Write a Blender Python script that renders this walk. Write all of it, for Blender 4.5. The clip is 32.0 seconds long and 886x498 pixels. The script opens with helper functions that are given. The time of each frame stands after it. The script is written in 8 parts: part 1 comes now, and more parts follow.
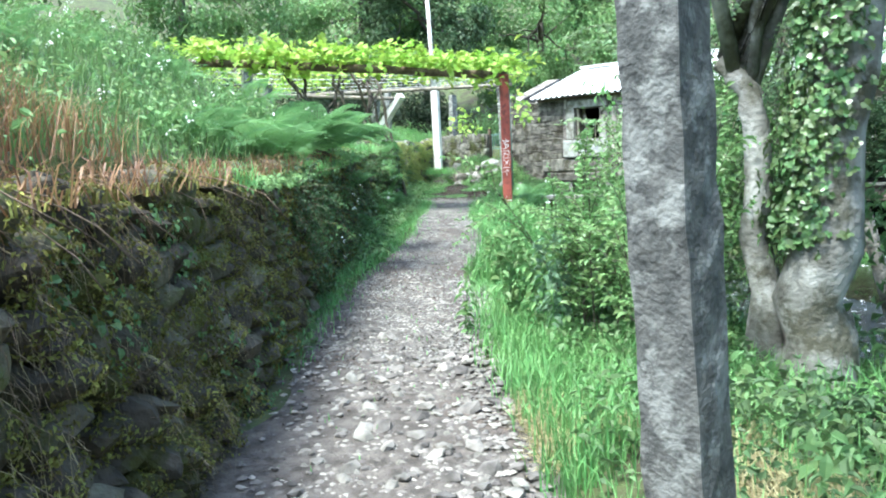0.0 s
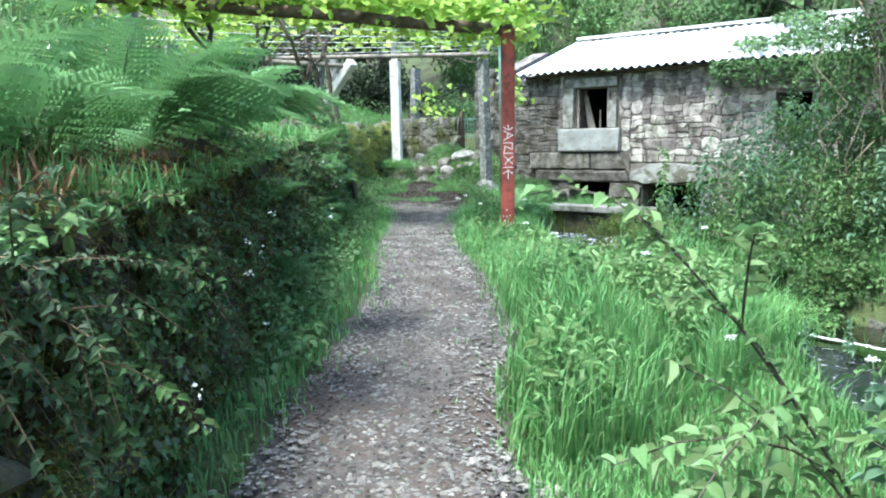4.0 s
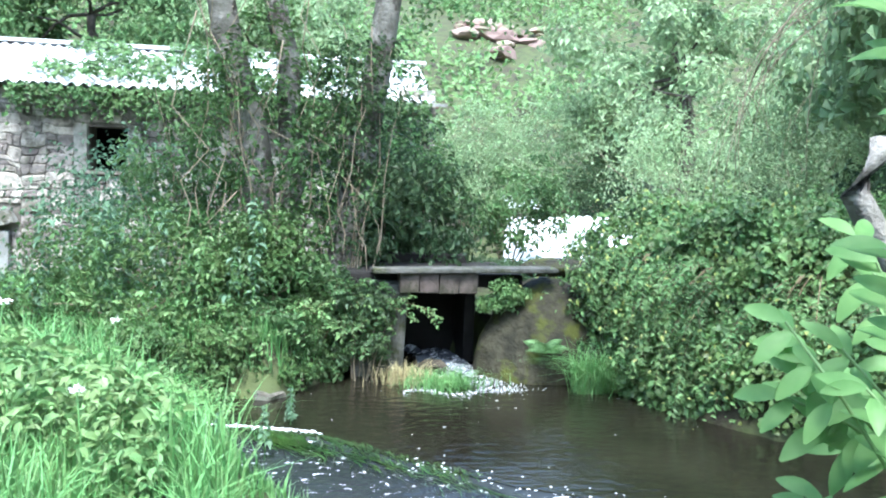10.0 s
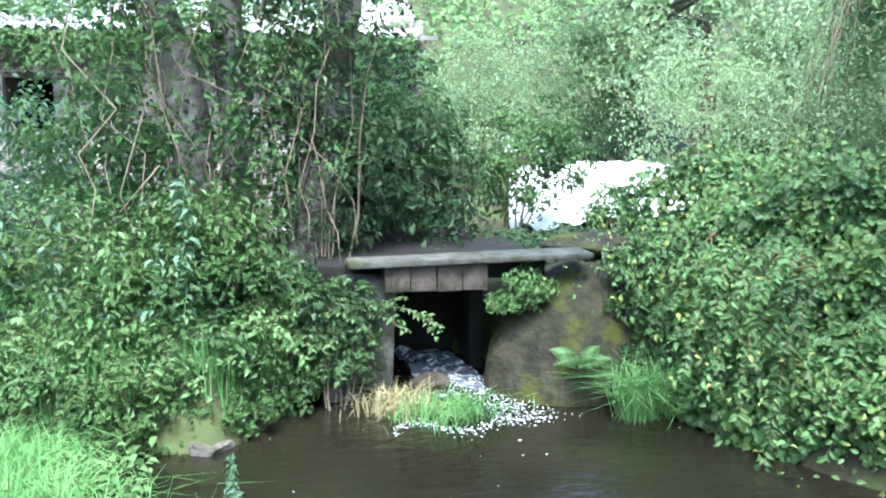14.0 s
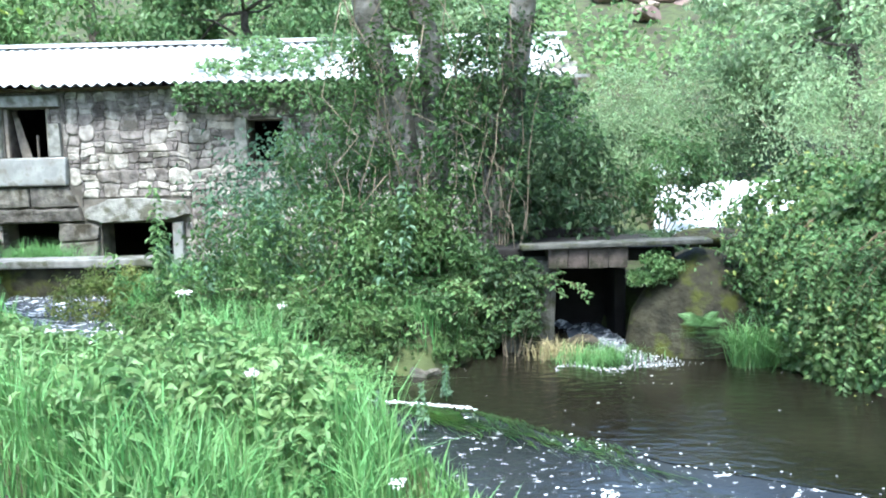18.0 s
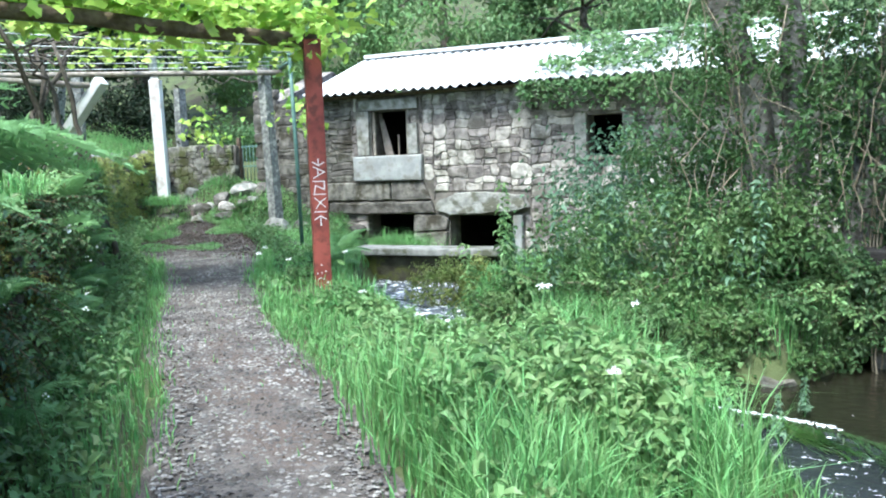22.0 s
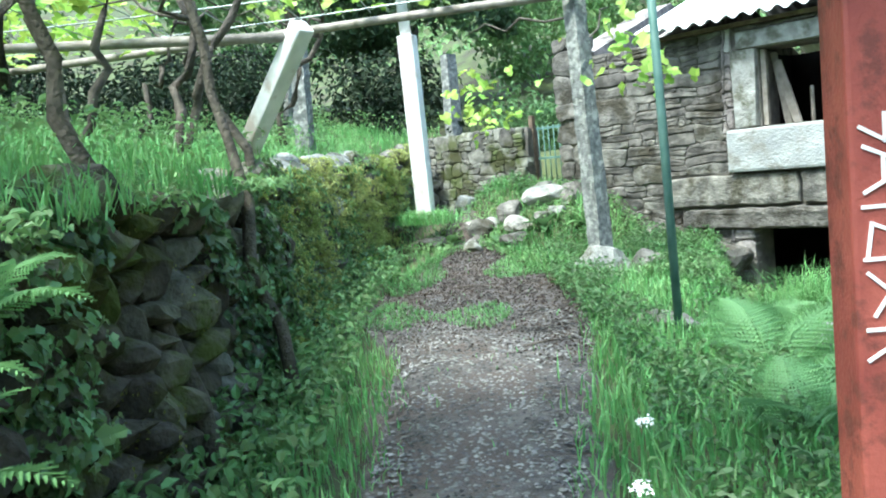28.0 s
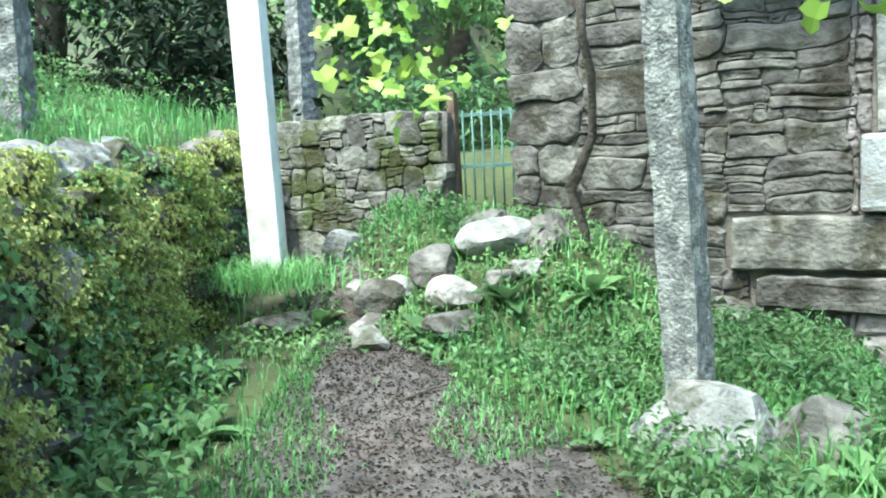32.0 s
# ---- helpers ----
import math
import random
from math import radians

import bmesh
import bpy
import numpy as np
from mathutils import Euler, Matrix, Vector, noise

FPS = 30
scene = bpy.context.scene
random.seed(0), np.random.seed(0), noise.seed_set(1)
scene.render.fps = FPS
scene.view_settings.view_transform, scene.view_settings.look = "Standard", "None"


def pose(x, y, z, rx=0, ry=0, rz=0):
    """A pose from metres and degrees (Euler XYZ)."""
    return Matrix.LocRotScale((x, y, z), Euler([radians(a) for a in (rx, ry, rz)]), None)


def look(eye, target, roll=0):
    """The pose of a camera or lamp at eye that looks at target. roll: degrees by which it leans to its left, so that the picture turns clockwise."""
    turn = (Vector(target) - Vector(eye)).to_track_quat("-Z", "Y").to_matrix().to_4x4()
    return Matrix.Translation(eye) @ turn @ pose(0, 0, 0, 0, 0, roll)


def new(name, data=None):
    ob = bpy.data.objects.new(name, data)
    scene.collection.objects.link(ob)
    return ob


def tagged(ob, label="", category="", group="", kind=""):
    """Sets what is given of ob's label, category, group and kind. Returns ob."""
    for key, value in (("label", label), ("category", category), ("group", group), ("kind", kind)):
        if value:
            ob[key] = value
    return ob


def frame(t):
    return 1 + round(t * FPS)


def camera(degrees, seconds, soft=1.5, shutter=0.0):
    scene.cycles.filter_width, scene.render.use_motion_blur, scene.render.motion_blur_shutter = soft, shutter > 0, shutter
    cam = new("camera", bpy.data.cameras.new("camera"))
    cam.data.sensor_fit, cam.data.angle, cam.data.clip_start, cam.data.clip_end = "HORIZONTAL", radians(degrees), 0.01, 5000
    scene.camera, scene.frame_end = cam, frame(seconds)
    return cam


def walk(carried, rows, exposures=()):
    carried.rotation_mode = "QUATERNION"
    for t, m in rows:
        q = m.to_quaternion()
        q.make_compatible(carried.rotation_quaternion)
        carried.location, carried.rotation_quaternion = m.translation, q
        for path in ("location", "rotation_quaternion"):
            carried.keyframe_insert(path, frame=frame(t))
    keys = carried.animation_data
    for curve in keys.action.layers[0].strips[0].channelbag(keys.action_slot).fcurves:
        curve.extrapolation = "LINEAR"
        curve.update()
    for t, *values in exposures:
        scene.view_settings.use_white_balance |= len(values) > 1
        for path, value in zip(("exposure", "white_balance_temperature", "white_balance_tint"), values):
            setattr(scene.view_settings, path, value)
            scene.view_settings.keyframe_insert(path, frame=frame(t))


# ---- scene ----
cam = camera(57.0, 32.0, soft=2.0)
PATH = [
    (0, (12.473, -18.019, 0.901), (11.089, -16.591, 0.692), -2.3),
    (0.5, (12.02, -17.584, 0.879), (10.622, -16.173, 0.648), -3.2),
    (1, (11.543, -17.11, 0.854), (10.091, -15.756, 0.613), -3.6),
    (1.5, (11.102, -16.724, 0.876), (9.67, -15.349, 0.629), -4.6),
    (2, (10.676, -16.332, 0.923), (9.248, -14.951, 0.691), -4.9),
    (2.5, (10.147, -15.918, 0.908), (8.753, -14.502, 0.683), -3.0),
    (5, (8.285, -14.154, 1.137), (7.164, -12.519, 0.873), -0.6),
    (5.5, (8.01, -13.944, 1.153), (7.057, -12.206, 0.887), -0.7),
    (6, (7.703, -13.583, 1.187), (6.962, -11.745, 0.919), -1.1),
    (6.5, (7.511, -13.405, 1.227), (6.947, -11.497, 1.02), -1.9),
    (7, (7.447, -13.397, 1.234), (7.085, -11.436, 1.072), -0.7),
    (7.5, (7.494, -13.335, 1.232), (7.321, -11.346, 1.102), 1.4),
    (8, (7.485, -13.277, 1.196), (7.531, -11.28, 1.093), 3.3),
    (8.5, (7.497, -13.287, 1.192), (7.696, -11.299, 1.106), 3.7),
    (9, (7.507, -13.288, 1.185), (7.771, -11.307, 1.104), 3.4),
    (9.5, (7.502, -13.293, 1.177), (7.789, -11.316, 1.09), 2.8),
    (10, (7.509, -13.303, 1.172), (7.822, -11.333, 1.021), 2.0),
    (10.5, (7.512, -13.288, 1.169), (7.83, -11.323, 0.968), 1.4),
    (11, (7.58, -12.938, 1.201), (7.899, -10.977, 0.971), 0.9),
    (11.5, (7.699, -12.241, 1.246), (8.04, -10.29, 0.966), 0.8),
    (12, (7.798, -11.614, 1.328), (8.16, -9.673, 1.005), 0.7),
    (12.5, (7.85, -11.274, 1.344), (8.221, -9.337, 1.013), 0.7),
    (13, (7.827, -11.305, 1.345), (8.196, -9.366, 1.023), 0.7),
    (13.5, (7.81, -11.288, 1.367), (8.163, -9.346, 1.046), 0.6),
    (14, (7.793, -11.299, 1.371), (8.121, -9.35, 1.064), 0.2),
    (14.5, (7.793, -11.302, 1.356), (8.084, -9.345, 1.061), 0.0),
    (16.5, (7.607, -12.706, 1.195), (7.762, -10.722, 0.989), -0.7),
    (17, (7.537, -13.331, 1.212), (7.629, -11.343, 1.008), -0.9),
    (17.5, (7.514, -13.353, 1.22), (7.544, -11.365, 1.005), -1.0),
    (18, (7.507, -13.348, 1.217), (7.461, -11.361, 0.998), -1.2),
    (18.5, (7.491, -13.347, 1.22), (7.37, -11.363, 0.998), -1.0),
    (19, (7.48, -13.345, 1.225), (7.27, -11.369, 1.0), -0.8),
    (19.5, (7.499, -13.336, 1.233), (7.195, -11.373, 1.006), -0.8),
    (20, (7.499, -13.343, 1.228), (7.109, -11.394, 1.003), -0.5),
    (20.5, (7.47, -13.356, 1.228), (7.074, -11.409, 1.004), -0.3),
    (21, (7.426, -13.374, 1.248), (6.967, -11.441, 1.019), -0.6),
    (21.5, (7.362, -13.336, 1.233), (6.73, -11.452, 1.009), -1.3),
    (22, (7.343, -13.331, 1.23), (6.533, -11.515, 1.017), -1.9),
    (22.5, (7.283, -13.257, 1.218), (6.373, -11.49, 1.001), -2.6),
    (23, (7.193, -13.056, 1.241), (6.213, -11.338, 0.945), -2.8),
    (23.5, (7.046, -12.747, 1.237), (5.967, -11.094, 0.913), -3.6),
    (24, (6.749, -12.284, 1.273), (5.7, -10.612, 0.951), -3.7),
    (24.5, (6.53, -11.836, 1.305), (5.378, -10.209, 1.149), -3.5),
    (25, (6.242, -11.342, 1.286), (4.98, -9.794, 1.177), -2.5),
    (25.5, (5.879, -10.873, 1.279), (4.624, -9.326, 1.102), -2.4),
    (26, (5.397, -10.371, 1.317), (4.077, -8.88, 1.138), -2.5),
    (26.5, (4.934, -9.9, 1.285), (3.544, -8.47, 1.128), -3.3),
    (28.5, (3.058, -8.144, 1.265), (1.685, -6.704, 1.056), -6.2),
    (29, (2.556, -7.679, 1.264), (1.23, -6.199, 1.041), -5.6),
    (29.5, (2.121, -7.211, 1.262), (0.833, -5.697, 1.037), -4.6),
    (30, (1.629, -6.775, 1.258), (0.381, -5.229, 1.026), -3.5),
    (30.5, (1.181, -6.384, 1.252), (-0.02, -4.804, 1.004), -3.6),
    (31, (0.727, -5.993, 1.287), (-0.421, -4.375, 1.036), -3.4),
    (31.5, (0.326, -5.732, 1.366), (-0.752, -4.064, 1.128), -3.2),
    (32, (-0.056, -5.352, 1.394), (-1.061, -3.639, 1.156), -3.0),
]
walk(cam, [(t, look(e, g, r)) for t, e, g, r in PATH], exposures=[(t, s + 0.06, k, c) for t, s, k, c in ((0, 2.15, 5750, -3), (2.5, 2.05, 5750, -2), (4.5, 1.7, 5650, -1), (7.5, 1.7, 5550, 2), (9, 2.05, 5500, 4), (14.5, 2.2, 5500, 4), (17, 2.0, 5600, 3), (20, 1.9, 5600, 2), (23, 1.7, 5700, 0), (26, 1.85, 5750, -3), (29, 2.2, 5650, -7), (31, 2.1, 5650, -7), (32, 2.08, 5650, -7))])

# ---- world, sun ----
world = bpy.data.worlds.new("world")
scene.world = world
world.use_nodes = True
wn = world.node_tree.nodes
sky = wn.new("ShaderNodeTexSky")
sky.sky_type = "NISHITA"
sky.sun_disc = False
SUN_EL, SUN_ROT = 64.0, 188.0
sky.sun_elevation, sky.sun_rotation = radians(SUN_EL), radians(SUN_ROT)
sky.air_density, sky.dust_density, sky.ozone_density = 1.2, 3.0, 1.0
wn["Background"].inputs[1].default_value = 0.15
world.node_tree.links.new(sky.outputs[0], wn["Background"].inputs[0])
sun = new("sun", bpy.data.lights.new("sun", "SUN"))
sun.data.energy, sun.data.angle, sun.data.color = 2.2, radians(16), (1.0, 0.96, 0.88)
el, az = radians(SUN_EL), radians(SUN_ROT)
sun_dir = Vector((math.sin(az) * math.cos(el), math.cos(az) * math.cos(el), math.sin(el)))
sun.matrix_world = look(sun_dir * 60, (0, 0, 0))

rng = np.random.default_rng(7)


# ---- materials ----
def material(name, c1, c2, scale=4.0, rough=0.85, bump=0.3, bscale=60.0, island=0.0, obrand=0.0, trans=0.0, metal=0.0, c3=None, s3=0.8, spec=0.3):
    m = bpy.data.materials.new(name)
    m.use_nodes = True
    nt = m.node_tree
    n, l = nt.nodes, nt.links
    b = n["Principled BSDF"]
    tc = n.new("ShaderNodeTexCoord")
    geo = n.new("ShaderNodeNewGeometry")
    no = n.new("ShaderNodeTexNoise")
    no.inputs["Scale"].default_value, no.inputs["Detail"].default_value = scale, 5
    l.new(geo.outputs["Position"], no.inputs["Vector"])
    ramp = n.new("ShaderNodeValToRGB")
    ramp.color_ramp.elements[0].position, ramp.color_ramp.elements[1].position = 0.36, 0.64
    ramp.color_ramp.elements[0].color, ramp.color_ramp.elements[1].color = (*c1, 1), (*c2, 1)
    l.new(no.outputs[0], ramp.inputs[0])
    col = ramp.outputs[0]
    if c3:
        n3 = n.new("ShaderNodeTexNoise")
        n3.inputs["Scale"].default_value, n3.inputs["Detail"].default_value, n3.inputs["Roughness"].default_value = s3, 6, 0.65
        l.new(geo.outputs["Position"], n3.inputs["Vector"])
        r3 = n.new("ShaderNodeValToRGB")
        r3.color_ramp.elements[0].position, r3.color_ramp.elements[1].position = 0.5, 0.6
        l.new(n3.outputs[0], r3.inputs[0])
        mx = n.new("ShaderNodeMixRGB")
        l.new(r3.outputs[0], mx.inputs[0])
        l.new(col, mx.inputs[1])
        mx.inputs[2].default_value = (*c3, 1)
        col = mx.outputs[0]
    if island or obrand:
        if island:
            src = geo.outputs["Random Per Island"]
        else:
            src = n.new("ShaderNodeObjectInfo").outputs["Random"]
        k = island or obrand
        hs = n.new("ShaderNodeHueSaturation")
        mr = n.new("ShaderNodeMapRange")
        mr.inputs[3].default_value, mr.inputs[4].default_value = 1 - k, 1 + k
        l.new(src, mr.inputs[0])
        l.new(mr.outputs[0], hs.inputs["Value"])
        mh = n.new("ShaderNodeMapRange")
        mh.inputs[3].default_value, mh.inputs[4].default_value = 0.5 - 0.07 * k, 0.5 + 0.05 * k
        l.new(src, mh.inputs[0])
        l.new(mh.outputs[0], hs.inputs["Hue"])
        l.new(col, hs.inputs["Color"])
        col = hs.outputs[0]
    l.new(col, b.inputs["Base Color"])
    b.inputs["Roughness"].default_value, b.inputs["Metallic"].default_value = rough, metal
    b.inputs["Specular IOR Level"].default_value = spec
    if bump:
        nb = n.new("ShaderNodeTexNoise")
        nb.inputs["Scale"].default_value, nb.inputs["Detail"].default_value = bscale, 4
        l.new(geo.outputs["Position"], nb.inputs["Vector"])
        bu = n.new("ShaderNodeBump")
        bu.inputs["Strength"].default_value, bu.inputs["Distance"].default_value = bump, 0.02
        l.new(nb.outputs[0], bu.inputs["Height"])
        l.new(bu.outputs[0], b.inputs["Normal"])
    if trans:
        tr = n.new("ShaderNodeBsdfTranslucent")
        l.new(col, tr.inputs[0])
        ms = n.new("ShaderNodeMixShader")
        ms.inputs[0].default_value = trans
        l.new(b.outputs[0], ms.inputs[1])
        l.new(tr.outputs[0], ms.inputs[2])
        l.new(ms.outputs[0], n["Material Output"].inputs[0])
    return m


LEAF = dict(scale=1.3, rough=0.5, bump=0, island=0.26, trans=0.32, spec=0.35)
m_leaf_mid = material("leaf_mid", (0.083, 0.154, 0.058), (0.141, 0.233, 0.090), **LEAF)
m_leaf_dark = material("leaf_dark", (0.046, 0.085, 0.038), (0.083, 0.133, 0.058), **LEAF)
m_leaf_light = material("leaf_light", (0.134, 0.239, 0.086), (0.218, 0.339, 0.132), **LEAF)
m_leaf_vine = material("leaf_vine", (0.25, 0.42, 0.065), (0.44, 0.58, 0.12), **LEAF)
m_leaf_blue = material("leaf_blue", (0.115, 0.201, 0.120), (0.192, 0.297, 0.180), **LEAF)
m_ivy = material("ivy_leaf", (0.064, 0.122, 0.046), (0.128, 0.201, 0.072), scale=2.0, rough=0.35, bump=0, island=0.5, trans=0.2, spec=0.5)
m_grass = material("grass_blade", (0.113, 0.255, 0.078), (0.205, 0.39, 0.14), **LEAF)
m_drygrass = material("dry_grass", (0.24, 0.165, 0.085), (0.4, 0.31, 0.17), **LEAF)
m_fern = material("fern_leaf", (0.13, 0.25, 0.095), (0.21, 0.37, 0.15), **LEAF)
m_flower = material("white_petal", (0.75, 0.75, 0.72), (0.85, 0.85, 0.83), bump=0)
m_ground = material("earth", (0.05, 0.06, 0.025), (0.08, 0.1, 0.035), scale=2.5, bump=0.6, bscale=25, c3=(0.05, 0.042, 0.026), s3=1.2)
m_path = material("gravel_earth", (0.06, 0.05, 0.044), (0.14, 0.12, 0.108), scale=9, bump=1.0, bscale=45, c3=(0.1, 0.076, 0.064), s3=0.7)
m_pebble = material("pebble", (0.1, 0.09, 0.08), (0.26, 0.235, 0.215), scale=5, bump=0.3, bscale=90, island=0.45)
m_gravel = material("fine_gravel", (0.07, 0.064, 0.06), (0.215, 0.199, 0.188), scale=3, bump=0, island=0.6)
m_stone_path = material("path_stone", (0.09, 0.082, 0.074), (0.25, 0.228, 0.208), scale=8, bump=0.4, bscale=60, obrand=0.4)
m_granite = material("granite", (0.24, 0.215, 0.195), (0.46, 0.415, 0.375), scale=9, bump=1.0, bscale=32, obrand=0.4, c3=(0.14, 0.125, 0.105), s3=2.6)
m_rubble = material("mossy_rubble", (0.1, 0.095, 0.08), (0.27, 0.255, 0.22), scale=8, bump=1.0, bscale=32, obrand=0.4, c3=(0.07, 0.078, 0.028), s3=1.9)
m_granite_dark = material("weathered_granite", (0.055, 0.055, 0.054), (0.12, 0.118, 0.112), scale=16, bump=0.5, bscale=60, c3=(0.2, 0.2, 0.19), s3=9)
m_granite_post = material("granite_post", (0.12, 0.12, 0.113), (0.23, 0.232, 0.222), scale=18, bump=0.9, bscale=60, c3=(0.36, 0.36, 0.33), s3=13)
m_granite_pale = material("pale_granite", (0.26, 0.265, 0.26), (0.4, 0.4, 0.39), scale=6, bump=0.7, bscale=50, c3=(0.22, 0.21, 0.19), s3=3)
m_mortar = material("earth_mortar", (0.11, 0.097, 0.083), (0.22, 0.195, 0.168), scale=6, bump=0.6)
m_mossrock = material("mossy_stone", (0.045, 0.039, 0.029), (0.12, 0.104, 0.078), scale=7, bump=1.0, bscale=30, c3=(0.06, 0.068, 0.014), s3=2.6, obrand=0.45)
m_boulder = material("boulder", (0.022, 0.02, 0.012), (0.055, 0.05, 0.03), scale=7, bump=1.0, bscale=18, rough=0.8, c3=(0.07, 0.078, 0.014), s3=2.6)
m_bark = material("grey_bark", (0.13, 0.12, 0.1), (0.32, 0.3, 0.27), scale=6, bump=1.0, bscale=35, c3=(0.07, 0.06, 0.05), s3=4)
m_bark_dark = material("dark_bark", (0.06, 0.05, 0.04), (0.12, 0.1, 0.08), scale=8, bump=1.0, bscale=40)
m_bark_white = material("pale_bark", (0.11, 0.103, 0.09), (0.32, 0.31, 0.29), scale=5, bump=0.8, bscale=30, c3=(0.08, 0.075, 0.055), s3=2.6)
m_twig = material("twig", (0.2, 0.16, 0.11), (0.35, 0.29, 0.21), scale=10, bump=0.3)
m_red = material("rusty_red_paint", (0.2, 0.045, 0.035), (0.3, 0.075, 0.055), scale=5, rough=0.6, bump=0.2, bscale=90, c3=(0.14, 0.04, 0.03), s3=9)
m_white = material("white_paint", (0.64, 0.63, 0.6), (0.78, 0.77, 0.74), scale=6, rough=0.7, bump=0.4, c3=(0.48, 0.4, 0.35), s3=1.7)
m_chalk = material("white_marks", (0.7, 0.66, 0.64), (0.85, 0.82, 0.8), scale=30, bump=0)
m_green_metal = material("green_metal", (0.07, 0.14, 0.12), (0.12, 0.2, 0.18), scale=9, rough=0.5, bump=0.1, metal=0.0)
m_timber = material("old_timber", (0.09, 0.06, 0.045), (0.19, 0.14, 0.1), scale=12, bump=0.6, bscale=50)
m_timber_grey = material("grey_timber", (0.2, 0.17, 0.14), (0.33, 0.29, 0.25), scale=10, bump=0.5)
m_concrete = material("concrete", (0.16, 0.155, 0.14), (0.28, 0.27, 0.25), scale=8, bump=0.4, bscale=60, c3=(0.09, 0.09, 0.06), s3=2.5)
m_slab = material("mossy_concrete", (0.06, 0.06, 0.05), (0.14, 0.135, 0.12), scale=8, bump=0.7, bscale=45, c3=(0.05, 0.055, 0.02), s3=2.5)
m_roof = material("fibre_cement", (0.62, 0.63, 0.64), (0.78, 0.79, 0.8), scale=5, rough=0.7, bump=0.15, c3=(0.5, 0.5, 0.5), s3=2)
m_wire = material("galvanised_wire", (0.3, 0.32, 0.32), (0.42, 0.44, 0.44), scale=9, rough=0.45, bump=0, metal=0.6)
# Near-black for rooms and culvert: their shade is put into the colour.
m_interior_shade = material("interior_shade", (0.015, 0.013, 0.012), (0.03, 0.027, 0.025), scale=3, bump=0.3)
m_foam = material("white_water", (0.78, 0.8, 0.82), (0.88, 0.9, 0.92), scale=3, rough=0.5, bump=0.9, bscale=14)
m_hill = material("far_scrub", (0.05, 0.09, 0.035), (0.1, 0.16, 0.06), scale=0.5, bump=1.0, bscale=3, c3=(0.34, 0.27, 0.22), s3=0.12)


def water_material(name, deep, foam_at, rough=0.06):
    m = material(name, deep, tuple(c * 1.5 for c in deep), scale=1.2, rough=rough, bump=0, spec=0.5)
    nt = m.node_tree
    n, l = nt.nodes, nt.links
    b = n["Principled BSDF"]
    geo = n.new("ShaderNodeNewGeometry")
    mp = n.new("ShaderNodeMapping")
    mp.inputs["Scale"].default_value = (1.0, 1.6, 1.0)
    l.new(geo.outputs["Position"], mp.inputs[0])
    w = n.new("ShaderNodeTexNoise")
    w.inputs["Scale"].default_value, w.inputs["Detail"].default_value = 7, 5
    l.new(mp.outputs[0], w.inputs["Vector"])
    bu = n.new("ShaderNodeBump")
    bu.inputs["Strength"].default_value, bu.inputs["Distance"].default_value = 0.35, 0.03
    l.new(w.outputs[0], bu.inputs["Height"])
    l.new(bu.outputs[0], b.inputs["Normal"])
    f = n.new("ShaderNodeTexNoise")
    f.inputs["Scale"].default_value, f.inputs["Detail"].default_value, f.inputs["Roughness"].default_value = 9, 8, 0.7
    l.new(mp.outputs[0], f.inputs["Vector"])
    r = n.new("ShaderNodeValToRGB")
    r.color_ramp.elements[0].position, r.color_ramp.elements[1].position = foam_at, foam_at + 0.06
    l.new(f.outputs[0], r.inputs[0])
    src = b.inputs["Base Color"].links[0].from_socket
    mx = n.new("ShaderNodeMixRGB")
    l.new(r.outputs[0], mx.inputs[0])
    l.new(src, mx.inputs[1])
    mx.inputs[2].default_value = (0.8, 0.82, 0.84, 1)
    l.new(mx.outputs[0], b.inputs["Base Color"])
    rm = n.new("ShaderNodeMapRange")
    rm.inputs[3].default_value, rm.inputs[4].default_value = rough, 0.6
    l.new(r.outputs[0], rm.inputs[0])
    l.new(rm.outputs[0], b.inputs["Roughness"])
    return m


m_pool = water_material("pool_water", (0.012, 0.011, 0.007), 0.76)
m_stream = water_material("stream_water", (0.1, 0.11, 0.13), 0.53, 0.15)
m_lower = water_material("dark_stream_water", (0.02, 0.023, 0.025), 0.6, 0.08)
m_moss = material("moss_tuft", (0.12, 0.122, 0.032), (0.25, 0.235, 0.07), scale=3, rough=0.9, bump=0, island=0.5, trans=0.15)
m_jamb = material("dressed_granite", (0.2, 0.195, 0.18), (0.36, 0.35, 0.32), scale=9, bump=0.9, bscale=35, c3=(0.12, 0.115, 0.085), s3=3.5)
m_elder = material("elder_leaf", (0.14, 0.29, 0.085), (0.22, 0.38, 0.13), scale=9, rough=0.5, bump=0, trans=0.5, spec=0.4)
m_tallgrass = material("tall_grass", (0.145, 0.325, 0.1), (0.24, 0.445, 0.16), **LEAF)
# Dark hewn blocks; also the mill's left end, with pergola shade in the colour.
m_block = material("dark_and_shaded_granite", (0.072, 0.066, 0.058), (0.2, 0.182, 0.16), scale=7, bump=1.0, bscale=28, obrand=0.25, c3=(0.05, 0.043, 0.03), s3=2.6)
m_creeper = material("creeper_leaf", (0.27, 0.34, 0.09), (0.46, 0.48, 0.17), **LEAF)
m_litter = material("leaf_litter", (0.028, 0.02, 0.015), (0.075, 0.05, 0.037), scale=6, bump=0.2, island=0.5)
m_bramble = material("bramble_leaf", (0.070, 0.138, 0.046), (0.122, 0.196, 0.066), **LEAF)
m_olive = material("olive_leaf", (0.13, 0.18, 0.05), (0.26, 0.28, 0.09), **LEAF)
# Near-black leaf: the deep shade behind the terrace is put into its colour.
m_hedge_shade = material("shade_dark_leaf", (0.012, 0.021, 0.011), (0.028, 0.044, 0.02), scale=1.3, rough=0.6, bump=0, island=0.3, trans=0.08, spec=0.2)
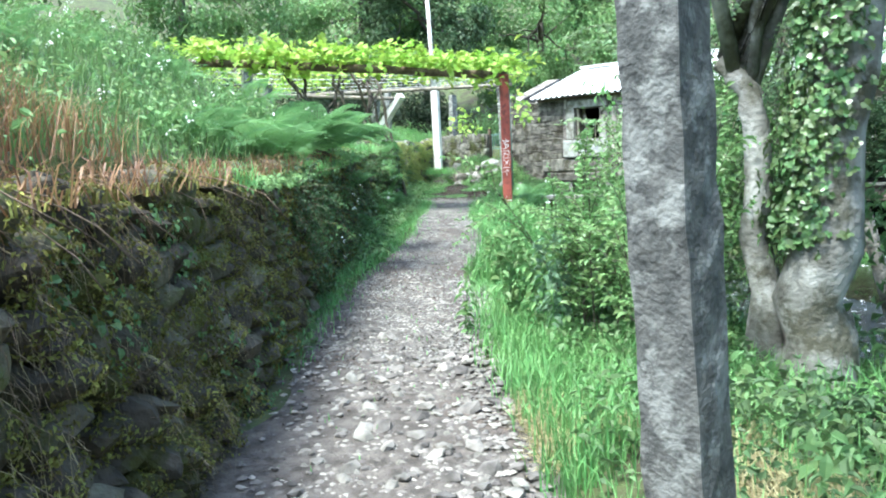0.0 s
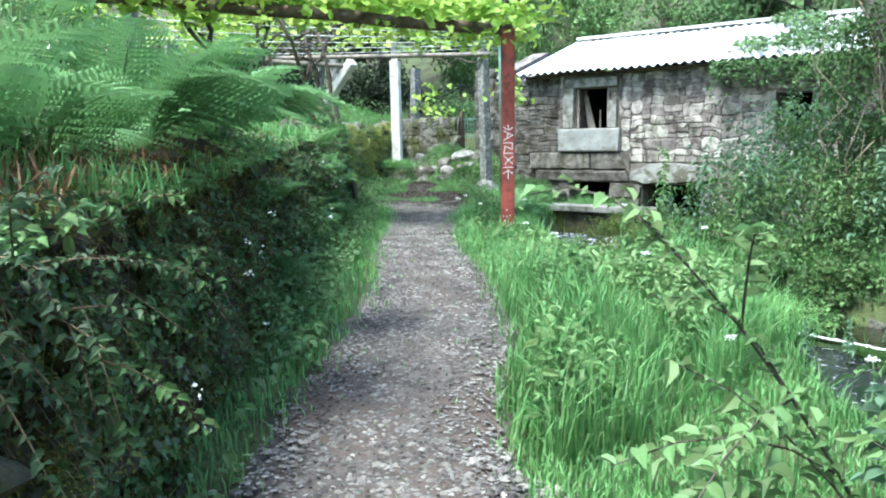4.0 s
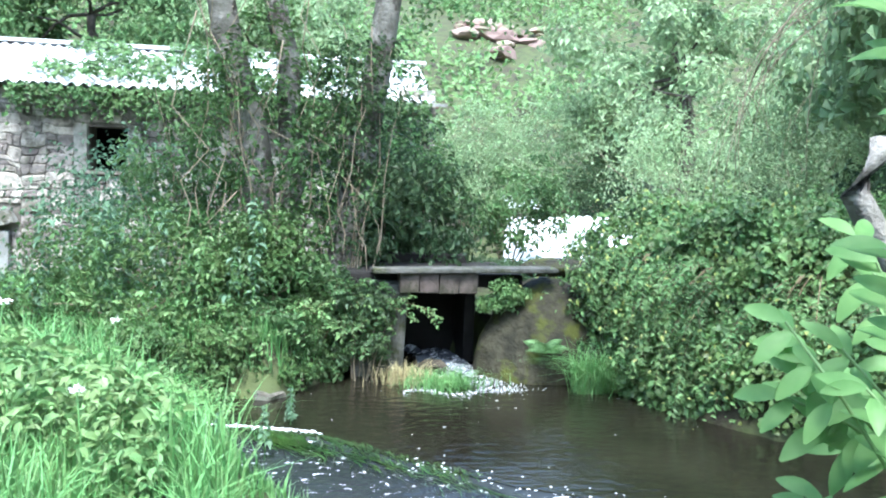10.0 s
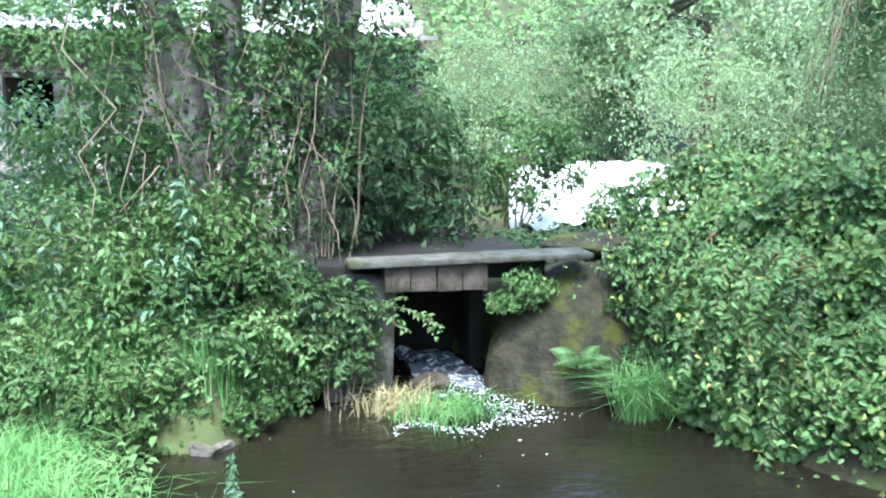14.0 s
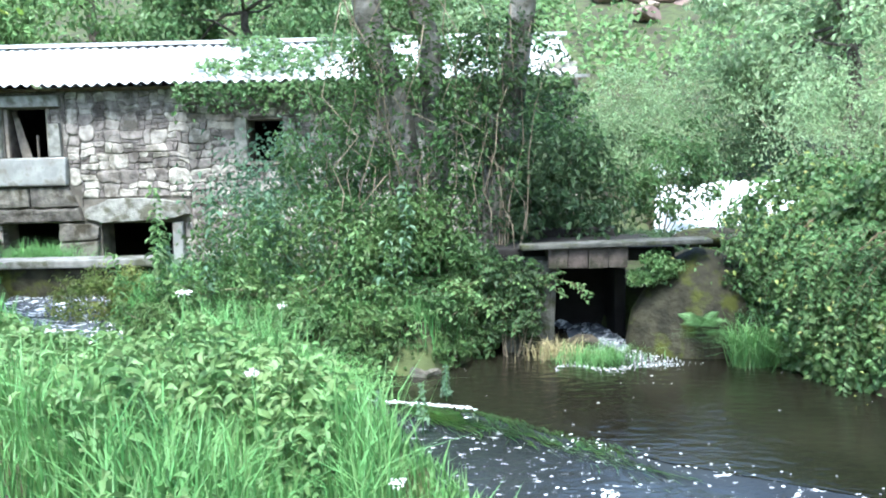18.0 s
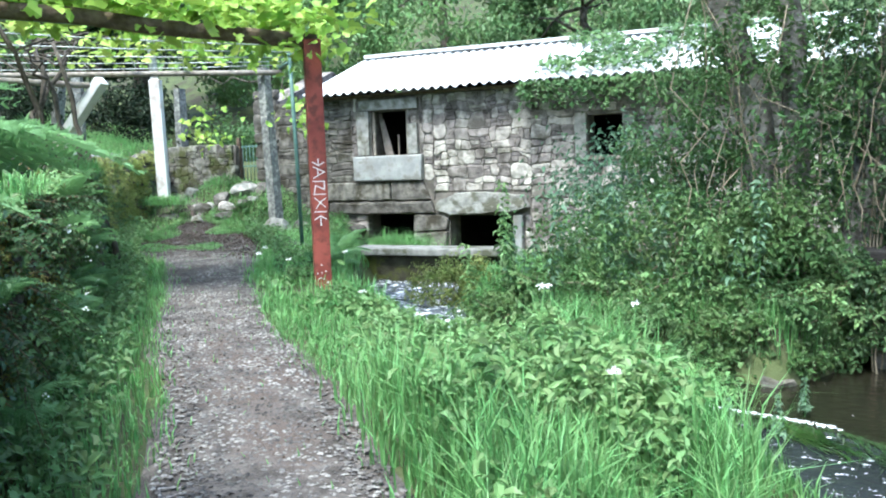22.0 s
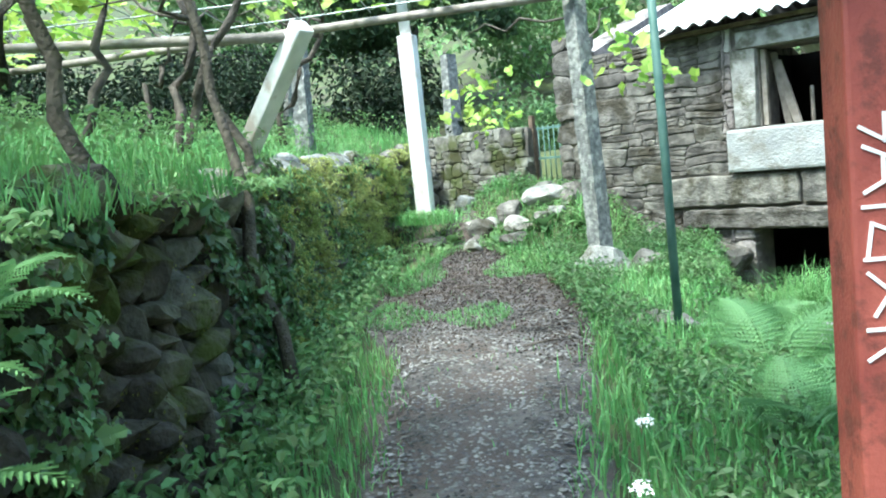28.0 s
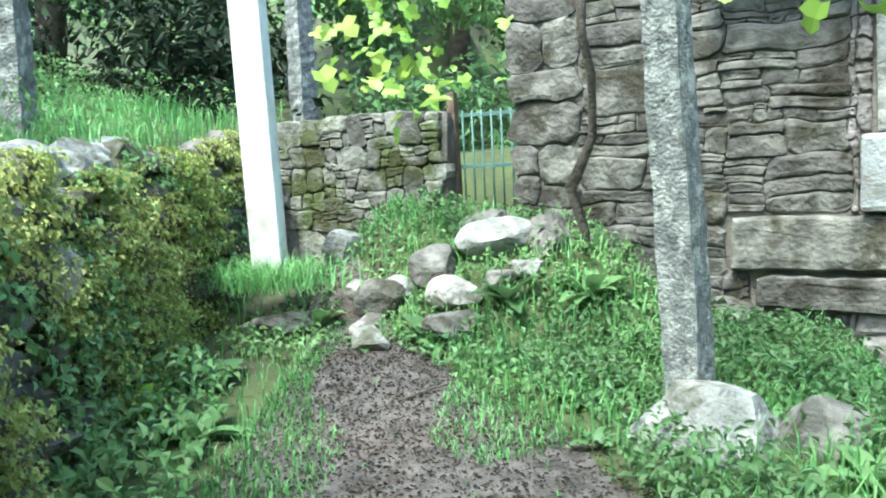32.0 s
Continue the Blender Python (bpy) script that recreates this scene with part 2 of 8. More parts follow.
m_willow = material("willow_leaf", (0.21, 0.31, 0.15), (0.33, 0.43, 0.24), **LEAF)
m_strand = material("root_strand", (0.1, 0.07, 0.042), (0.26, 0.2, 0.12), scale=4, rough=0.9, bump=0, island=0.5)
m_deadstem = material("dead_bracken", (0.2, 0.105, 0.055), (0.36, 0.22, 0.12), **LEAF)
m_roughgrass = material("rough_grass", (0.085, 0.165, 0.055), (0.16, 0.26, 0.095), **LEAF)
m_straw = material("straw", (0.34, 0.29, 0.15), (0.5, 0.44, 0.25), **LEAF)
m_ivy_bank = material("bank_ivy", (0.07, 0.135, 0.045), (0.17, 0.27, 0.085), scale=2.2, rough=0.45, bump=0, island=0.35, trans=0.22, spec=0.4)
m_weed = material("water_weed", (0.018, 0.045, 0.01), (0.045, 0.09, 0.018), scale=3, rough=0.4, bump=0, island=0.5)


# ---- mesh helpers ----
def mesh_of(name, verts, faces, mat, smooth=False):
    me = bpy.data.meshes.new(name)
    v = np.asarray(verts, float)
    f = [np.asarray(a, int) for a in faces if len(a)]
    loops = np.concatenate([a.ravel() for a in f])
    sizes = np.concatenate([np.full(len(a), a.shape[1]) for a in f])
    me.vertices.add(len(v))
    me.vertices.foreach_set("co", v.ravel())
    me.loops.add(len(loops))
    me.loops.foreach_set("vertex_index", loops)
    me.polygons.add(len(sizes))
    me.polygons.foreach_set("loop_start", np.concatenate([[0], np.cumsum(sizes)[:-1]]))
    me.polygons.foreach_set("loop_total", sizes)
    me.polygons.foreach_set("use_smooth", np.full(len(sizes), smooth))
    me.materials.append(mat)
    me.update(calc_edges=True)
    me.validate()
    return me


def part(name, me, parent, label="", m=None):
    ob = new(name, me)
    ob.parent = parent
    if m is not None:
        ob.matrix_basis = m
    return tagged(ob, label) if label else ob


def empty(name, x, y, z, label, category, group="", kind="", rz=0):
    ob = new(name)
    ob.empty_display_size = 0.1
    ob.matrix_basis = pose(x, y, z, 0, 0, rz)
    return tagged(ob, label, category, group, kind)


def thing(name, me, label, category, group="", kind="", m=None):
    ob = new(name, me)
    if m is not None:
        ob.matrix_basis = m
    return tagged(ob, label, category, group, kind)


def tube_arrays(pts, radii, sides=7, wob=0.0, seed=0):
    """A tapered tube along a line of points: vertices, quads and two cap fans."""
    pts = np.asarray(pts, float)
    r = np.resize(np.asarray(radii, float), len(pts)) if np.ndim(radii) else np.full(len(pts), radii)
    d = np.gradient(pts, axis=0)
    d /= np.linalg.norm(d, axis=1)[:, None] + 1e-9
    ref = np.where(np.abs(d[:, 2:3]) > 0.9, [[1.0, 0, 0]], [[0, 0, 1.0]])
    a = np.cross(d, ref)
    a /= np.linalg.norm(a, axis=1)[:, None] + 1e-9
    b = np.cross(d, a)
    th = np.linspace(0, 2 * np.pi, sides, endpoint=False)
    k = np.random.default_rng(seed).normal(0, wob, (len(pts), sides)) if wob else 0
    rad = r[:, None] * (1 + k)
    v = pts[:, None] + rad[..., None] * (np.cos(th)[None, :, None] * a[:, None] + np.sin(th)[None, :, None] * b[:, None])
    i = np.arange(len(pts) - 1)[:, None] * sides + np.arange(sides)[None]
    j = np.arange(len(pts) - 1)[:, None] * sides + (np.arange(sides)[None] + 1) % sides
    q = np.stack([i, j, j + sides, i + sides], -1).reshape(-1, 4)
    n = len(pts) * sides
    v = np.concatenate([v.reshape(-1, 3), pts[:1], pts[-1:]])
    s = np.arange(sides)
    c0 = np.stack([np.full(sides, n), (s + 1) % sides, s], -1)
    c1 = np.stack([np.full(sides, n + 1), n - sides + s, n - sides + (s + 1) % sides], -1)
    return v, q, np.concatenate([c0, c1])


def tubes(name, lines, mat, sides=6, wob=0.0):
    """One mesh from several tubes: each a list of points and of radii."""
    V, Q, T, o = [], [], [], 0
    for k, (p, r) in enumerate(lines):
        v, q, t = tube_arrays(p, r, sides, wob, k)
        V.append(v), Q.append(q + o), T.append(t + o)
        o += len(v)
    return mesh_of(name, np.concatenate(V), [np.concatenate(Q), np.concatenate(T)], mat, True)


def curve_pts(a, b, sag=0.0, n=6, jit=0.0, seed=0):
    t = np.linspace(0, 1, n)[:, None]
    p = np.asarray(a, float) * (1 - t) + np.asarray(b, float) * t
    p[:, 2] += sag * 4 * (t * (1 - t))[:, 0]
    if jit:
        k = np.random.default_rng(seed).normal(0, jit, p.shape)
        k[0] = k[-1] = 0
        p += k
    return p


def box_mesh(name, sx, sy, sz, mat, bevel=0.01, base=True, jitter=0.0, seed=0):
    bm = bmesh.new()
    bmesh.ops.create_cube(bm, size=1)
    rr = random.Random(seed)
    for v in bm.verts:
        v.co = Vector((v.co.x * sx, v.co.y * sy, (v.co.z + (0.5 if base else 0)) * sz))
        v.co += Vector((rr.uniform(-1, 1), rr.uniform(-1, 1), rr.uniform(-1, 1))) * jitter
    if bevel:
        bmesh.ops.bevel(bm, geom=bm.edges[:], offset=bevel, segments=2, affect="EDGES", profile=0.6)
    me = bpy.data.meshes.new(name)
    bm.to_mesh(me)
    bm.free()
    me.materials.append(mat)
    return me


def rock_mesh(name, mat, seed, sub=2, rough=0.22, flat=1.0):
    """A broken stone about 1 m across, centred: a ball cut by a dozen planes, with worn edges."""
    bm = bmesh.new()
    bmesh.ops.create_icosphere(bm, subdivisions=sub, radius=0.56)
    r0 = random.Random(seed * 7 + 1)
    cuts = [(Vector((r0.gauss(0, 1), r0.gauss(0, 1), r0.gauss(0, 1))).normalized(), r0.uniform(0.3, 0.47)) for _ in range(11)]
    o = Vector((seed * 3.7, seed * 1.3, seed * 2.9))
    for v in bm.verts:
        c = v.co.copy()
        for n, d in cuts:
            q = c.dot(n) - d
            if q > 0:
                c -= n * q * 0.93
        c += c.normalized() * (0.05 * rough * 4 * noise.noise(c * 4 + o))
        if sub > 2:
            c += c.normalized() * (0.02 * noise.noise(c * 11 + o))
        v.co = Vector((c.x, c.y, c.z * flat))
    me = bpy.data.meshes.new(name)
    bm.to_mesh(me)
    bm.free()
    me.materials.append(mat)
    return me


def leaf_arrays(P, N, size, aspect=0.55, seed=1, droop=0.3, kind="simple", var=0.35, fold=0.22, way=None):
    """Leaves at points P that face about N: folded along the midrib."""
    g = np.random.default_rng(seed)
    P, N = np.asarray(P, float), np.asarray(N, float)
    n = len(P)
    N = N / (np.linalg.norm(N, axis=1)[:, None] + 1e-9)
    a = g.normal(0, 1, (n, 3)) if way is None else np.asarray(way, float) + g.normal(0, 0.2, (n, 3))
    a[:, 2] -= droop * 2 if way is None else droop
    a -= (a * N).sum(1)[:, None] * N
    a /= np.linalg.norm(a, axis=1)[:, None] + 1e-9
    b = np.cross(N, a)
    s = size * np.clip(g.normal(1, var, n), 0.45, 1.55)[:, None]
    w = s * aspect * 0.5

    def at(u, v, h):
        return P + a * s * u + b * w * v + N * s * h
    if kind == "simple":
        V = np.stack([at(0, 0, 0), at(0.42, -1, fold), at(1, 0, -0.12), at(0.42, 1, fold)], 1).reshape(-1, 3)
        o = np.arange(n)[:, None] * 4
        T = np.concatenate([o + [0, 2, 1], o + [0, 3, 2]])
        return V, T
    if kind == "lobed":
        V = np.stack([at(0, 0, 0), at(-0.12, -0.7, fold * 0.5), at(0.35, -1.1, fold), at(0.5, -0.55, fold * 0.5), at(0.75, -0.75, fold * 0.3), at(1, 0, -0.15),
                      at(0.75, 0.75, fold * 0.3), at(0.5, 0.55, fold * 0.5), at(0.35, 1.1, fold), at(-0.12, 0.7, fold * 0.5), at(0.5, 0, 0)], 1).reshape(-1, 3)
        o = np.arange(n)[:, None] * 11
        ring = [0, 1, 2, 3, 4, 5, 6, 7, 8, 9]
        T = np.concatenate([o + [10, ring[(k + 1) % 10], ring[k]] for k in range(10)])
        return V, T
    V = np.stack([at(0, 0, 0), at(0.22, -0.75, fold * 0.8), at(0.6, -0.85, fold * 0.8), at(1, 0, -0.2), at(0.6, 0.85, fold * 0.8), at(0.22, 0.75, fold * 0.8), at(0.3, 0, 0.02), at(0.65, 0, -0.02)], 1).reshape(-1, 3)
    o = np.arange(n)[:, None] * 8
    T = np.concatenate([o + t for t in ([0, 6, 1], [6, 2, 1], [6, 7, 2], [7, 3, 2], [0, 5, 6], [6, 5, 4], [6, 4, 7], [7, 4, 3])])
    return V, T


def leaf_mesh(name, P, N, size, mat, **k):
    V, T = leaf_arrays(P, N, size, **k)
    return mesh_of(name, V, [T], mat)


def clump_points(center, radii, clumps, per, seed, spread=0.28, shell=0.5, low=-0.5):
    """Leaf places in clumps over an uneven ellipsoid, and the way they face."""
    g = np.random.default_rng(seed)
    d = g.normal(0, 1, (clumps * 3, 3))
    d /= np.linalg.norm(d, axis=1)[:, None]
    d = d[d[:, 2] > low][:clumps]
    r = (shell + (1 - shell) * g.random(len(d)) ** 0.6) * g.uniform(0.75, 1.15, len(d))
    C = np.asarray(center) + d * r[:, None] * np.asarray(radii)
    cs = g.uniform(0.5, 1.3, len(C))
    idx = np.repeat(np.arange(len(C)), per)
    off = np.clip(g.normal(0, 1, (len(idx), 3)), -1.7, 1.7) * spread * np.mean(radii) * cs[idx][:, None] * [1, 1, 0.7]
    P = C[idx] + off
    on = off / (np.linalg.norm(off, axis=1)[:, None] + 1e-9)
    N = on * 0.7 + d[idx] * 0.5 + g.normal(0, 0.35, P.shape) + [0, 0, 0.45]
    return P, N, C


def shrub(name, label, category, center, radii, clumps, per, size, mat, seed, base=None, stem_mat=None, aspect=0.55, kind="simple", spread=0.17, shell=0.5, low=-0.5, stems=9, stem_r=0.02, group="", droop=0.3):
    P, N, C = clump_points(center, radii, clumps, per, seed, spread, shell, low)
    base = base if base is not None else (center[0], center[1], center[2] - radii[2])
    e = empty(name, *base, label, category, group)
    inv = Matrix.Translation(Vector(base)).inverted()
    g = np.random.default_rng(seed + 1)
    pick = C[g.permutation(len(C))[:stems]]
    for k, c in enumerate(pick):
        p = curve_pts(np.asarray(base) + [*(g.normal(0, 0.06, 2)), -0.05], c, 0.1 * radii[2], 6, 0.05 * radii[0], k)
        part("stem", tubes("stem", [(p, np.linspace(stem_r, stem_r * 0.25, 6))], stem_mat or m_twig, 5), e, m=inv)
    part("foliage", leaf_mesh("foliage", P, N, size, mat, aspect=aspect, seed=seed + 2, kind=kind, droop=droop), e, m=inv)
    return e


def bezier(a, b, c, n):
    t = np.linspace(0, 1, n)[:, None]
    return (1 - t) ** 2 * np.asarray(a) + 2 * t * (1 - t) * np.asarray(b) + t ** 2 * np.asarray(c)


def spray(name, label, category, base, tips, mat, size, seed, gap=0.035, arch=0.35, side=5, twig=0.35, stem_r=0.008, stem_mat=None, aspect=0.5, spread=0.08, group="", first=0.25, droop=0.25):
    """A shrub of arching shoots: each has side twigs, with leaves ranked along both."""
    g2 = np.random.default_rng(seed)
    base = np.asarray(base, float)
    e = empty(name, *base, label, category, group)
    P, A, N = [], [], []

    def leafy(line, lo):
        L = np.linalg.norm(np.diff(line, axis=0), axis=1).sum()
        m = max(2, int(L * (1 - lo) / gap))
        u = np.linspace(lo, 1, m)
        q = np.linspace(0, 1, len(line))
        p = np.stack([np.interp(u, q, line[:, j]) for j in range(3)], 1)
        d = np.stack([np.interp(u, q, np.gradient(line[:, j])) for j in range(3)], 1)
        d /= np.linalg.norm(d, axis=1)[:, None] + 1e-9
        sd = np.cross(d, [0, 0, 1.0])
        sd /= np.linalg.norm(sd, axis=1)[:, None] + 1e-6
        for sg in (-1, 1):
            P.append(p + g2.normal(0, 0.006, p.shape)), A.append(d * 0.5 + sd * sg), N.append(np.cross(sd, d) + g2.normal(0, 0.35, p.shape))
    for tip in tips:
        tip = np.asarray(tip, float)
        b0 = base + np.array((*g2.normal(0, spread, 2), -0.04))
        mid = (b0 + tip) / 2 + [0, 0, arch * np.linalg.norm(tip - b0)] + g2.normal(0, 0.04, 3)
        main = bezier(b0, mid, tip, 9)
        lines = [(main, np.linspace(stem_r, stem_r * 0.3, 9))]
        leafy(main, first)
        L = np.linalg.norm(tip - b0)
        for k in range(side):
            i = 2 + (k * 6) // max(1, side)
            dr = main[min(8, i + 1)] - main[i]
            dr = dr / (np.linalg.norm(dr) + 1e-9) + g2.normal(0, 0.55, 3)
            end = main[i] + dr / np.linalg.norm(dr) * L * twig * g2.uniform(0.6, 1.2)
            tw = bezier(main[i], (main[i] + end) / 2 + [0, 0, 0.05 * L], end - [0, 0, 0.06 * L], 5)
            lines.append((tw, np.linspace(stem_r * 0.5, stem_r * 0.2, 5)))
            leafy(tw, 0.15)
        part("branch", tubes("branch", lines, stem_mat or m_twig, 5), e, m=Matrix.Translation(-Vector(base)))
    part("foliage", leaf_mesh("foliage", np.concatenate(P), np.concatenate(N), size, mat, aspect=aspect, seed=seed + 2, kind="oval", way=np.concatenate(A), droop=droop), e, m=Matrix.Translation(-Vector(base)))
    return e


def blade_arrays(P, height, width, seed, bend=0.35, up=None):
    """Bent grass blades rooted at P."""
    g = np.random.default_rng(seed)
    n = len(P)
    h = height * g.uniform(0.5, 1.3, n)[:, None]
    th = g.uniform(0, 2 * np.pi, n)
    d = np.stack([np.cos(th), np.sin(th), 0 * th], 1)
    s = np.stack([-np.sin(th), np.cos(th), 0 * th], 1) * width * 0.5
    k = bend * g.uniform(0.2, 1.6, n)[:, None]
    z = np.array([0, 0, 1.0])
    p1 = P + z * h * 0.55 + d * h * k * 0.25
    p2 = P + z * h * (1 - 0.35 * k) + d * h * k
    V = np.stack([P - s, P + s, p1 + s * 0.8, p1 - s * 0.8, p2], 1).reshape(-1, 3)
    o = np.arange(n)[:, None] * 5
    return V, o + [0, 1, 2, 3], o + [3, 2, 4]


# ---- lie of the land ----
PATH_C = np.array([(14.5, -20.98, -0.95), (12.3, -18.28, -0.75), (9.42, -15.36, -0.57), (7.5, -13.45, -0.45), (6.15, -11.9, -0.28), (5.45, -10.75, -0.17), (4.5, -9.7, -0.06), (3.1, -8.3, -0.03), (1.4, -6.3, 0.0), (0.2, -4.75, 0.03), (-0.75, -3.88, 0.06), (-1.88, -2.66, 0.12), (-3.1, -1.35, 0.25), (-3.9, -0.6, 0.5)])
WALL_C = np.array([(13.4, -20.7, -0.9, 0.72), (10.05, -17.26, -0.65, 0.78), (8.7, -15.95, -0.55, 0.8), (6.8, -14.0, -0.47, 0.82), (5.45, -12.6, -0.33, 0.88), (3.25, -10.15, -0.05, 1.1), (1.15, -7.8, 0.0, 1.22), (-0.4, -6.15, 0.03, 1.27), (-1.7, -4.95, 0.06, 1.28), (-2.85, -3.65, 0.12, 1.32), (-3.7, -2.45, 0.2, 1.36), (-4.35, -1.35, 0.35, 1.45), (-4.9, 0.1, 0.6, 1.6)])
STREAM_C = np.array([(2.6, -3.2, -0.28), (2.9, -4.4, -0.32), (3.45, -5.4, -0.42), (3.95, -6.15, -0.55), (4.8, -6.75, -0.74), (5.9, -7.2, -0.93), (7.6, -8.1, -1.0), (9.3, -9.4, -1.02), (11.5, -10.9, -1.12), (14.5, -12.3, -1.15), (20, -14, -1.2)])


POOL_C = np.array([(8.75, -5.0, 0.85), (8.85, -6.0, 1.6), (9.3, -6.9, 1.35), (10.0, -7.8, 1.1), (11.0, -8.9, 0.9), (12.2, -9.9, 0.8)])


def along(line, x, y):
    """Distance from a line of points, side (left positive), and the values that the line carries there."""
    shp = np.shape(x)
    x, y = np.ravel(x).astype(float), np.ravel(y).astype(float)
    best, side, vals = np.full(x.shape, 1e9), np.zeros(x.shape), np.zeros((len(x), line.shape[1] - 2))
    for a, b in zip(line[:-1], line[1:]):
        dx, dy = b[0] - a[0], b[1] - a[1]
        t = np.clip(((x - a[0]) * dx + (y - a[1]) * dy) / (dx * dx + dy * dy), 0, 1)
        px, py = x - a[0] - t * dx, y - a[1] - t * dy
        d = np.hypot(px, py)
        k = d < best
        best = np.where(k, d, best)
        side = np.where(k, np.sign(dx * py - dy * px), side)
        vals = np.where(k[:, None], a[2:] + t[:, None] * (b[2:] - a[2:]), vals)
    return best.reshape(shp), side.reshape(shp), np.moveaxis(vals.reshape(*shp, -1), -1, 0)


def step(a, b, v):
    t = np.clip((v - a) / (b - a), 0, 1)
    return t * t * (3 - 2 * t)


def wave(x, y, k, s):
    return np.sin(x * k + s) * np.cos(y * k * 1.13 + s * 2.1) + 0.5 * np.sin(x * k * 2.3 + y * k * 1.7 + s)


def height(x, y):
    x, y = np.asarray(x, float), np.asarray(y, float)
    dp, sp, (zp,) = along(PATH_C, x, y)
    dw, sw, (wb, wt) = along(WALL_C, x, y)
    ds, ss, (zs,) = along(STREAM_C, x, y)
    land = zp + 0.03 * wave(x, y, 1.3, 0.4) * step(0.7, 1.5, dp)
    # verge and bank towards the stream
    land = land + 0.18 * step(0.7, 1.6, dp) * step(-13.6, -15.0, y) * (x > 0)
    island = -0.28 + 0.04 * wave(x, y, 1.1, 1.0)
    land = np.where((sp < 0) & (y > -9.5), land + (island - land) * step(1.0, 3.5, dp) * step(2.0, 3.5, x), land)
    # east bank
    land = land + (0.62 - land) * step(0.1, 0.9, x - np.interp(y, [-11, -9.5, -8.5, -7.6, -6.6, -5.2, -3], [14.0, 12.7, 11.9, 11.25, 10.5, 10.2, 10.1])) * step(-11.0, -9.0, y) * step(-2.5, -4.6, y)
    # stream, pool, river
    hw = 0.5 + 0.75 * step(6.2, 8.2, x)
    bed = zs - 0.28
    c = step(hw + 0.32, hw * 0.85, ds)
    land = land + (np.minimum(bed, land) - land) * c
    dpool, _, (pw,) = along(POOL_C, x, y)
    land = land + (np.minimum(-1.2, land) - land) * step(1.15, 0.85, dpool / pw)
    dsh = np.hypot((x - 6.6) / 1.0, (y + 6.65) / 0.6)
    land = land + (np.minimum(-0.86, land) - land) * step(1.15, 0.8, dsh)
    dch = np.abs(x - 8.75)
    land = land + (np.minimum(-0.85, land) - land) * step(0.5, 0.3, dch) * step(-5.0, -5.2, -y - 10.0) * ((y > -6) & (y < -3.2))
    # river behind
    riv = step(3.6, 2.2, np.abs(x - 12.9 - 0.35 * (y - 1.5))) * step(-1.2, 0.2, y)
    land = land + (-0.35 + 0.12 * np.clip(y, 0, 9) - land) * riv
    race = step(-0.2, 0.2, x - np.interp(y, [-3.9, -2.5, -1.2, 0], [1.0, 0.8, 0.1, -0.4])) * step(3.5, 3.1, x) * step(-3.9, -3.7, y) * step(0.45, 0.35, y)
    land = land + (-0.42 + 0.22 * np.exp(-((x - 1.3) / 0.35) ** 2 - ((y + 1.2) / 0.6) ** 2) - land) * race
    inside = step(-0.05, 0.12, y) * step(4.5, 4.3, y) * step(-2.5, -2.3, x) * step(9.3, 9.1, x)
    land = land + (-1.2 - land) * inside
    # terrace above the wall
    t = wt + (0.2 + 0.34 * step(-9.5, -13.0, y)) * np.clip(dw, 0, 3) + 0.13 * np.clip(dw - 3, 0, 9) + 0.05 * wave(x, y, 1.7, 0.9)
    left = (sw > 0) & (dw > 0.12) & (dp > 0.3)
    up = step(0.12, 0.3, dw)
    land = np.where(left, land + (t - land) * up, land)
    # bank between the viewing place and the stream, rubble heap by the mill corner
    land = land - 0.2 * step(6.3, 7.0, x) * step(10.5, 9.5, x) * step(-12.3, -11.2, y) * step(-9.2, -9.8, y)
    land = land + 0.5 * step(-1.45, -0.4, y) * step(0.6, 0.2, y) * step(-4.1, -3.3, x) * step(-1.2, -2.0, x)
    # slope behind the house and the far hills
    land = land + 0.9 * step(0.15, 1.2, y - 0.4) * step(-1.5, -3.0, x) * (1 - (sw > 0))
    land = land + step(7, 13, y) * 1.8 + np.clip(y - 14, 0, 140) * 0.42 * step(-60, 30, x + 40)
    land = land + np.clip(-y - 34, 0, 80) * 0.25 + np.clip(x - 24, 0, 90) * 0.35 + np.clip(-x - 22, 0, 90) * 0.3
    return land


PATH_HALF = np.array([0.84, 0.84, 0.8, 0.64, 0.58, 0.55, 0.48, 0.44, 0.46, 0.66, 0.92, 0.8, 0.2, 0.03])


def path_edge(x, y):
    """Metres outside the edge of the path."""
    d, _, (h,) = along(np.column_stack([PATH_C[:, :2], PATH_HALF]), x, y)
    return d - h


def gz(x, y):
    return float(height(np.array([x]), np.array([y]))[0])


# ---- ground ----
def spaced(lo, hi, fine, far):
    inner = np.arange(lo, hi + 1e-6, fine)
    out = []
    d, p = fine, 0.0
    while p < far:
        d *= 1.22
        p += d
        out.append(p)
    out = np.array(out)
    return np.concatenate([lo - out[::-1], inner, hi + out])


def grid_mesh(name, X, Y, Z, mat):
    ny, nx = X.shape
    i = (np.arange(ny - 1)[:, None] * nx + np.arange(nx - 1)[None]).ravel()
    return mesh_of(name, np.stack([X, Y, Z], -1).reshape(-1, 3), [np.stack([i, i + 1, i + 1 + nx, i + nx], -1)], mat, True)


gx, gy = np.meshgrid(spaced(-9, 15, 0.16, 130), spaced(-23, 6, 0.16, 130))
thing("ground", grid_mesh("ground", gx, gy, height(gx, gy), m_ground), "dark earth and turf of the valley floor and slopes", "ground", kind="structure")


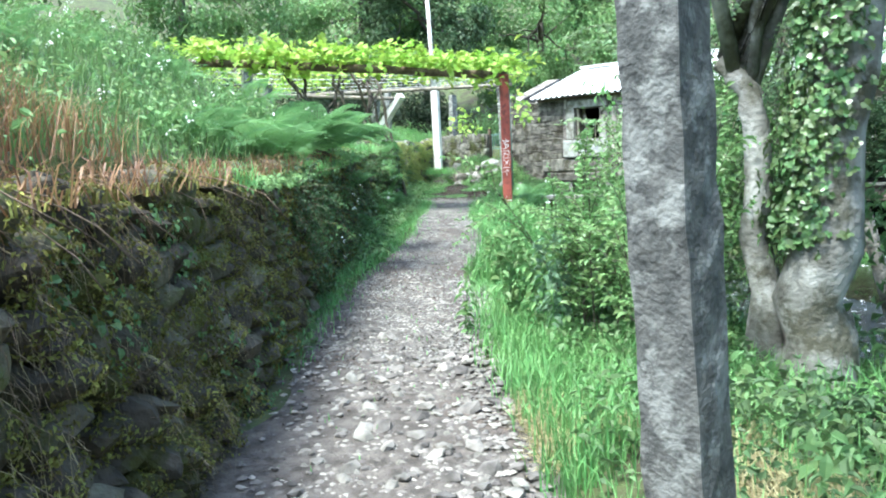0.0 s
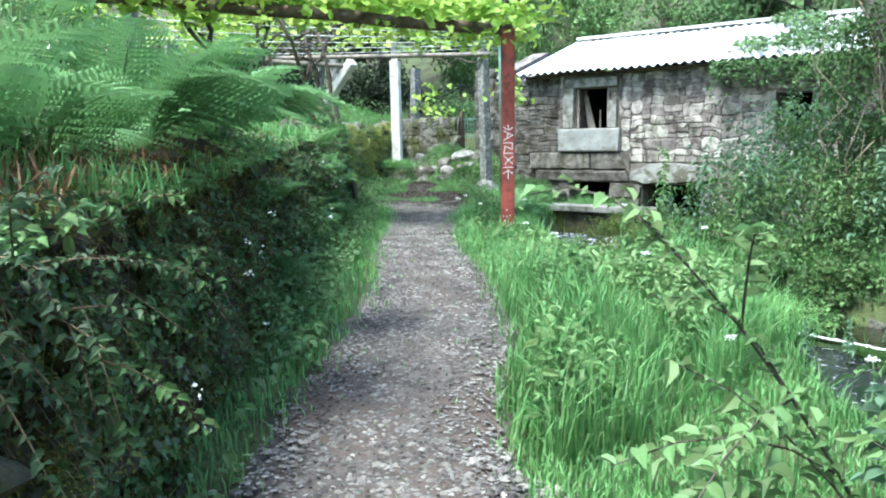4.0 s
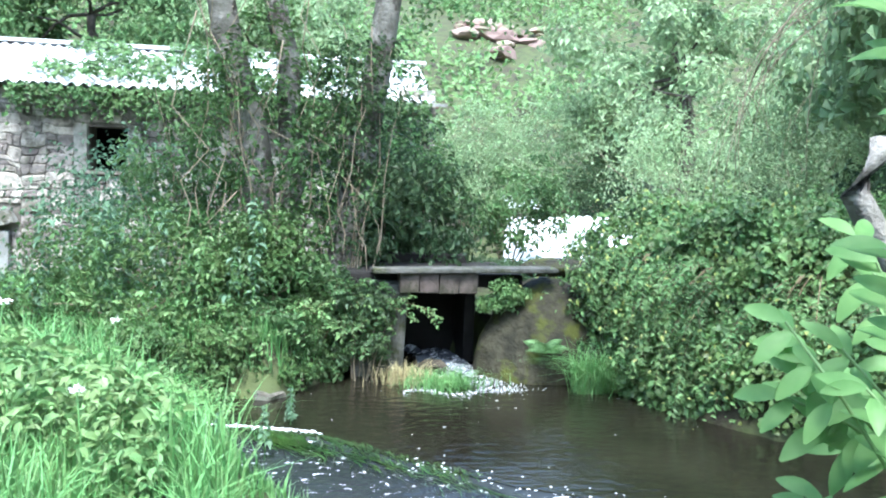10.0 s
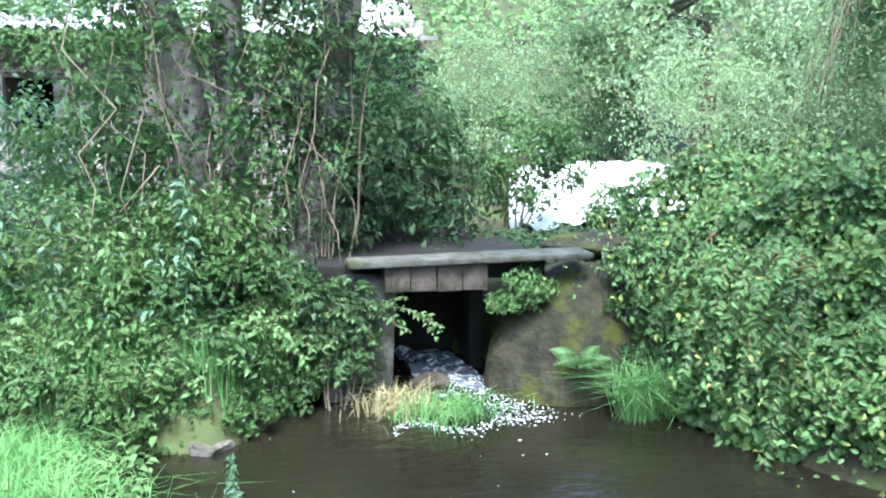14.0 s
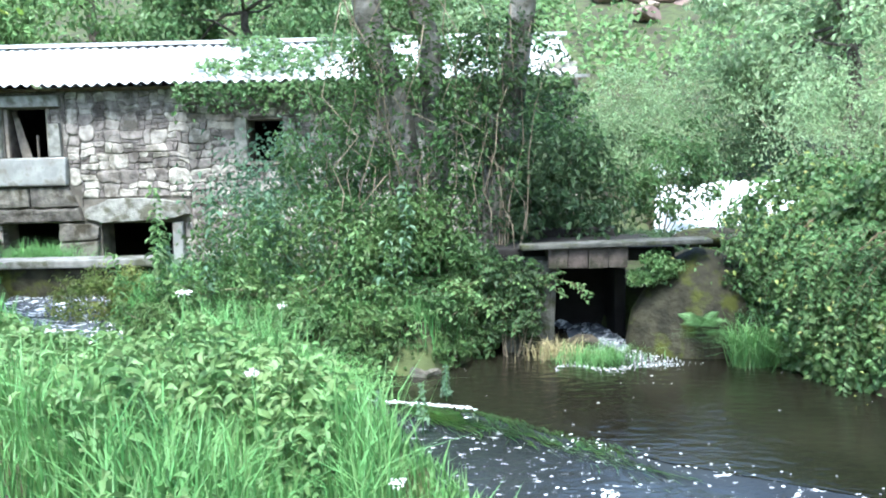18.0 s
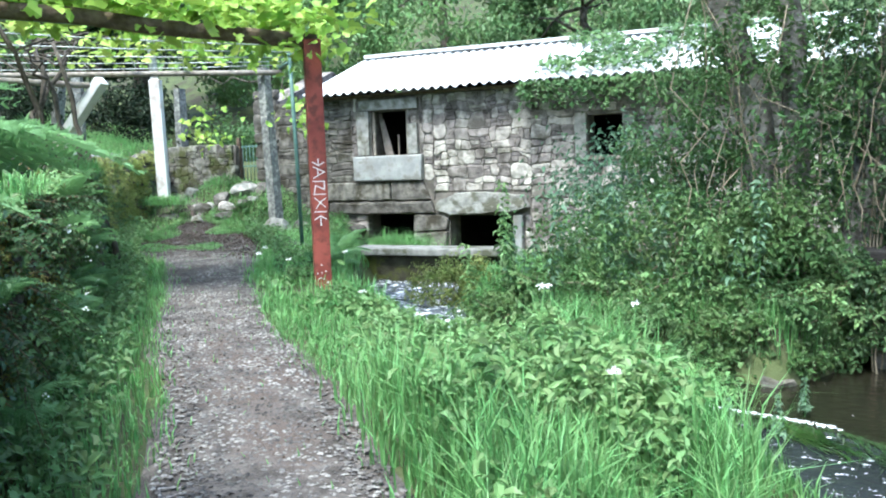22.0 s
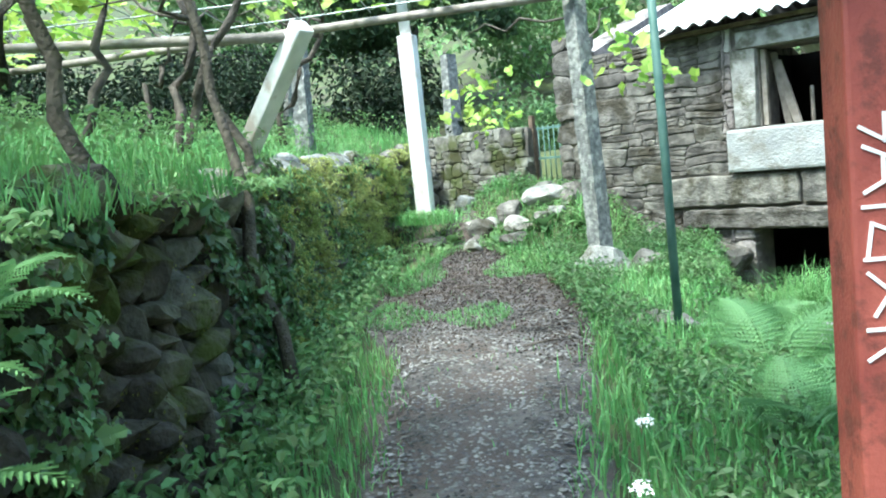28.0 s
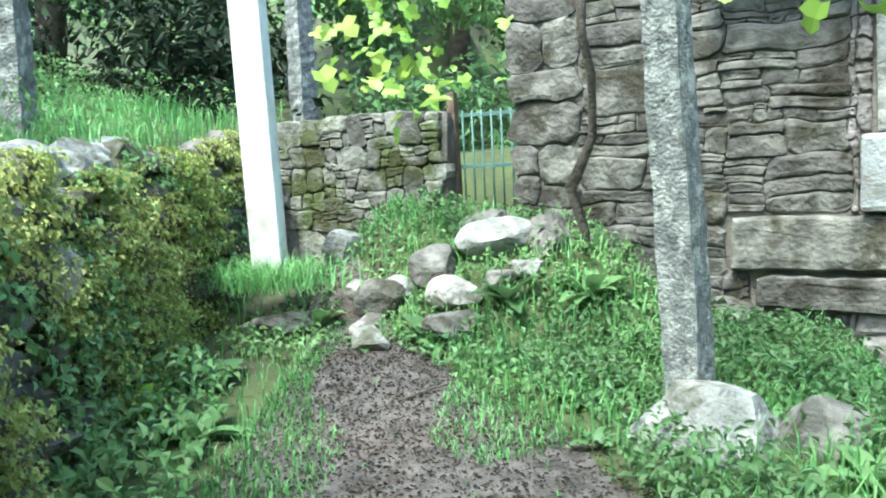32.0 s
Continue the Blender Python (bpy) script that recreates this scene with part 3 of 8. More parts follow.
def strip(line, half, lift, sub=14, cross=9, wobble=0.1, s0=0.0, drop=0.0):
    """A band that follows the land along a line."""
    pts = np.asarray(line, float)
    seg = np.concatenate([[0], np.cumsum(np.hypot(*np.diff(pts[:, :2], axis=0).T))])
    s = np.linspace(0, seg[-1], int(seg[-1] * sub / 2))
    x, y = np.interp(s, seg, pts[:, 0]), np.interp(s, seg, pts[:, 1])
    for _ in range(12):
        x[1:-1], y[1:-1] = (x[:-2] + 2 * x[1:-1] + x[2:]) / 4, (y[:-2] + 2 * y[1:-1] + y[2:]) / 4
    tx, ty = np.gradient(x), np.gradient(y)
    ln = np.hypot(tx, ty)
    nx, ny = -ty / ln, tx / ln
    u = np.linspace(-1, 1, cross)
    hw = np.interp(s, seg, half)
    hl = hw * (1 + wobble * np.sin(s * 1.9 + 0.5) + wobble * 0.6 * np.sin(s * 4.3))
    hr = hw * (1 + wobble * np.sin(s * 1.6 + 2.5) + wobble * 0.6 * np.sin(s * 5.1 + 1))
    w = np.where(u[None] > 0, hl[:, None], hr[:, None]) * u[None]
    X, Y = x[:, None] + nx[:, None] * w, y[:, None] + ny[:, None] * w
    return X, Y


X, Y = strip(PATH_C, PATH_HALF + 0.08, 0.02)
u = np.linspace(-1, 1, X.shape[1])
thing("path", grid_mesh("path", X, Y, height(X, Y) + 0.045 - 0.06 * np.abs(u)[None] ** 4, m_path), "narrow trodden path of grey gravel and earth", "path", kind="structure")

# ---- water ----
wx, wy = np.meshgrid(np.linspace(5.4, 11.6, 63), np.linspace(-9.4, -2.8, 67))
WEIR = np.array([(5.2, -6.75), (6.44, -6.91), (7.0, -7.03), (7.55, -7.2), (8.15, -7.75), (8.8, -8.3), (10.2, -9.1), (11.8, -9.9)])
POOL_Z, LOW_Z = -0.72, -0.775


def weir_side(x, y):
    return y - np.interp(x, WEIR[:, 0], WEIR[:, 1])


def poly_mesh(name, pts, z, mat):
    return mesh_of(name, [(x, y, z) for x, y in pts], [np.arange(len(pts))[None]], mat)


pool_pts = [(q[0] - 0.015, q[1] - 0.04) for q in WEIR] + [(12.2, -6.5), (11.2, -3.2), (6.8, -3.0), (5.2, -5.0)]
thing("pool_water", poly_mesh("pool_water", pool_pts, POOL_Z, m_pool), "dark brown still pool with flecks of foam", "water", kind="structure")
low_pts = [(4.9, -6.8)] + [(x, y + 0.03) for x, y in WEIR[1:]] + [(20, -13.2), (20, -16), (12, -13), (8.5, -11), (6, -9.9), (4.9, -8.6)]
thing("lower_stream", poly_mesh("lower_stream", low_pts, LOW_Z, m_lower), "dark rippled stream below the low weir", "water", kind="structure")
S = STREAM_C[:6]
X, Y = strip(S, np.array([0.95, 0.85, 0.75, 0.65, 0.5, 0.45]), 0, sub=24, cross=11)
zc = np.interp(np.linspace(0, 1, X.shape[0]), np.linspace(0, 1, len(S)), S[:, 2])
Z = zc[:, None] + 0.018 * wave(X, Y, 9, 0.3) + 0.012 * wave(X, Y, 21, 1.1)
thing("mill_stream", grid_mesh("mill_stream", X, Y, Z, m_stream), "shallow rushing stream with broken white water", "water", kind="structure")
# rapids of the river behind the footbridge
ry = np.linspace(0.1, 6.5, 90)
ru = np.linspace(-1, 1, 60)
RX = 12.95 + 0.35 * (ry[:, None] - 1.5) + ru[None] * (1.9 + 0.1 * ry[:, None])
RY = ry[:, None] + 0 * ru[None] + 0.5 * np.sin(ru[None] * 2.1 + 0.6)
RZ = np.interp(ry, [-1.4, 0, 1.0, 2.4, 3.2, 6.5], [-0.25, -0.05, 0.3, 0.6, 0.62, 0.35])[:, None] - 0.17 * np.clip(ru[None] + 0.1, 0, 2) ** 1.3 - 0.12 * np.clip(-ru[None] - 0.3, 0, 2)
RZ = RZ + 0.05 * wave(RX, RY, 3.2, 0.2) + 0.035 * wave(RX, RY, 7, 1.4) + 0.02 * wave(RX, RY, 17, 0.4)
thing("river_rapids", grid_mesh("river_rapids", RX, RY, RZ, m_foam), "bright white river rapids pouring over rock", "water", kind="structure")
UX = 13.1 + ru[None, ::3] * 0.55 + 0 * ry[::5, None]
UY = 7.4 + 0.25 * (ry[::5, None] + 1.4) + 0 * ru[None, ::3]
UZ = 0.62 + 0.4 * step(7.4, 8.6, UY) - 0.12 * ru[None, ::3] ** 2 + 0.05 * wave(UX, UY, 5, 0.5)
thing("upper_rapids", grid_mesh("upper_rapids", UX, UY, UZ, m_foam), "white water of the upper cascade", "water", kind="structure")

# weir crest with moss
V, Q, o = [], [], 0
wl = np.linspace(0, 1, 50)
wsx = np.interp(wl, np.linspace(0, 1, len(WEIR)), WEIR[:, 0])
wsy = np.interp(wl, np.linspace(0, 1, len(WEIR)), WEIR[:, 1])
prof = [(-0.2, -1.0), (-0.12, -0.85), (-0.06, -0.77), (0.0, -0.718), (0.03, -0.73), (0.06, -1.0)]
WX = wsx[:, None] + np.array([p[0] for p in prof])[None] * -0.45 * -1
WY = wsy[:, None] + np.array([p[0] for p in prof])[None]
WZ = np.array([p[1] for p in prof])[None] + 0.012 * wave(WX, WY, 6, 0.1) - 0.05 * step(7.9, 8.6, WX)
m_weir = material("weir_moss", (0.016, 0.03, 0.008), (0.035, 0.065, 0.014), scale=5, bump=0.9, bscale=40, rough=0.5)
thing("weir", grid_mesh("weir", WX, WY, WZ, m_weir), "low stone weir grown over with green weed", "weir", kind="structure")
sx_ = np.linspace(7.45, 11.6, 60)
so_ = np.array([(-0.02, -0.7195), (-0.09, -0.73), (-0.17, -0.752), (-0.3, -0.7745), (-0.36, -0.779)])
SX = sx_[:, None] - 0.35 * so_[None, :, 0]
SY = np.interp(sx_, WEIR[:, 0], WEIR[:, 1])[:, None] + so_[None, :, 0]
thing("weir_spill", grid_mesh("weir_spill", SX, SY, so_[None, :, 1] + 0.004 * wave(SX, SY, 14, 0.2), m_lower), "thin dark water sliding over the weir", "water", kind="structure")
g = np.random.default_rng(3)


def foam_flakes(name, label, P, size):
    n = len(P)
    th = np.linspace(0, 2 * np.pi, 6, endpoint=False)
    r = size * g.uniform(0.3, 1.2, (n, 1)) * g.uniform(0.6, 1.3, (n, 6))
    ring = np.stack([P[:, None, 0] + r * np.cos(th) * 1.4, P[:, None, 1] + r * np.sin(th), np.repeat(P[:, 2:3] + 0.002, 6, 1)], -1)
    top = P[:, None] + np.array([0, 0, 0.005])
    V = np.concatenate([ring, top], 1).reshape(-1, 3)
    o = np.arange(n)[:, None] * 7
    T = np.concatenate([o + [6, k, (k + 1) % 6] for k in range(6)])
    return thing(name, mesh_of(name, V, [T], m_foam), label, "foam", kind="stuff")


t = g.random(700) ** 1.2
fx = 5.9 + 1.7 * t
P = np.stack([fx, np.interp(fx, WEIR[:, 0], WEIR[:, 1]) + g.normal(0.03, 0.022, 700), np.full(700, POOL_Z + 0.008)], 1)
foam_flakes("weir_foam", "band of white foam caught along the weir", P, 0.009)
t = g.random(650)
P = np.stack([8.85 + 0.55 * t ** 0.7 + g.normal(0, 0.13, 650), -5.2 - 0.75 * t + g.normal(0, 0.08, 650), np.full(650, POOL_Z) + 0.1 * (1 - t) ** 3], 1)
foam_flakes("inflow_foam", "white foam where the water falls into the pool", P, 0.006)
t = g.random(220)
P = np.stack([8.35 + 0.95 * t, -5.98 + 0.1 * np.sin(t * 9) + g.normal(0, 0.05, 220), np.full(220, POOL_Z)], 1)
foam_flakes("inflow_foam", "white foam where the water falls into the pool", P, 0.007)
P = np.stack([g.uniform(7.2, 10.8, 110), g.uniform(-8.2, -4.8, 110), np.full(110, POOL_Z)], 1)
P = P[weir_side(P[:, 0], P[:, 1]) > 0.1]
foam_flakes("pool_foam", "small flecks of foam drifting on the pool", P[::4], 0.008)
P = np.stack([g.uniform(7.2, 9.8, 260), g.uniform(0, 1, 260), np.full(260, LOW_Z)], 1)
P[:, 1] = np.interp(P[:, 0], WEIR[:, 0], WEIR[:, 1]) - 0.35 - 0.8 * P[:, 1]
foam_flakes("ripple_foam", "broken foam on the stream below the weir", P[::6], 0.01)
fx = g.uniform(8.0, 10.6, 420)
P = np.stack([fx, np.interp(fx, WEIR[:, 0], WEIR[:, 1]) + g.normal(-0.05, 0.12, 420), np.full(420, POOL_Z + 0.004)], 1)
foam_flakes("riffle_foam", "thin broken foam where the pool spills over the weir", P[::5], 0.009)
# weed combed over the crest
n = 5200
fx = 7.1 + 1.5 * g.random(n) ** 1.3
fy = np.interp(fx, WEIR[:, 0], WEIR[:, 1])
a = np.stack([fx + g.normal(0, 0.04, n), fy - 0.02 + g.normal(0, 0.035, n), np.full(n, POOL_Z + 0.012)], 1)
L = g.uniform(0.03, 0.2, (n, 1)) * (0.5 + 0.5 * np.sin(fx * 5)[:, None] ** 2)
d = np.stack([0.75 + g.normal(0, 0.4, n), -0.6 + g.normal(0, 0.35, n), np.zeros(n)], 1)
s_ = np.stack([-d[:, 1], d[:, 0], 0 * fx], 1) * 0.0022
m_ = a + d * L * 0.5 - [0, 0, 0.02]
e_ = a + d * L
dn = g.random((n, 1)) ** 2 * 0.35
a, m_, e_ = a + d * dn, m_ + d * dn, e_ + d * dn
a[:, 2] = np.maximum(LOW_Z + 0.015, a[:, 2] - dn[:, 0] * 0.9)
m_[:, 2] = e_[:, 2] = LOW_Z + 0.014 + 0.02 * g.random(n)
V = np.stack([a - s_, a + s_, m_ + s_, m_ - s_, e_], 1).reshape(-1, 3)
o = np.arange(n)[:, None] * 5
thing("water_weed", mesh_of("water_weed", V, [o + [0, 1, 2, 3], o + [3, 2, 4]], m_weed), "green water weed combed over the weir by the current", "water weed", kind="stuff")
# water falling out of the culvert
fy = np.linspace(-4.2, -5.35, 24)
fu = np.linspace(-1, 1, 12)
FX = 8.78 + 0.25 * (-(fy[:, None] + 4.2)) ** 1.5 + fu[None] * (0.24 + 0.16 * np.clip(-(fy[:, None] + 4.6), 0, 1))
FY = fy[:, None] + 0 * fu[None]
FZ = np.interp(-fy, [4.2, 4.7, 5.0, 5.35], [-0.66, -0.67, -0.69, -0.72])[:, None] + 0.03 * wave(FX, FY, 11, 0.7) + 0.02 * wave(FX, FY, 23, 0.2)
thing("culvert_flow", grid_mesh("culvert_flow", FX, FY, FZ, m_stream), "dark water tumbling white out of the culvert", "water", kind="structure")

# ---- dry-stone retaining wall ----
ROCKS = [rock_mesh("stone", m_mossrock, k + 1, 2, 0.3) for k in range(9)]
ROCKS_PALE = [rock_mesh("stone", m_rubble, k + 1, 2, 0.3) for k in range(9)]
seg = np.concatenate([[0], np.cumsum(np.hypot(*np.diff(WALL_C[:, :2], axis=0).T))])
WALL_LEN = seg[-1]


def wall_at(s):
    q = [np.interp(s, seg, WALL_C[:, k]) for k in range(4)]
    e = 0.05
    dx, dy = np.interp(s + e, seg, WALL_C[:, 0]) - np.interp(s - e, seg, WALL_C[:, 0]), np.interp(s + e, seg, WALL_C[:, 1]) - np.interp(s - e, seg, WALL_C[:, 1])
    return (*q, math.atan2(dy, dx))


ss = np.linspace(0.02, WALL_LEN - 0.02, 150)
ring = []
for s in ss:
    x, y, b, tp, a = wall_at(s)
    nx, ny = -math.sin(a), math.cos(a)
    tp = tp + 0.05 * math.sin(s * 2.1) + 0.03 * math.sin(s * 5.3)
    ring.append([(x + nx * 0.02, y + ny * 0.02, b - 0.3), (x + nx * 0.16, y + ny * 0.16, tp - 0.12), (x + nx * 0.3, y + ny * 0.3, tp - 0.02), (x + nx * 0.55, y + ny * 0.55, tp - 0.02), (x + nx * 0.6, y + ny * 0.6, b - 0.3)])
ring = np.array(ring)
ret_wall = thing("wall_terrace", grid_mesh("wall_terrace", ring[..., 0], ring[..., 1], ring[..., 2], m_ground), "mossy dry-stone retaining wall holding up the terrace", "wall", kind="structure")

# ---- mill house ----
HX0, HX1, HY1, EAVE = -2.62, 9.4, 4.6, 2.44
FB = -1.3
house = empty("mill_house", 3.4, 0, FB, "old granite rubble mill with a white corrugated roof", "house")
HINV = Matrix.Translation((3.4, 0, FB)).inverted()
OPEN = [(0.0, 0.75, 1.38, 2.19), (4.05, 4.62, 1.25, 1.92), (-0.14, 0.82, FB, 0.29), (1.53, 2.72, FB, 0.27)]


def house_box(name, x0, x1, y0, y1, z0, z1, mat, label="", parent=None, bevel=0.0, jitter=0.0, seed=0):
    me = box_mesh(name, x1 - x0, y1 - y0, z1 - z0, mat, bevel, False, jitter, seed)
    return part(name, me, parent or house, label, HINV @ pose((x0 + x1) / 2, (y0 + y1) / 2, (z0 + z1) / 2) if parent is None else pose((x0 + x1) / 2, (y0 + y1) / 2, (z0 + z1) / 2))


def pierced_wall(name, x0, x1, z0, z1, y0, y1, holes, mat):
    xs = sorted({x0, x1, *[h[0] for h in holes], *[h[1] for h in holes]})
    zs = sorted({z0, z1, *[h[2] for h in holes], *[h[3] for h in holes]})
    bm = bmesh.new()

    def solid(i, k):
        if not (0 <= i < len(xs) - 1 and 0 <= k < len(zs) - 1):
            return False
        cx, cz = (xs[i] + xs[i + 1]) / 2, (zs[k] + zs[k + 1]) / 2
        return not any(h[0] < cx < h[1] and h[2] < cz < h[3] for h in holes)

    def quad(*p):
        bm.faces.new([bm.verts.new(q) for q in p])
    for i in range(len(xs) - 1):
        for k in range(len(zs) - 1):
            if not solid(i, k):
                continue
            a, b, c, d = xs[i], xs[i + 1], zs[k], zs[k + 1]
            quad((a, y0, c), (b, y0, c), (b, y0, d), (a, y0, d))
            quad((b, y1, c), (a, y1, c), (a, y1, d), (b, y1, d))
            if not solid(i - 1, k):
                quad((a, y1, c), (a, y0, c), (a, y0, d), (a, y1, d))
            if not solid(i + 1, k):
                quad((b, y0, c), (b, y1, c), (b, y1, d), (b, y0, d))
            if not solid(i, k - 1):
                quad((a, y1, c), (b, y1, c), (b, y0, c), (a, y0, c))
            if not solid(i, k + 1):
                quad((a, y0, d), (b, y0, d), (b, y1, d), (a, y1, d))
    bmesh.ops.remove_doubles(bm, verts=bm.verts[:], dist=1e-4)
    me = bpy.data.meshes.new(name)
    bm.to_mesh(me)
    bm.free()
    me.materials.append(mat)
    return me


def warp(x, z, k=0.05):
    """Shifts a point of a wall so that neighbouring joints wander together."""
    a = noise.noise(Vector((x * 2.6, z * 2.6, 3.1))) + 0.6 * noise.noise(Vector((x * 6.5, z * 6.5, 9.4)))
    b = noise.noise(Vector((x * 2.6, z * 2.6, 17.7))) + 0.6 * noise.noise(Vector((x * 6.5, z * 6.5, 23.2)))
    return x + a * k * 1.3, z + b * k


def stone_mesh(name, ring, depth, mat, rr, joint=0.008, back=0.14):
    """One hewn stone from its outline: back, arris, worn shoulder and an uneven face. Outline about its middle, face towards -y."""
    n = len(ring)
    size = max(0.04, min(max(q[0] for q in ring) - min(q[0] for q in ring), max(q[1] for q in ring) - min(q[1] for q in ring)))
    tx, tz = rr.uniform(-0.06, 0.06), rr.uniform(-0.08, 0.08)
    o = Vector((rr.uniform(0, 50), 0, rr.uniform(0, 50)))

    hx, hz = max(abs(q[0]) for q in ring), max(abs(q[1]) for q in ring)

    def level(inset, y, rel=0.0):
        kx, kz = 1 - min(0.8, inset / hx), 1 - min(0.8, inset / hz)
        return [(x * kx, y + (tx * x + tz * z + 0.006 * noise.noise(Vector((x * 6 * kx, 0, z * 6 * kz)) + o)) * rel, z * kz) for x, z in ring]
    r = min(0.016, size * 0.1) * rr.uniform(0.5, 1.3)
    V = level(joint * 0.5, back) + level(joint * 0.5, -depth * 0.15) + level(joint * 0.5 + r * 0.35, -depth * 0.72, 0.5) + level(joint * 0.5 + r * 1.2, -depth, 1.0)
    V += level(size * 0.22, -depth - rr.uniform(0.0, 0.006), 1.0) + [(0, -depth - rr.uniform(-0.003, 0.006), 0)]
    a = np.arange(n)
    b = (a + 1) % n
    quads = np.concatenate([np.stack([a + k * n, b + k * n, b + (k + 1) * n, a + (k + 1) * n], -1) for k in range(4)])
    tris = np.stack([a + 4 * n, b + 4 * n, np.full(n, 5 * n)], -1)
    return V, quads, tris


front = part("front_wall", pierced_wall("front_wall", HX0 + 0.05, HX1 - 0.05, FB, EAVE, 0.06, 0.55, OPEN, m_mortar), house, "granite rubble front wall", HINV)
house_box("side_wall", HX1 - 0.55, HX1 - 0.05, 0.552, HY1, FB, EAVE + 0.0, m_granite)
house_box("side_wall", HX0 + 0.05, HX0 + 0.55, 0.552, HY1, FB, EAVE + 0.0, m_granite)
# Back wall carries the darkness of the room in its colour.
house_box("back_wall", HX0 + 0.552, HX1 - 0.552, HY1 - 0.45, HY1 - 0.002, FB, EAVE, m_interior_shade)
house_box("upper_floor", HX0 + 0.552, HX1 - 0.552, 0.553, HY1 - 0.452, 1.12, 1.2, m_timber)
# Unseen wall and middle gable, added to stop light leaking in.
house_box("light_stop_wall", -1.3, -1.2, 0.553, HY1 - 0.452, FB, EAVE, m_interior_shade)
for xa, xb in ((HX0 + 0.05, HX0 + 0.5), (-1.3, -1.2), (HX1 - 0.5, HX1 - 0.05)):
    bm = bmesh.new()
    p = [(xa, 0.06, EAVE + 0.002), (xa, HY1, EAVE + 0.002), (xa, HY1 / 2, EAVE + 0.82)]
    v = [bm.verts.new(q) for q in p] + [bm.verts.new((xb, q[1], q[2])) for q in p]
    for f in ((0, 1, 2), (5, 4, 3), (0, 3, 4, 1), (1, 4, 5, 2), (2, 5, 3, 0)):
        bm.faces.new([v[k] for k in f])
    me = bpy.data.meshes.new("gable")
    bm.to_mesh(me)
    bm.free()
    me.materials.append(m_granite)
    part("gable", me, house, m=HINV)

# corrugated sheets
RX0, RX1, PITCH = -1.25, 9.52, 0.177
slope = math.tan(radians(20))


def sheet_mesh(w, y0, y1, z0, z1):
    nx = int(round(w / PITCH * 8))
    xs = np.linspace(0, w, nx + 1)
    ys = np.linspace(0, 1, 5)
    Xs, Ts = np.meshgrid(xs, ys)
    Zs = z0 + (z1 - z0) * Ts + 0.026 * np.cos(Xs / PITCH * 2 * np.pi)
    Ys = y0 + (y1 - y0) * Ts
    n = Xs.size
    V = np.concatenate([np.stack([Xs, Ys, Zs], -1).reshape(-1, 3), np.stack([Xs, Ys, Zs - 0.008], -1).reshape(-1, 3)])
    r, c = Xs.shape
    i = (np.arange(r - 1)[:, None] * c + np.arange(c - 1)[None]).ravel()
    q = np.stack([i, i + 1, i + 1 + c, i + c], -1)
    e = np.arange(c - 1)
    rim = np.stack([e + n, e + 1 + n, e + 1, e], -1)
    return mesh_of("roof_sheet", V, [q, q[:, ::-1] + n, rim], m_roof, True)


w = PITCH * 6
RH = (HY1 / 2 + 0.3) * slope
front_sheet = sheet_mesh(w, -0.27, HY1 / 2 + 0.06, EAVE + 0.08, EAVE + 0.08 + RH)
back_sheet = sheet_mesh(w, HY1 + 0.3, HY1 / 2 - 0.06, EAVE + 0.06, EAVE + 0.06 + RH)
x = RX0
k = 0
while x < RX1 - 0.3:
    for me in (front_sheet, back_sheet):
        part("roof_sheet", me, house, m=HINV @ pose(x, 0, 0.006 * (k % 2) + 0.004 * math.sin(k * 2.3), 0, 0, 0.15 * math.sin(k * 1.7)))
    x += w - 0.0
    k += 1
house_box("ridge_cap", RX0, RX1, HY1 / 2 - 0.16, HY1 / 2 + 0.16, EAVE + RH + 0.07, EAVE + RH + 0.13, m_roof)
house_box("wall_plate", RX0 + 0.05, RX1 - 0.05, -0.02, 0.13, EAVE + 0.003, EAVE + 0.05, m_timber, "dark timber wall plate under the eaves")
house_box("eaves_board", RX1 - 0.75, RX1 + 0.05, -0.3, -0.26, EAVE + 0.01, EAVE + 0.06, m_granite_pale)
# window jambs and sill of dressed stone
house_box("lintel", -0.2, 0.98, -0.03, 0.5, 2.2, 2.38, m_jamb, "pale dressed granite lintel", bevel=0.015, jitter=0.01, seed=1)
house_box("jamb", -0.27, -0.02, -0.03, 0.5, 1.385, 2.195, m_jamb, "pale dressed granite jamb", bevel=0.015, jitter=0.012, seed=2)
house_box("jamb", 0.77, 0.97, -0.03, 0.5, 1.385, 1.93, m_jamb, "pale dressed granite jamb", bevel=0.015, jitter=0.012, seed=3)
house_box("sill_block", -0.34, 1.045, -0.06, 0.45, 0.92, 1.37, m_granite_pale, "broad pale granite block under the window", bevel=0.03, jitter=0.012, seed=4)
house_box("jamb", 4.63, 4.83, -0.03, 0.5, 1.2, 1.95, m_jamb, "pale dressed granite jamb", bevel=0.015, jitter=0.012, seed=5)
house_box("jamb", 3.85, 4.04, -0.03, 0.5, 1.2, 1.95, m_jamb, "pale dressed granite jamb", bevel=0.015, jitter=0.012, seed=6)
house_box("sill_board", 3.98, 4.7, -0.02, 0.4, 1.19, 1.24, m_timber_grey, "weathered timber sill")
house_box("window_frame", 0.005, 0.055, 0.1, 0.16, 1.39, 2.18, m_timber_grey, "bleached timber frame")
house_box("window_frame", 0.7, 0.745, 0.1, 0.16, 1.39, 2.18, m_timber_grey, "bleached timber frame")


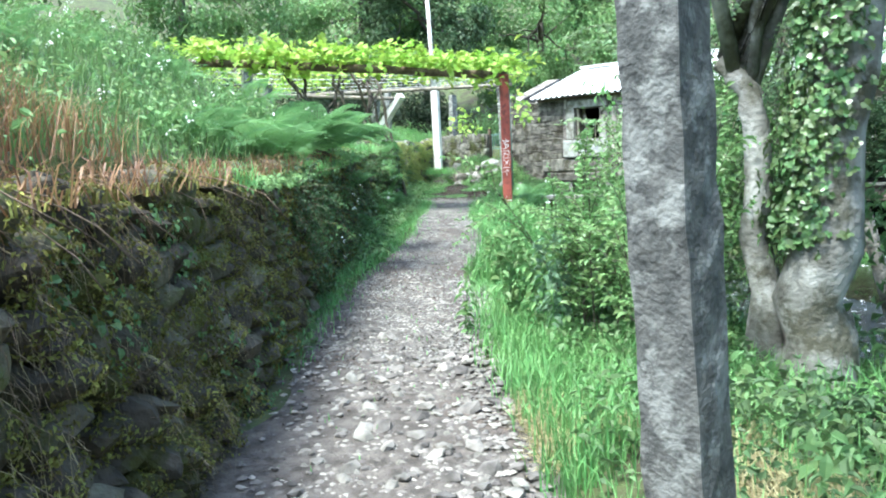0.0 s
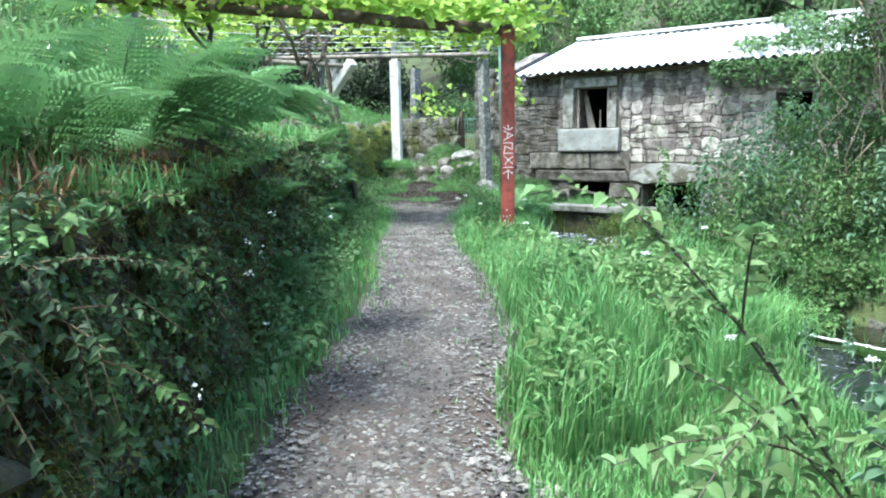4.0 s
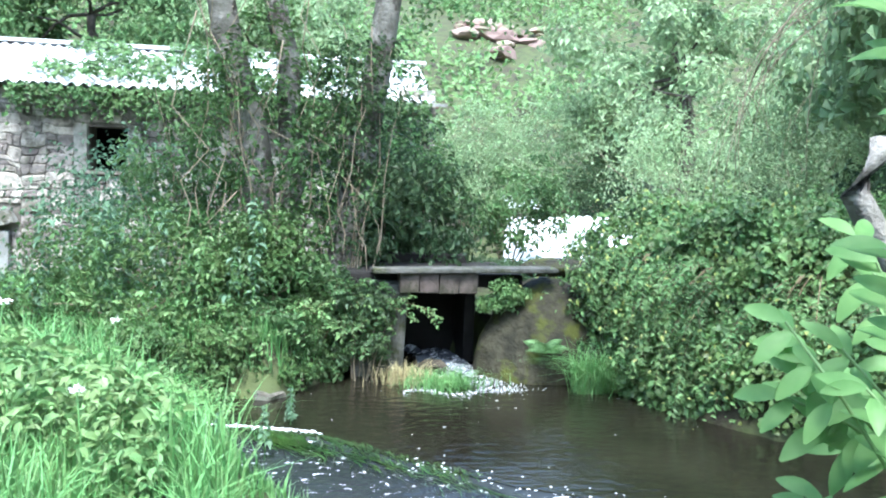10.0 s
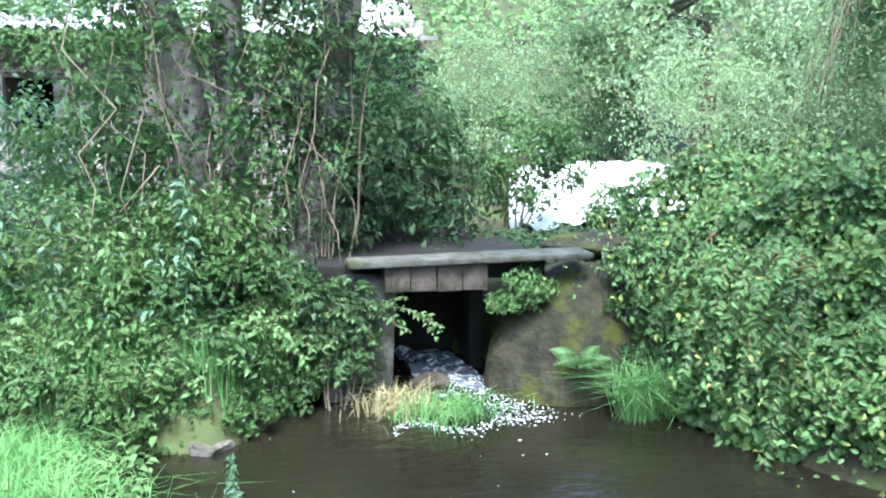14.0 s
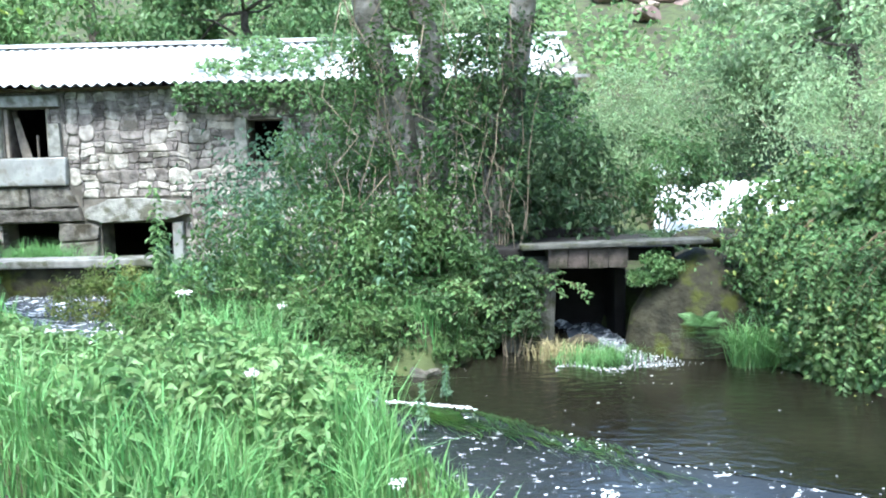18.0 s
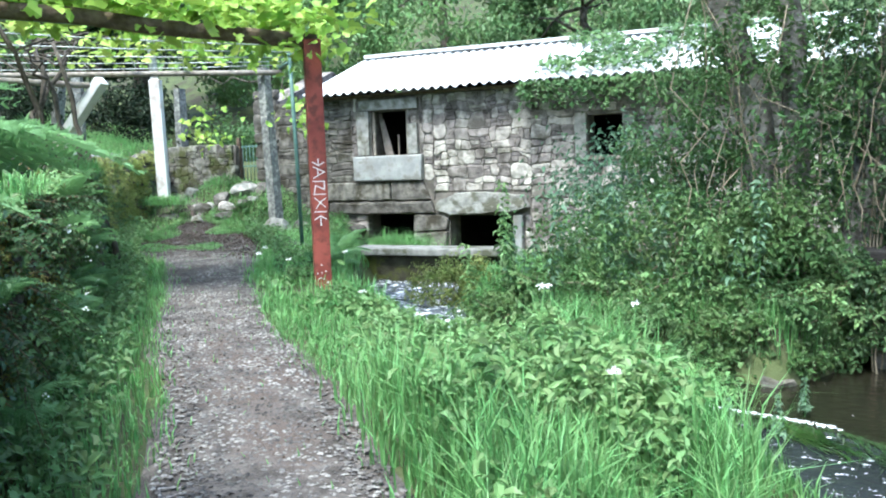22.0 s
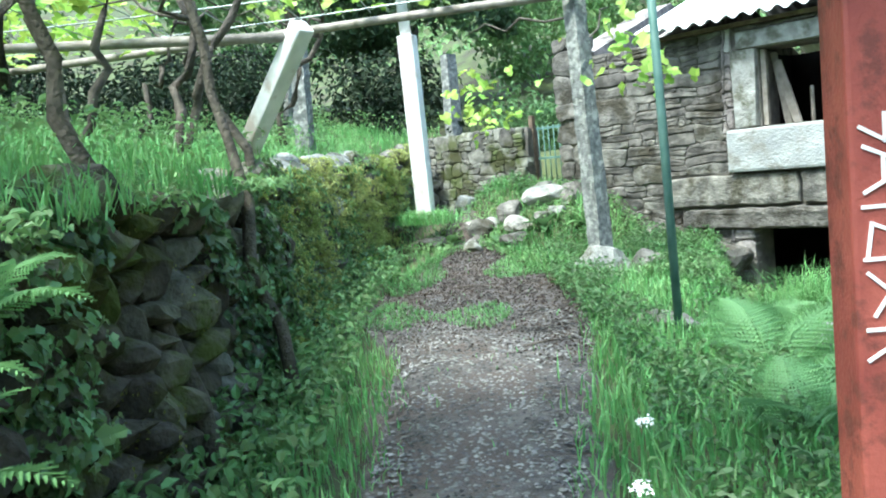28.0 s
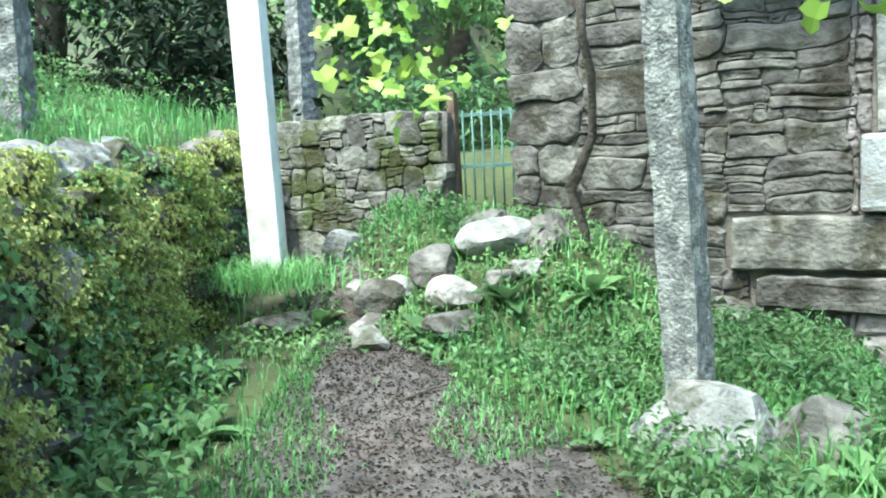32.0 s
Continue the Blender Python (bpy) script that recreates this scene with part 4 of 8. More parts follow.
def hewn(name, pts, y, depth, mat, label="", seed=0):
    """A large hewn block of the front wall from its outline."""
    r0 = random.Random(seed)
    ring = []
    for (ax, az), (bx, bz) in zip(pts, pts[1:] + pts[:1]):
        m = max(2, int(math.hypot(bx - ax, bz - az) / 0.1))
        ring += [(ax + (bx - ax) * (j + 0.12) / m + r0.uniform(-0.008, 0.008), az + (bz - az) * (j + 0.12) / m + r0.uniform(-0.012, 0.012)) for j in range(m)]
    cx, cz = sum(q[0] for q in ring) / len(ring), sum(q[1] for q in ring) / len(ring)
    V, quads, tris = stone_mesh(name, [(x - cx, z - cz) for x, z in ring], depth, mat, r0, 0.012, 0.4)
    return part(name, mesh_of(name, V, [quads, tris], mat), house, label, HINV @ pose(cx, y, cz))


hewn("course_block", [(-1.1, 0.55), (0.39, 0.55), (0.38, 0.9), (-1.08, 0.89)], 0.03, 0.05, m_block, seed=7)
hewn("course_block", [(0.4, 0.55), (1.2, 0.56), (1.02, 0.9), (0.4, 0.9)], 0.03, 0.055, m_block, seed=8)
hewn("lower_lintel", [(-0.95, 0.32), (0.0, 0.3), (1.26, 0.32), (1.22, 0.54), (-0.93, 0.52)], 0.03, 0.065, m_block, "long granite lintel over the water gate", 9)
hewn("lower_lintel", [(1.26, 0.38), (1.55, 0.28), (2.1, 0.3), (2.72, 0.34), (3.05, 0.4), (2.95, 0.62), (2.2, 0.7), (1.7, 0.68), (1.3, 0.52)], 0.03, 0.09, m_jamb, "heavy arched granite lintel over the water gate", 10)
rr = random.Random(19)
hewn("pier_block", [(0.84, -0.02), (1.5, 0.0), (1.52, 0.2), (1.38, 0.29), (0.86, 0.29)], 0.03, 0.07, m_block, seed=11)
house_box("pier_block", 0.86, 1.48, -0.02, 0.45, -0.5, -0.03, m_block, bevel=0.04, jitter=0.035, seed=12)
house_box("gate_jamb", 2.74, 2.92, -0.05, 0.45, -0.55, 0.285, m_granite_pale, bevel=0.03, jitter=0.015, seed=13)
USED = OPEN + [(-0.36, 1.06, 0.9, 1.38), (-0.29, 0.0, 1.38, 2.4), (0.75, 0.99, 1.38, 1.94), (-0.2, 1.0, 2.18, 2.4), (3.83, 4.85, 1.17, 1.97), (-1.12, 1.24, 0.53, 0.91), (-0.97, 1.26, 0.29, 0.54), (1.26, 3.07, 0.27, 0.7), (0.82, 1.52, -0.6, 0.3), (2.72, 2.94, -0.6, 0.3)]


def rubble_cells(x0, x1, z0, z1, used, rr, wide, tall):
    """A wall face cut into uneven stones, laid roughly in beds, round the openings and blocks in it."""
    todo, done = [(x0, x1, z0, z1)], []
    while todo:
        a, b, c, d = todo.pop()
        if b - a < 0.012 or d - c < 0.012:
            continue
        hit = [u for u in used if u[0] < b - 0.002 and u[1] > a + 0.002 and u[2] < d - 0.002 and u[3] > c + 0.002]
        if hit:
            u = hit[0]
            if a < u[0] - 0.002:
                todo += [(a, u[0], c, d), (u[0], b, c, d)]
            elif u[1] < b - 0.002:
                todo += [(a, u[1], c, d), (u[1], b, c, d)]
            elif c < u[2] - 0.002:
                todo += [(a, b, c, u[2]), (a, b, u[2], d)]
            elif u[3] < d - 0.002:
                todo += [(a, b, c, u[3]), (a, b, u[3], d)]
            continue
        w, h = b - a, d - c
        lim_w, lim_h = wide * rr.choice((0.3, 0.5, 0.85, 1.1, 1.5)), tall * rr.choice((0.35, 0.6, 0.9, 1.1, 1.5))
        if w <= lim_w and h <= lim_h:
            done.append((a, b, c, d))
        elif h > 1.7 * tall or h / tall > w / wide * rr.uniform(0.7, 1.5) or w <= lim_w:
            t = rr.uniform(0.33, 0.67)
            todo += [(a, b, c, c + h * t), (a, b, c + h * t, d)]
        else:
            t = rr.uniform(0.3, 0.7)
            todo += [(a, a + w * t, c, d), (a + w * t, b, c, d)]
    return done


def fitted_stones(parent, place, x0, x1, z0, z1, used, rr, mat, wide, tall, limit=290, name="stone", k=0.05):
    """Rubble laid stone to stone, each its own piece."""
    restV, restQ, restT, ro = [], [], [], 0
    cells = rubble_cells(x0, x1, z0, z1, used, rr, wide, tall)
    cells.sort(key=lambda q: -(q[1] - q[0]) * (q[3] - q[2]))
    for i, (a, b, c, d) in enumerate(cells):
        w, h = b - a, d - c
        nx, nz = max(1, int(w / 0.09)), max(1, int(h / 0.08))
        cc = [min(0.34, rr.uniform(0.08, 0.3)) for _ in range(4)]
        m = min(w, h)
        path = [(a + cc[0] * m, c)] + [(a + w * (j + 1) / (nx + 1), c) for j in range(nx)] + [(b - cc[1] * m, c), (b, c + cc[1] * m * 0.8)]
        path += [(b, c + h * (j + 1) / (nz + 1)) for j in range(nz)] + [(b, d - cc[2] * m * 0.8), (b - cc[2] * m, d)]
        path += [(b - w * (j + 1) / (nx + 1), d) for j in range(nx)] + [(a + cc[3] * m, d), (a, d - cc[3] * m * 0.8)]
        path += [(a, d - h * (j + 1) / (nz + 1)) for j in range(nz)] + [(a, c + cc[0] * m * 0.8)]
        path = [p for j, p in enumerate(path) if math.hypot(p[0] - path[j - 1][0], p[1] - path[j - 1][1]) > 0.006]
        edge = [warp(x, z, k * (0.0 if any(u[0] - 0.01 <= x <= u[1] + 0.01 and u[2] - 0.01 <= z <= u[3] + 0.01 for u in used) else 1.0)) for x, z in path]
        edge = [(x + rr.uniform(-0.006, 0.006), z + rr.uniform(-0.006, 0.006)) for x, z in edge]
        cx, cz = sum(q[0] for q in edge) / len(edge), sum(q[1] for q in edge) / len(edge)
        V, quads, tris = stone_mesh(name, [(x - cx, z - cz) for x, z in edge], rr.uniform(0.006, 0.025), mat, rr, rr.uniform(0.002, 0.009))
        if i < limit:
            part(name, mesh_of(name, V, [quads, tris], mat), parent, m=place(cx, cz))
        else:
            M = place(cx, cz)
            restV += [M @ Vector(v) for v in V]
            restQ.append(quads + ro), restT.append(tris + ro)
            ro += len(V)
    if restV:
        more = part("stone_infill", mesh_of("stone_infill", restV, [np.concatenate(restQ), np.concatenate(restT)], mat), parent)
        tagged(more, "", "", "", "stuff")


fitted_stones(front, lambda x, z: pose(x, 0.053, z), -0.4, 6.0, -0.55, EAVE, USED, random.Random(11), m_granite, 0.44, 0.29, 300, k=0.055)
# Left end in the darker stone: the pergola's shade is painted into it.
fitted_stones(front, lambda x, z: pose(x, 0.053, z), HX0 + 0.55, -0.4, -0.1, EAVE, USED, random.Random(14), m_block, 0.6, 0.22, 150, k=0.045)
fitted_stones(front, lambda x, z: pose(x, 0.048, z), HX0, HX0 + 0.55, 0.0, EAVE + 0.3, [], random.Random(15), m_block, 0.7, 0.5, k=0.04)
fitted_stones(front, lambda x, z: pose(x, 0.053, z), 6.0, HX1 - 0.3, -0.3, EAVE, [], random.Random(12), m_granite, 0.5, 0.3)
for z in np.arange(-0.2, 2.4, 0.42):
    house_box("quoin", HX1 - 0.5 - 0.1 * math.sin(z * 9), HX1 + 0.01, -0.03, 0.4, z, z + 0.4, m_granite, bevel=0.03, jitter=0.02, seed=int(z * 100) + 60)
# planks leaning inside the window
for k, (a, b, wd) in enumerate((((0.1, 0.3, 2.05), (0.32, 0.28, 1.3), 0.09), ((0.05, 0.34, 2.15), (0.2, 0.32, 1.3), 0.07), ((0.44, 0.3, 1.75), (0.45, 0.28, 1.3), 0.03))):
    L = (Vector(b) - Vector(a)).length
    me = box_mesh("plank", wd, 0.03, L, m_timber_grey, 0.005, False)
    thing("plank", me, "loose grey plank leaning inside the mill window", "plank", m=look(((Vector(a) + Vector(b)) / 2), b) @ pose(0, 0, 0, 0, 0, 90 + 12 * k))

# ---- channel wall in front of the mill ----
ch = empty("channel_wall", 2.8, -3.9, -0.5, "low concrete-capped wall across the mill race", "wall")
part("cap", box_mesh("cap", 2.1, 0.42, 0.09, m_concrete, 0.02, True, 0.015, 3), ch, "worn pale concrete capping", pose(0.05, 0.12, 0.54))
part("face", box_mesh("face", 2.0, 0.3, 0.62, m_boulder, 0.03, True, 0.02, 4), ch, "dark damp concrete face", pose(0.05, 0.16, -0.09))

# ---- footbridge over the culvert ----
br = empty("footbridge", 8.9, -5.5, 0.1, "old concrete slab footbridge over the culvert", "bridge")
part("slab", box_mesh("slab", 1.85, 0.34, 0.05, m_slab, 0.015, True, 0.01, 5), br, "grey concrete slab with worn edge", pose(0.1, 0.17, 0.235, 0, -1.4, 0))
m_stained = material("stained_concrete", (0.05, 0.04, 0.033), (0.13, 0.105, 0.088), scale=7, bump=0.6, bscale=40, obrand=0.25, c3=(0.035, 0.033, 0.02), s3=5)
for k in range(4):
    part("block", box_mesh("block", 0.19, 0.3, 0.2, m_stained, 0.008, True, 0.004, 20 + k), br, "stained brown concrete block", pose(-0.46 + k * 0.195, 0.2, 0.03))
part("abutment", box_mesh("abutment", 0.45, 0.7, 1.1, m_slab, 0.05, True, 0.05, 31), br, "mossy stone abutment", pose(-0.72, 0.55, -0.95))
# Unseen roof, sides and back, coloured near-black so the opening reads as shade.
part("culvert_sky_block", box_mesh("culvert_sky_block", 1.8, 1.35, 0.14, m_interior_shade, 0.02, True), br, "unseen slab added to keep the sky out of the culvert", pose(-0.15, 1.02, 0.06))
part("culvert_side", box_mesh("culvert_side", 0.12, 1.0, 1.1, m_interior_shade, 0.02, True), br, "", pose(-0.58, 1.35, -0.95))
part("culvert_side", box_mesh("culvert_side", 0.12, 1.0, 1.1, m_interior_shade, 0.02, True), br, "", pose(0.3, 1.35, -0.95))
part("culvert_back", box_mesh("culvert_back", 1.2, 0.2, 1.3, m_interior_shade, 0.02, True), br, "back of the culvert with its shade in near-black colour", pose(-0.2, 1.6, -1.0))

# ---- boulders ----
def dome_mesh(name, mat):
    """A broad smooth rock, 2 m across, standing on its base."""
    bm = bmesh.new()
    bmesh.ops.create_icosphere(bm, subdivisions=4, radius=1.0)
    for v in bm.verts:
        n = 0.16 * noise.noise(v.co * 1.3 + Vector((3, 1, 7))) + 0.05 * noise.noise(v.co * 4)
        v.co = v.co * (1 + n)
    me = bpy.data.meshes.new(name)
    bm.to_mesh(me)
    bm.free()
    me.materials.append(mat)
    for p in me.polygons:
        p.use_smooth = True
    return me


def boulder(name, label, x, y, z, sx, sy, sz, seed, mat, rz=0, sub=3, rough=0.2):
    return thing(name, rock_mesh(name, mat, seed, sub, rough), label, "boulder", m=Matrix.Translation((x, y, z)) @ Matrix.Rotation(radians(rz), 4, "Z") @ Matrix.Diagonal((sx, sy, sz, 1)))


thing("boulder", dome_mesh("boulder", m_boulder), "huge rounded boulder with yellow-green moss beside the culvert", "boulder", m=pose(10.0, -5.08, -0.74, 0, 8, 12) @ Matrix.Diagonal((0.85, 0.6, 0.98, 1)))
boulder("boulder", "flat grey slab of rock at the end of the footbridge", 10.2, -4.7, 0.33, 0.9, 0.5, 0.22, 8, m_boulder, 10)
boulder("boulder", "pale wet rock at the edge of the pool", 7.12, -6.12, -0.74, 0.34, 0.28, 0.24, 11, m_block, 15)
boulder("boulder", "brown rock showing through the ivy", 11.05, -6.35, -0.35, 0.5, 0.4, 0.5, 10, m_granite)
boulder("boulder", "brown rock showing through the ivy", 10.85, -6.25, -0.02, 0.35, 0.35, 0.45, 12, m_granite)
boulder("boulder", "dark wet rock in the culvert flow", 8.7, -5.2, -0.66, 0.34, 0.3, 0.22, 14, m_mossrock)
for k, (x, y, z, sx, sy, sz, rz) in enumerate([(-3.55, -0.8, 0.72, 0.42, 0.36, 0.34, 10), (-3.05, -1.12, 0.62, 0.5, 0.36, 0.32, 40), (-2.75, -0.85, 0.75, 0.48, 0.4, 0.36, 80), (-2.45, -0.55, 0.86, 0.7, 0.4, 0.36, 30), (-2.15, -0.4, 0.98, 0.5, 0.36, 0.42, 70), (-3.55, -1.5, 0.42, 0.6, 0.35, 0.25, 20), (-2.85, -1.5, 0.38, 0.4, 0.3, 0.26, 0), (-2.45, -1.2, 0.5, 0.45, 0.35, 0.3, 50)]):
    boulder("fallen_stone", "pale lichened stone fallen from the wall", x, y, gz(x, y) + 0.2 * sz, sx * 0.78, sy * 0.78, sz * 0.8, 20 + k, (m_jamb, m_block, m_block)[k % 3], rz, 3, 0.25)
r2 = random.Random(6)
for k in range(12):
    t = r2.random()
    x, y = -3.5 + 1.6 * t + r2.gauss(0, 0.12), -1.25 + 0.9 * t + r2.gauss(0, 0.18)
    q = r2.uniform(0.14, 0.28)
    boulder("fallen_stone", "small broken stone in the rubble of the wall", x, y, gz(x, y) + 0.2 * q, q * 1.3, q, q * 0.85, 120 + k, (m_jamb, m_block, m_granite)[k % 3], r2.uniform(0, 360), 3, 0.25)
for k, (x, y, z, sx, sy, sz) in enumerate([(-0.35, -1.85, 0.1, 0.36, 0.3, 0.32), (0.75, -3.75, 0.12, 0.62, 0.34, 0.2), (-0.35, -0.2, 0.35, 0.5, 0.4, 0.36), (-1.1, -0.15, 0.3, 0.6, 0.4, 0.3)]):
    boulder("kerb_stone", "weathered stone set beside the path", x, y, gz(x, y) + 0.15 * sz, sx, sy, sz, 40 + k, m_block, 20 * k, 3, 0.22)

for k, (s, dx) in enumerate([(22.2, 0.2), (22.7, 0.3), (23.1, 0.2), (23.5, 0.35), (24.0, 0.2), (24.5, 0.3), (25.0, 0.25)]):
    x, y, b_, tp, an = wall_at(s)
    boulder("cap_stone", "pale lichened capstone on the terrace wall", x - math.sin(an) * dx, y + math.cos(an) * dx, tp + 0.04, 0.42, 0.38, 0.3, 70 + k, m_jamb, 25 * k, 3, 0.2)

for k, (s, dx, dz, sz) in enumerate([(23.7, 0.05, -0.08, 0.4), (23.9, 0.0, -0.35, 0.5), (24.3, 0.2, 0.1, 0.34), (24.7, 0.1, 0.06, 0.36), (23.5, 0.15, 0.12, 0.4), (25.3, 0.2, 0.1, 0.36), (25.8, 0.25, 0.14, 0.3), (23.2, 0.0, -0.55, 0.45)]):
    x, y, b_, tp, an = wall_at(s)
    boulder("wall_boulder", "large pale lichened stone bedded in the end of the wall", x - math.sin(an) * (dx + 0.13), y + math.cos(an) * (dx + 0.13), tp + dz - 0.03, sz * 1.3, sz, sz * 0.66, 140 + k, m_jamb, math.degrees(an) + 12 * math.sin(k * 2.3), 3, 0.3)

# ---- posts and pergola ----
def rough_post(name, label, base, top, w, d, mat, seed, rz=0):
    """A hewn stone post with uneven faces."""
    base, top = Vector(base), Vector(top)
    L = (top - base).length
    bm = bmesh.new()
    rr = random.Random(seed)
    rows = 30
    prev = None
    for k in range(rows + 1):
        t = k / rows
        ringv = []
        for sx, sy in ((-1, -1), (0, -1.01), (1, -1), (1.01, 0), (1, 1), (0, 1.01), (-1, 1), (-1.01, 0)):
            q = 1 - 0.12 * t
            ringv.append(bm.verts.new((sx * w / 2 * q + rr.uniform(-1, 1) * w * 0.035, sy * d / 2 * q + rr.uniform(-1, 1) * d * 0.035, t * L)))
        if prev:
            for i in range(8):
                bm.faces.new((prev[i], prev[(i + 1) % 8], ringv[(i + 1) % 8], ringv[i]))
        else:
            bm.faces.new(ringv[::-1])
        prev = ringv
    bm.faces.new(prev)
    me = bpy.data.meshes.new(name)
    bm.to_mesh(me)
    bm.free()
    me.materials.append(mat)
    q = (top - base).to_track_quat("Z", "Y").to_matrix().to_4x4()
    return thing(name, me, label, "post", m=Matrix.Translation(base) @ q @ pose(0, 0, 0, 0, 0, rz))


rough_post("granite_post", "tall rough grey granite post beside the path", (11.5, -16.05, -0.85), (11.4, -16.17, 2.3), 0.185, 0.17, m_granite_dark, 3, 37)
rough_post("granite_post", "lichened granite post carrying the pergola", (-0.92, -1.75, 0.2), (-1.06, -1.7, 2.9), 0.18, 0.17, m_granite_post, 5, 10)
thing("base_stone", rock_mesh("base_stone", m_jamb, 77, 3, 0.2), "broken slab of stone at the foot of the granite post", "stone", m=pose(-0.8, -1.93, 0.12, 4, -5, 20) @ Matrix.Diagonal((0.66, 0.5, 0.62, 1)))
wp = empty("white_post", -3.7, -1.37, 0.66, "tall white-painted concrete post beside the terrace wall", "post")
part("shaft", box_mesh("shaft", 0.2, 0.19, 2.25, m_white, 0.02), wp, m=pose(0, 0, 0, 1, -0.4, 25))
part("pole", tubes("pole", [([(-0.02, -0.03, 2.15), (-0.2, 0.0, 4.9)], [0.07, 0.05])], m_white, 8), wp, "slim white pole rising above the vines")
lp = thing("leaning_post", box_mesh("leaning_post", 0.17, 0.16, 1.6, m_white, 0.02), "white concrete post leaning over on the grass terrace", "post", m=look((-3.25, -4.25, 1.45), (-2.1, -4.2, 2.6)) @ pose(0, 0, 0, 180, 0, 0))
# red steel post
rp = empty("red_post", 2.92, -6.4, -0.3, "rust-red painted steel pergola post with white marks", "post", rz=38)
part("shaft", box_mesh("shaft", 0.165, 0.165, 2.75, m_red, 0.012), rp, m=pose(0, 0, 0))
part("foot_plate", box_mesh("foot_plate", 0.26, 0.26, 0.03, m_red, 0.006), rp, m=pose(0, 0, 0.02))


def stroke(pts, wd=0.009):
    out = []
    for a, b in zip(pts[:-1], pts[1:]):
        a, b = Vector((a[0], 0, a[1])), Vector((b[0], 0, b[1]))
        me_len = (b - a).length
        out.append((a, b, me_len, wd))
    return out


MARKS = [[(0, 0.30), (0, 0.245)], [(-0.045, 0.275), (0, 0.245), (0.045, 0.27)], [(-0.04, 0.235), (0.045, 0.19), (-0.04, 0.14)], [(-0.005, 0.21), (-0.005, 0.165)],
         [(-0.045, 0.11), (0.04, 0.11), (0.04, 0.04), (-0.03, 0.075), (-0.04, 0.005)], [(-0.045, 0.0), (0.045, 0.0)], [(-0.04, -0.03), (0.0, -0.07), (0.045, -0.035)], [(0.0, -0.07), (-0.03, -0.12)], [(0.0, -0.07), (0.04, -0.11)],
         [(-0.045, -0.15), (0.045, -0.15)], [(-0.045, -0.215), (0, -0.185), (0.045, -0.215)], [(0, -0.19), (0, -0.27)]]
SIDE = pose(0, -0.0845, 1.25)
for line in MARKS:
    for a, b, L, wd in stroke([(x * 1.25, z * 1.15) for x, z in line]):
        ang = math.degrees(math.atan2(b.x - a.x, b.z - a.z))
        part("mark", box_mesh("mark", wd, 0.004, L + 0.008, m_chalk, 0.0, False), rp, m=SIDE @ pose((a.x + b.x) / 2, 0, (a.z + b.z) / 2, 0, ang, 0))
for k in range(14):
    part("paint_fleck", box_mesh("paint_fleck", 0.012, 0.004, 0.012, m_chalk, 0.0, False), rp, m=pose(rr.uniform(-0.07, 0.07), -0.0845, rr.uniform(0.25, 0.55)))
gp = empty("green_pole", 1.05, -3.95, 0.1, "slim green metal pole set in a stone", "pole")
part("tube", tubes("tube", [([(0, 0, 0), (-0.02, 0, 1.3), (-0.06, 0.02, 2.6)], [0.028, 0.028, 0.026])], m_green_metal, 10), gp)
part("cap", tubes("cap", [([(-0.06, 0.02, 2.6), (-0.06, 0.02, 2.64)], [0.034, 0.03])], m_green_metal, 10), gp)

# beam, rails and wires
TOP = 2.45
beam = thing("pergola_beam", tubes("pergola_beam", [(curve_pts((2.95, -6.36, TOP - 0.02), (-1.6, -10.2, TOP + 0.5), 0.03, 9, 0.02, 3), 0.075)], m_timber, 9, 0.06), "dark round timber beam resting on the red post", "beam")
EDGE = [((2.95, -6.36), (-0.72, -1.68)), ((-0.72, -1.68), (-4.2, -0.4))]
thing("pergola_rail", tubes("pergola_rail", [(curve_pts((2.9, -6.3, TOP + 0.02), (-0.72, -1.7, 2.88), -0.03, 8), 0.03)], m_green_metal, 8), "thin green rail along the pergola edge", "rail")
thing("pergola_rail", tubes("pergola_rail", [(curve_pts((-0.7, -1.7, 2.8), (-7.4, -4.8, 2.95), 0.0, 8), 0.045)], m_timber_grey, 8), "pale timber rail across the pergola", "rail")
thing("pergola_rail", tubes("pergola_rail", [(curve_pts((-2.2, -4.2, 2.5), (-8.5, -8.6, 3.1), 0.0, 8), 0.045)], m_timber_grey, 8), "pale timber rail across the pergola", "rail")
WA, WB = np.array((2.9, -6.4, TOP + 0.06)), np.array((-1.6, -10.2, TOP + 0.55))
WC, WD = np.array((-0.8, -1.7, 2.9)), np.array((-7.6, -5.2, 3.0))
for k in range(11):
    t = k / 10
    a, b = WA + (WB - WA) * t, WC + (WD - WC) * t
    thing("trellis_wire", tubes("trellis_wire", [(curve_pts(a, b, -0.04 - 0.03 * math.sin(k * 3), 9), 0.006)], m_wire, 5), "taut galvanised wire of the vine trellis", "wire", group="trellis wires")
for k in range(6):
    t = (k + 0.5) / 6
    a, b = WA + (WC - WA) * t, WB + (WD - WB) * t
    thing("trellis_wire", tubes("trellis_wire", [(curve_pts(a, b, -0.05, 9), 0.008)], m_wire, 5), "taut galvanised wire of the vine trellis", "wire", group="trellis wires")


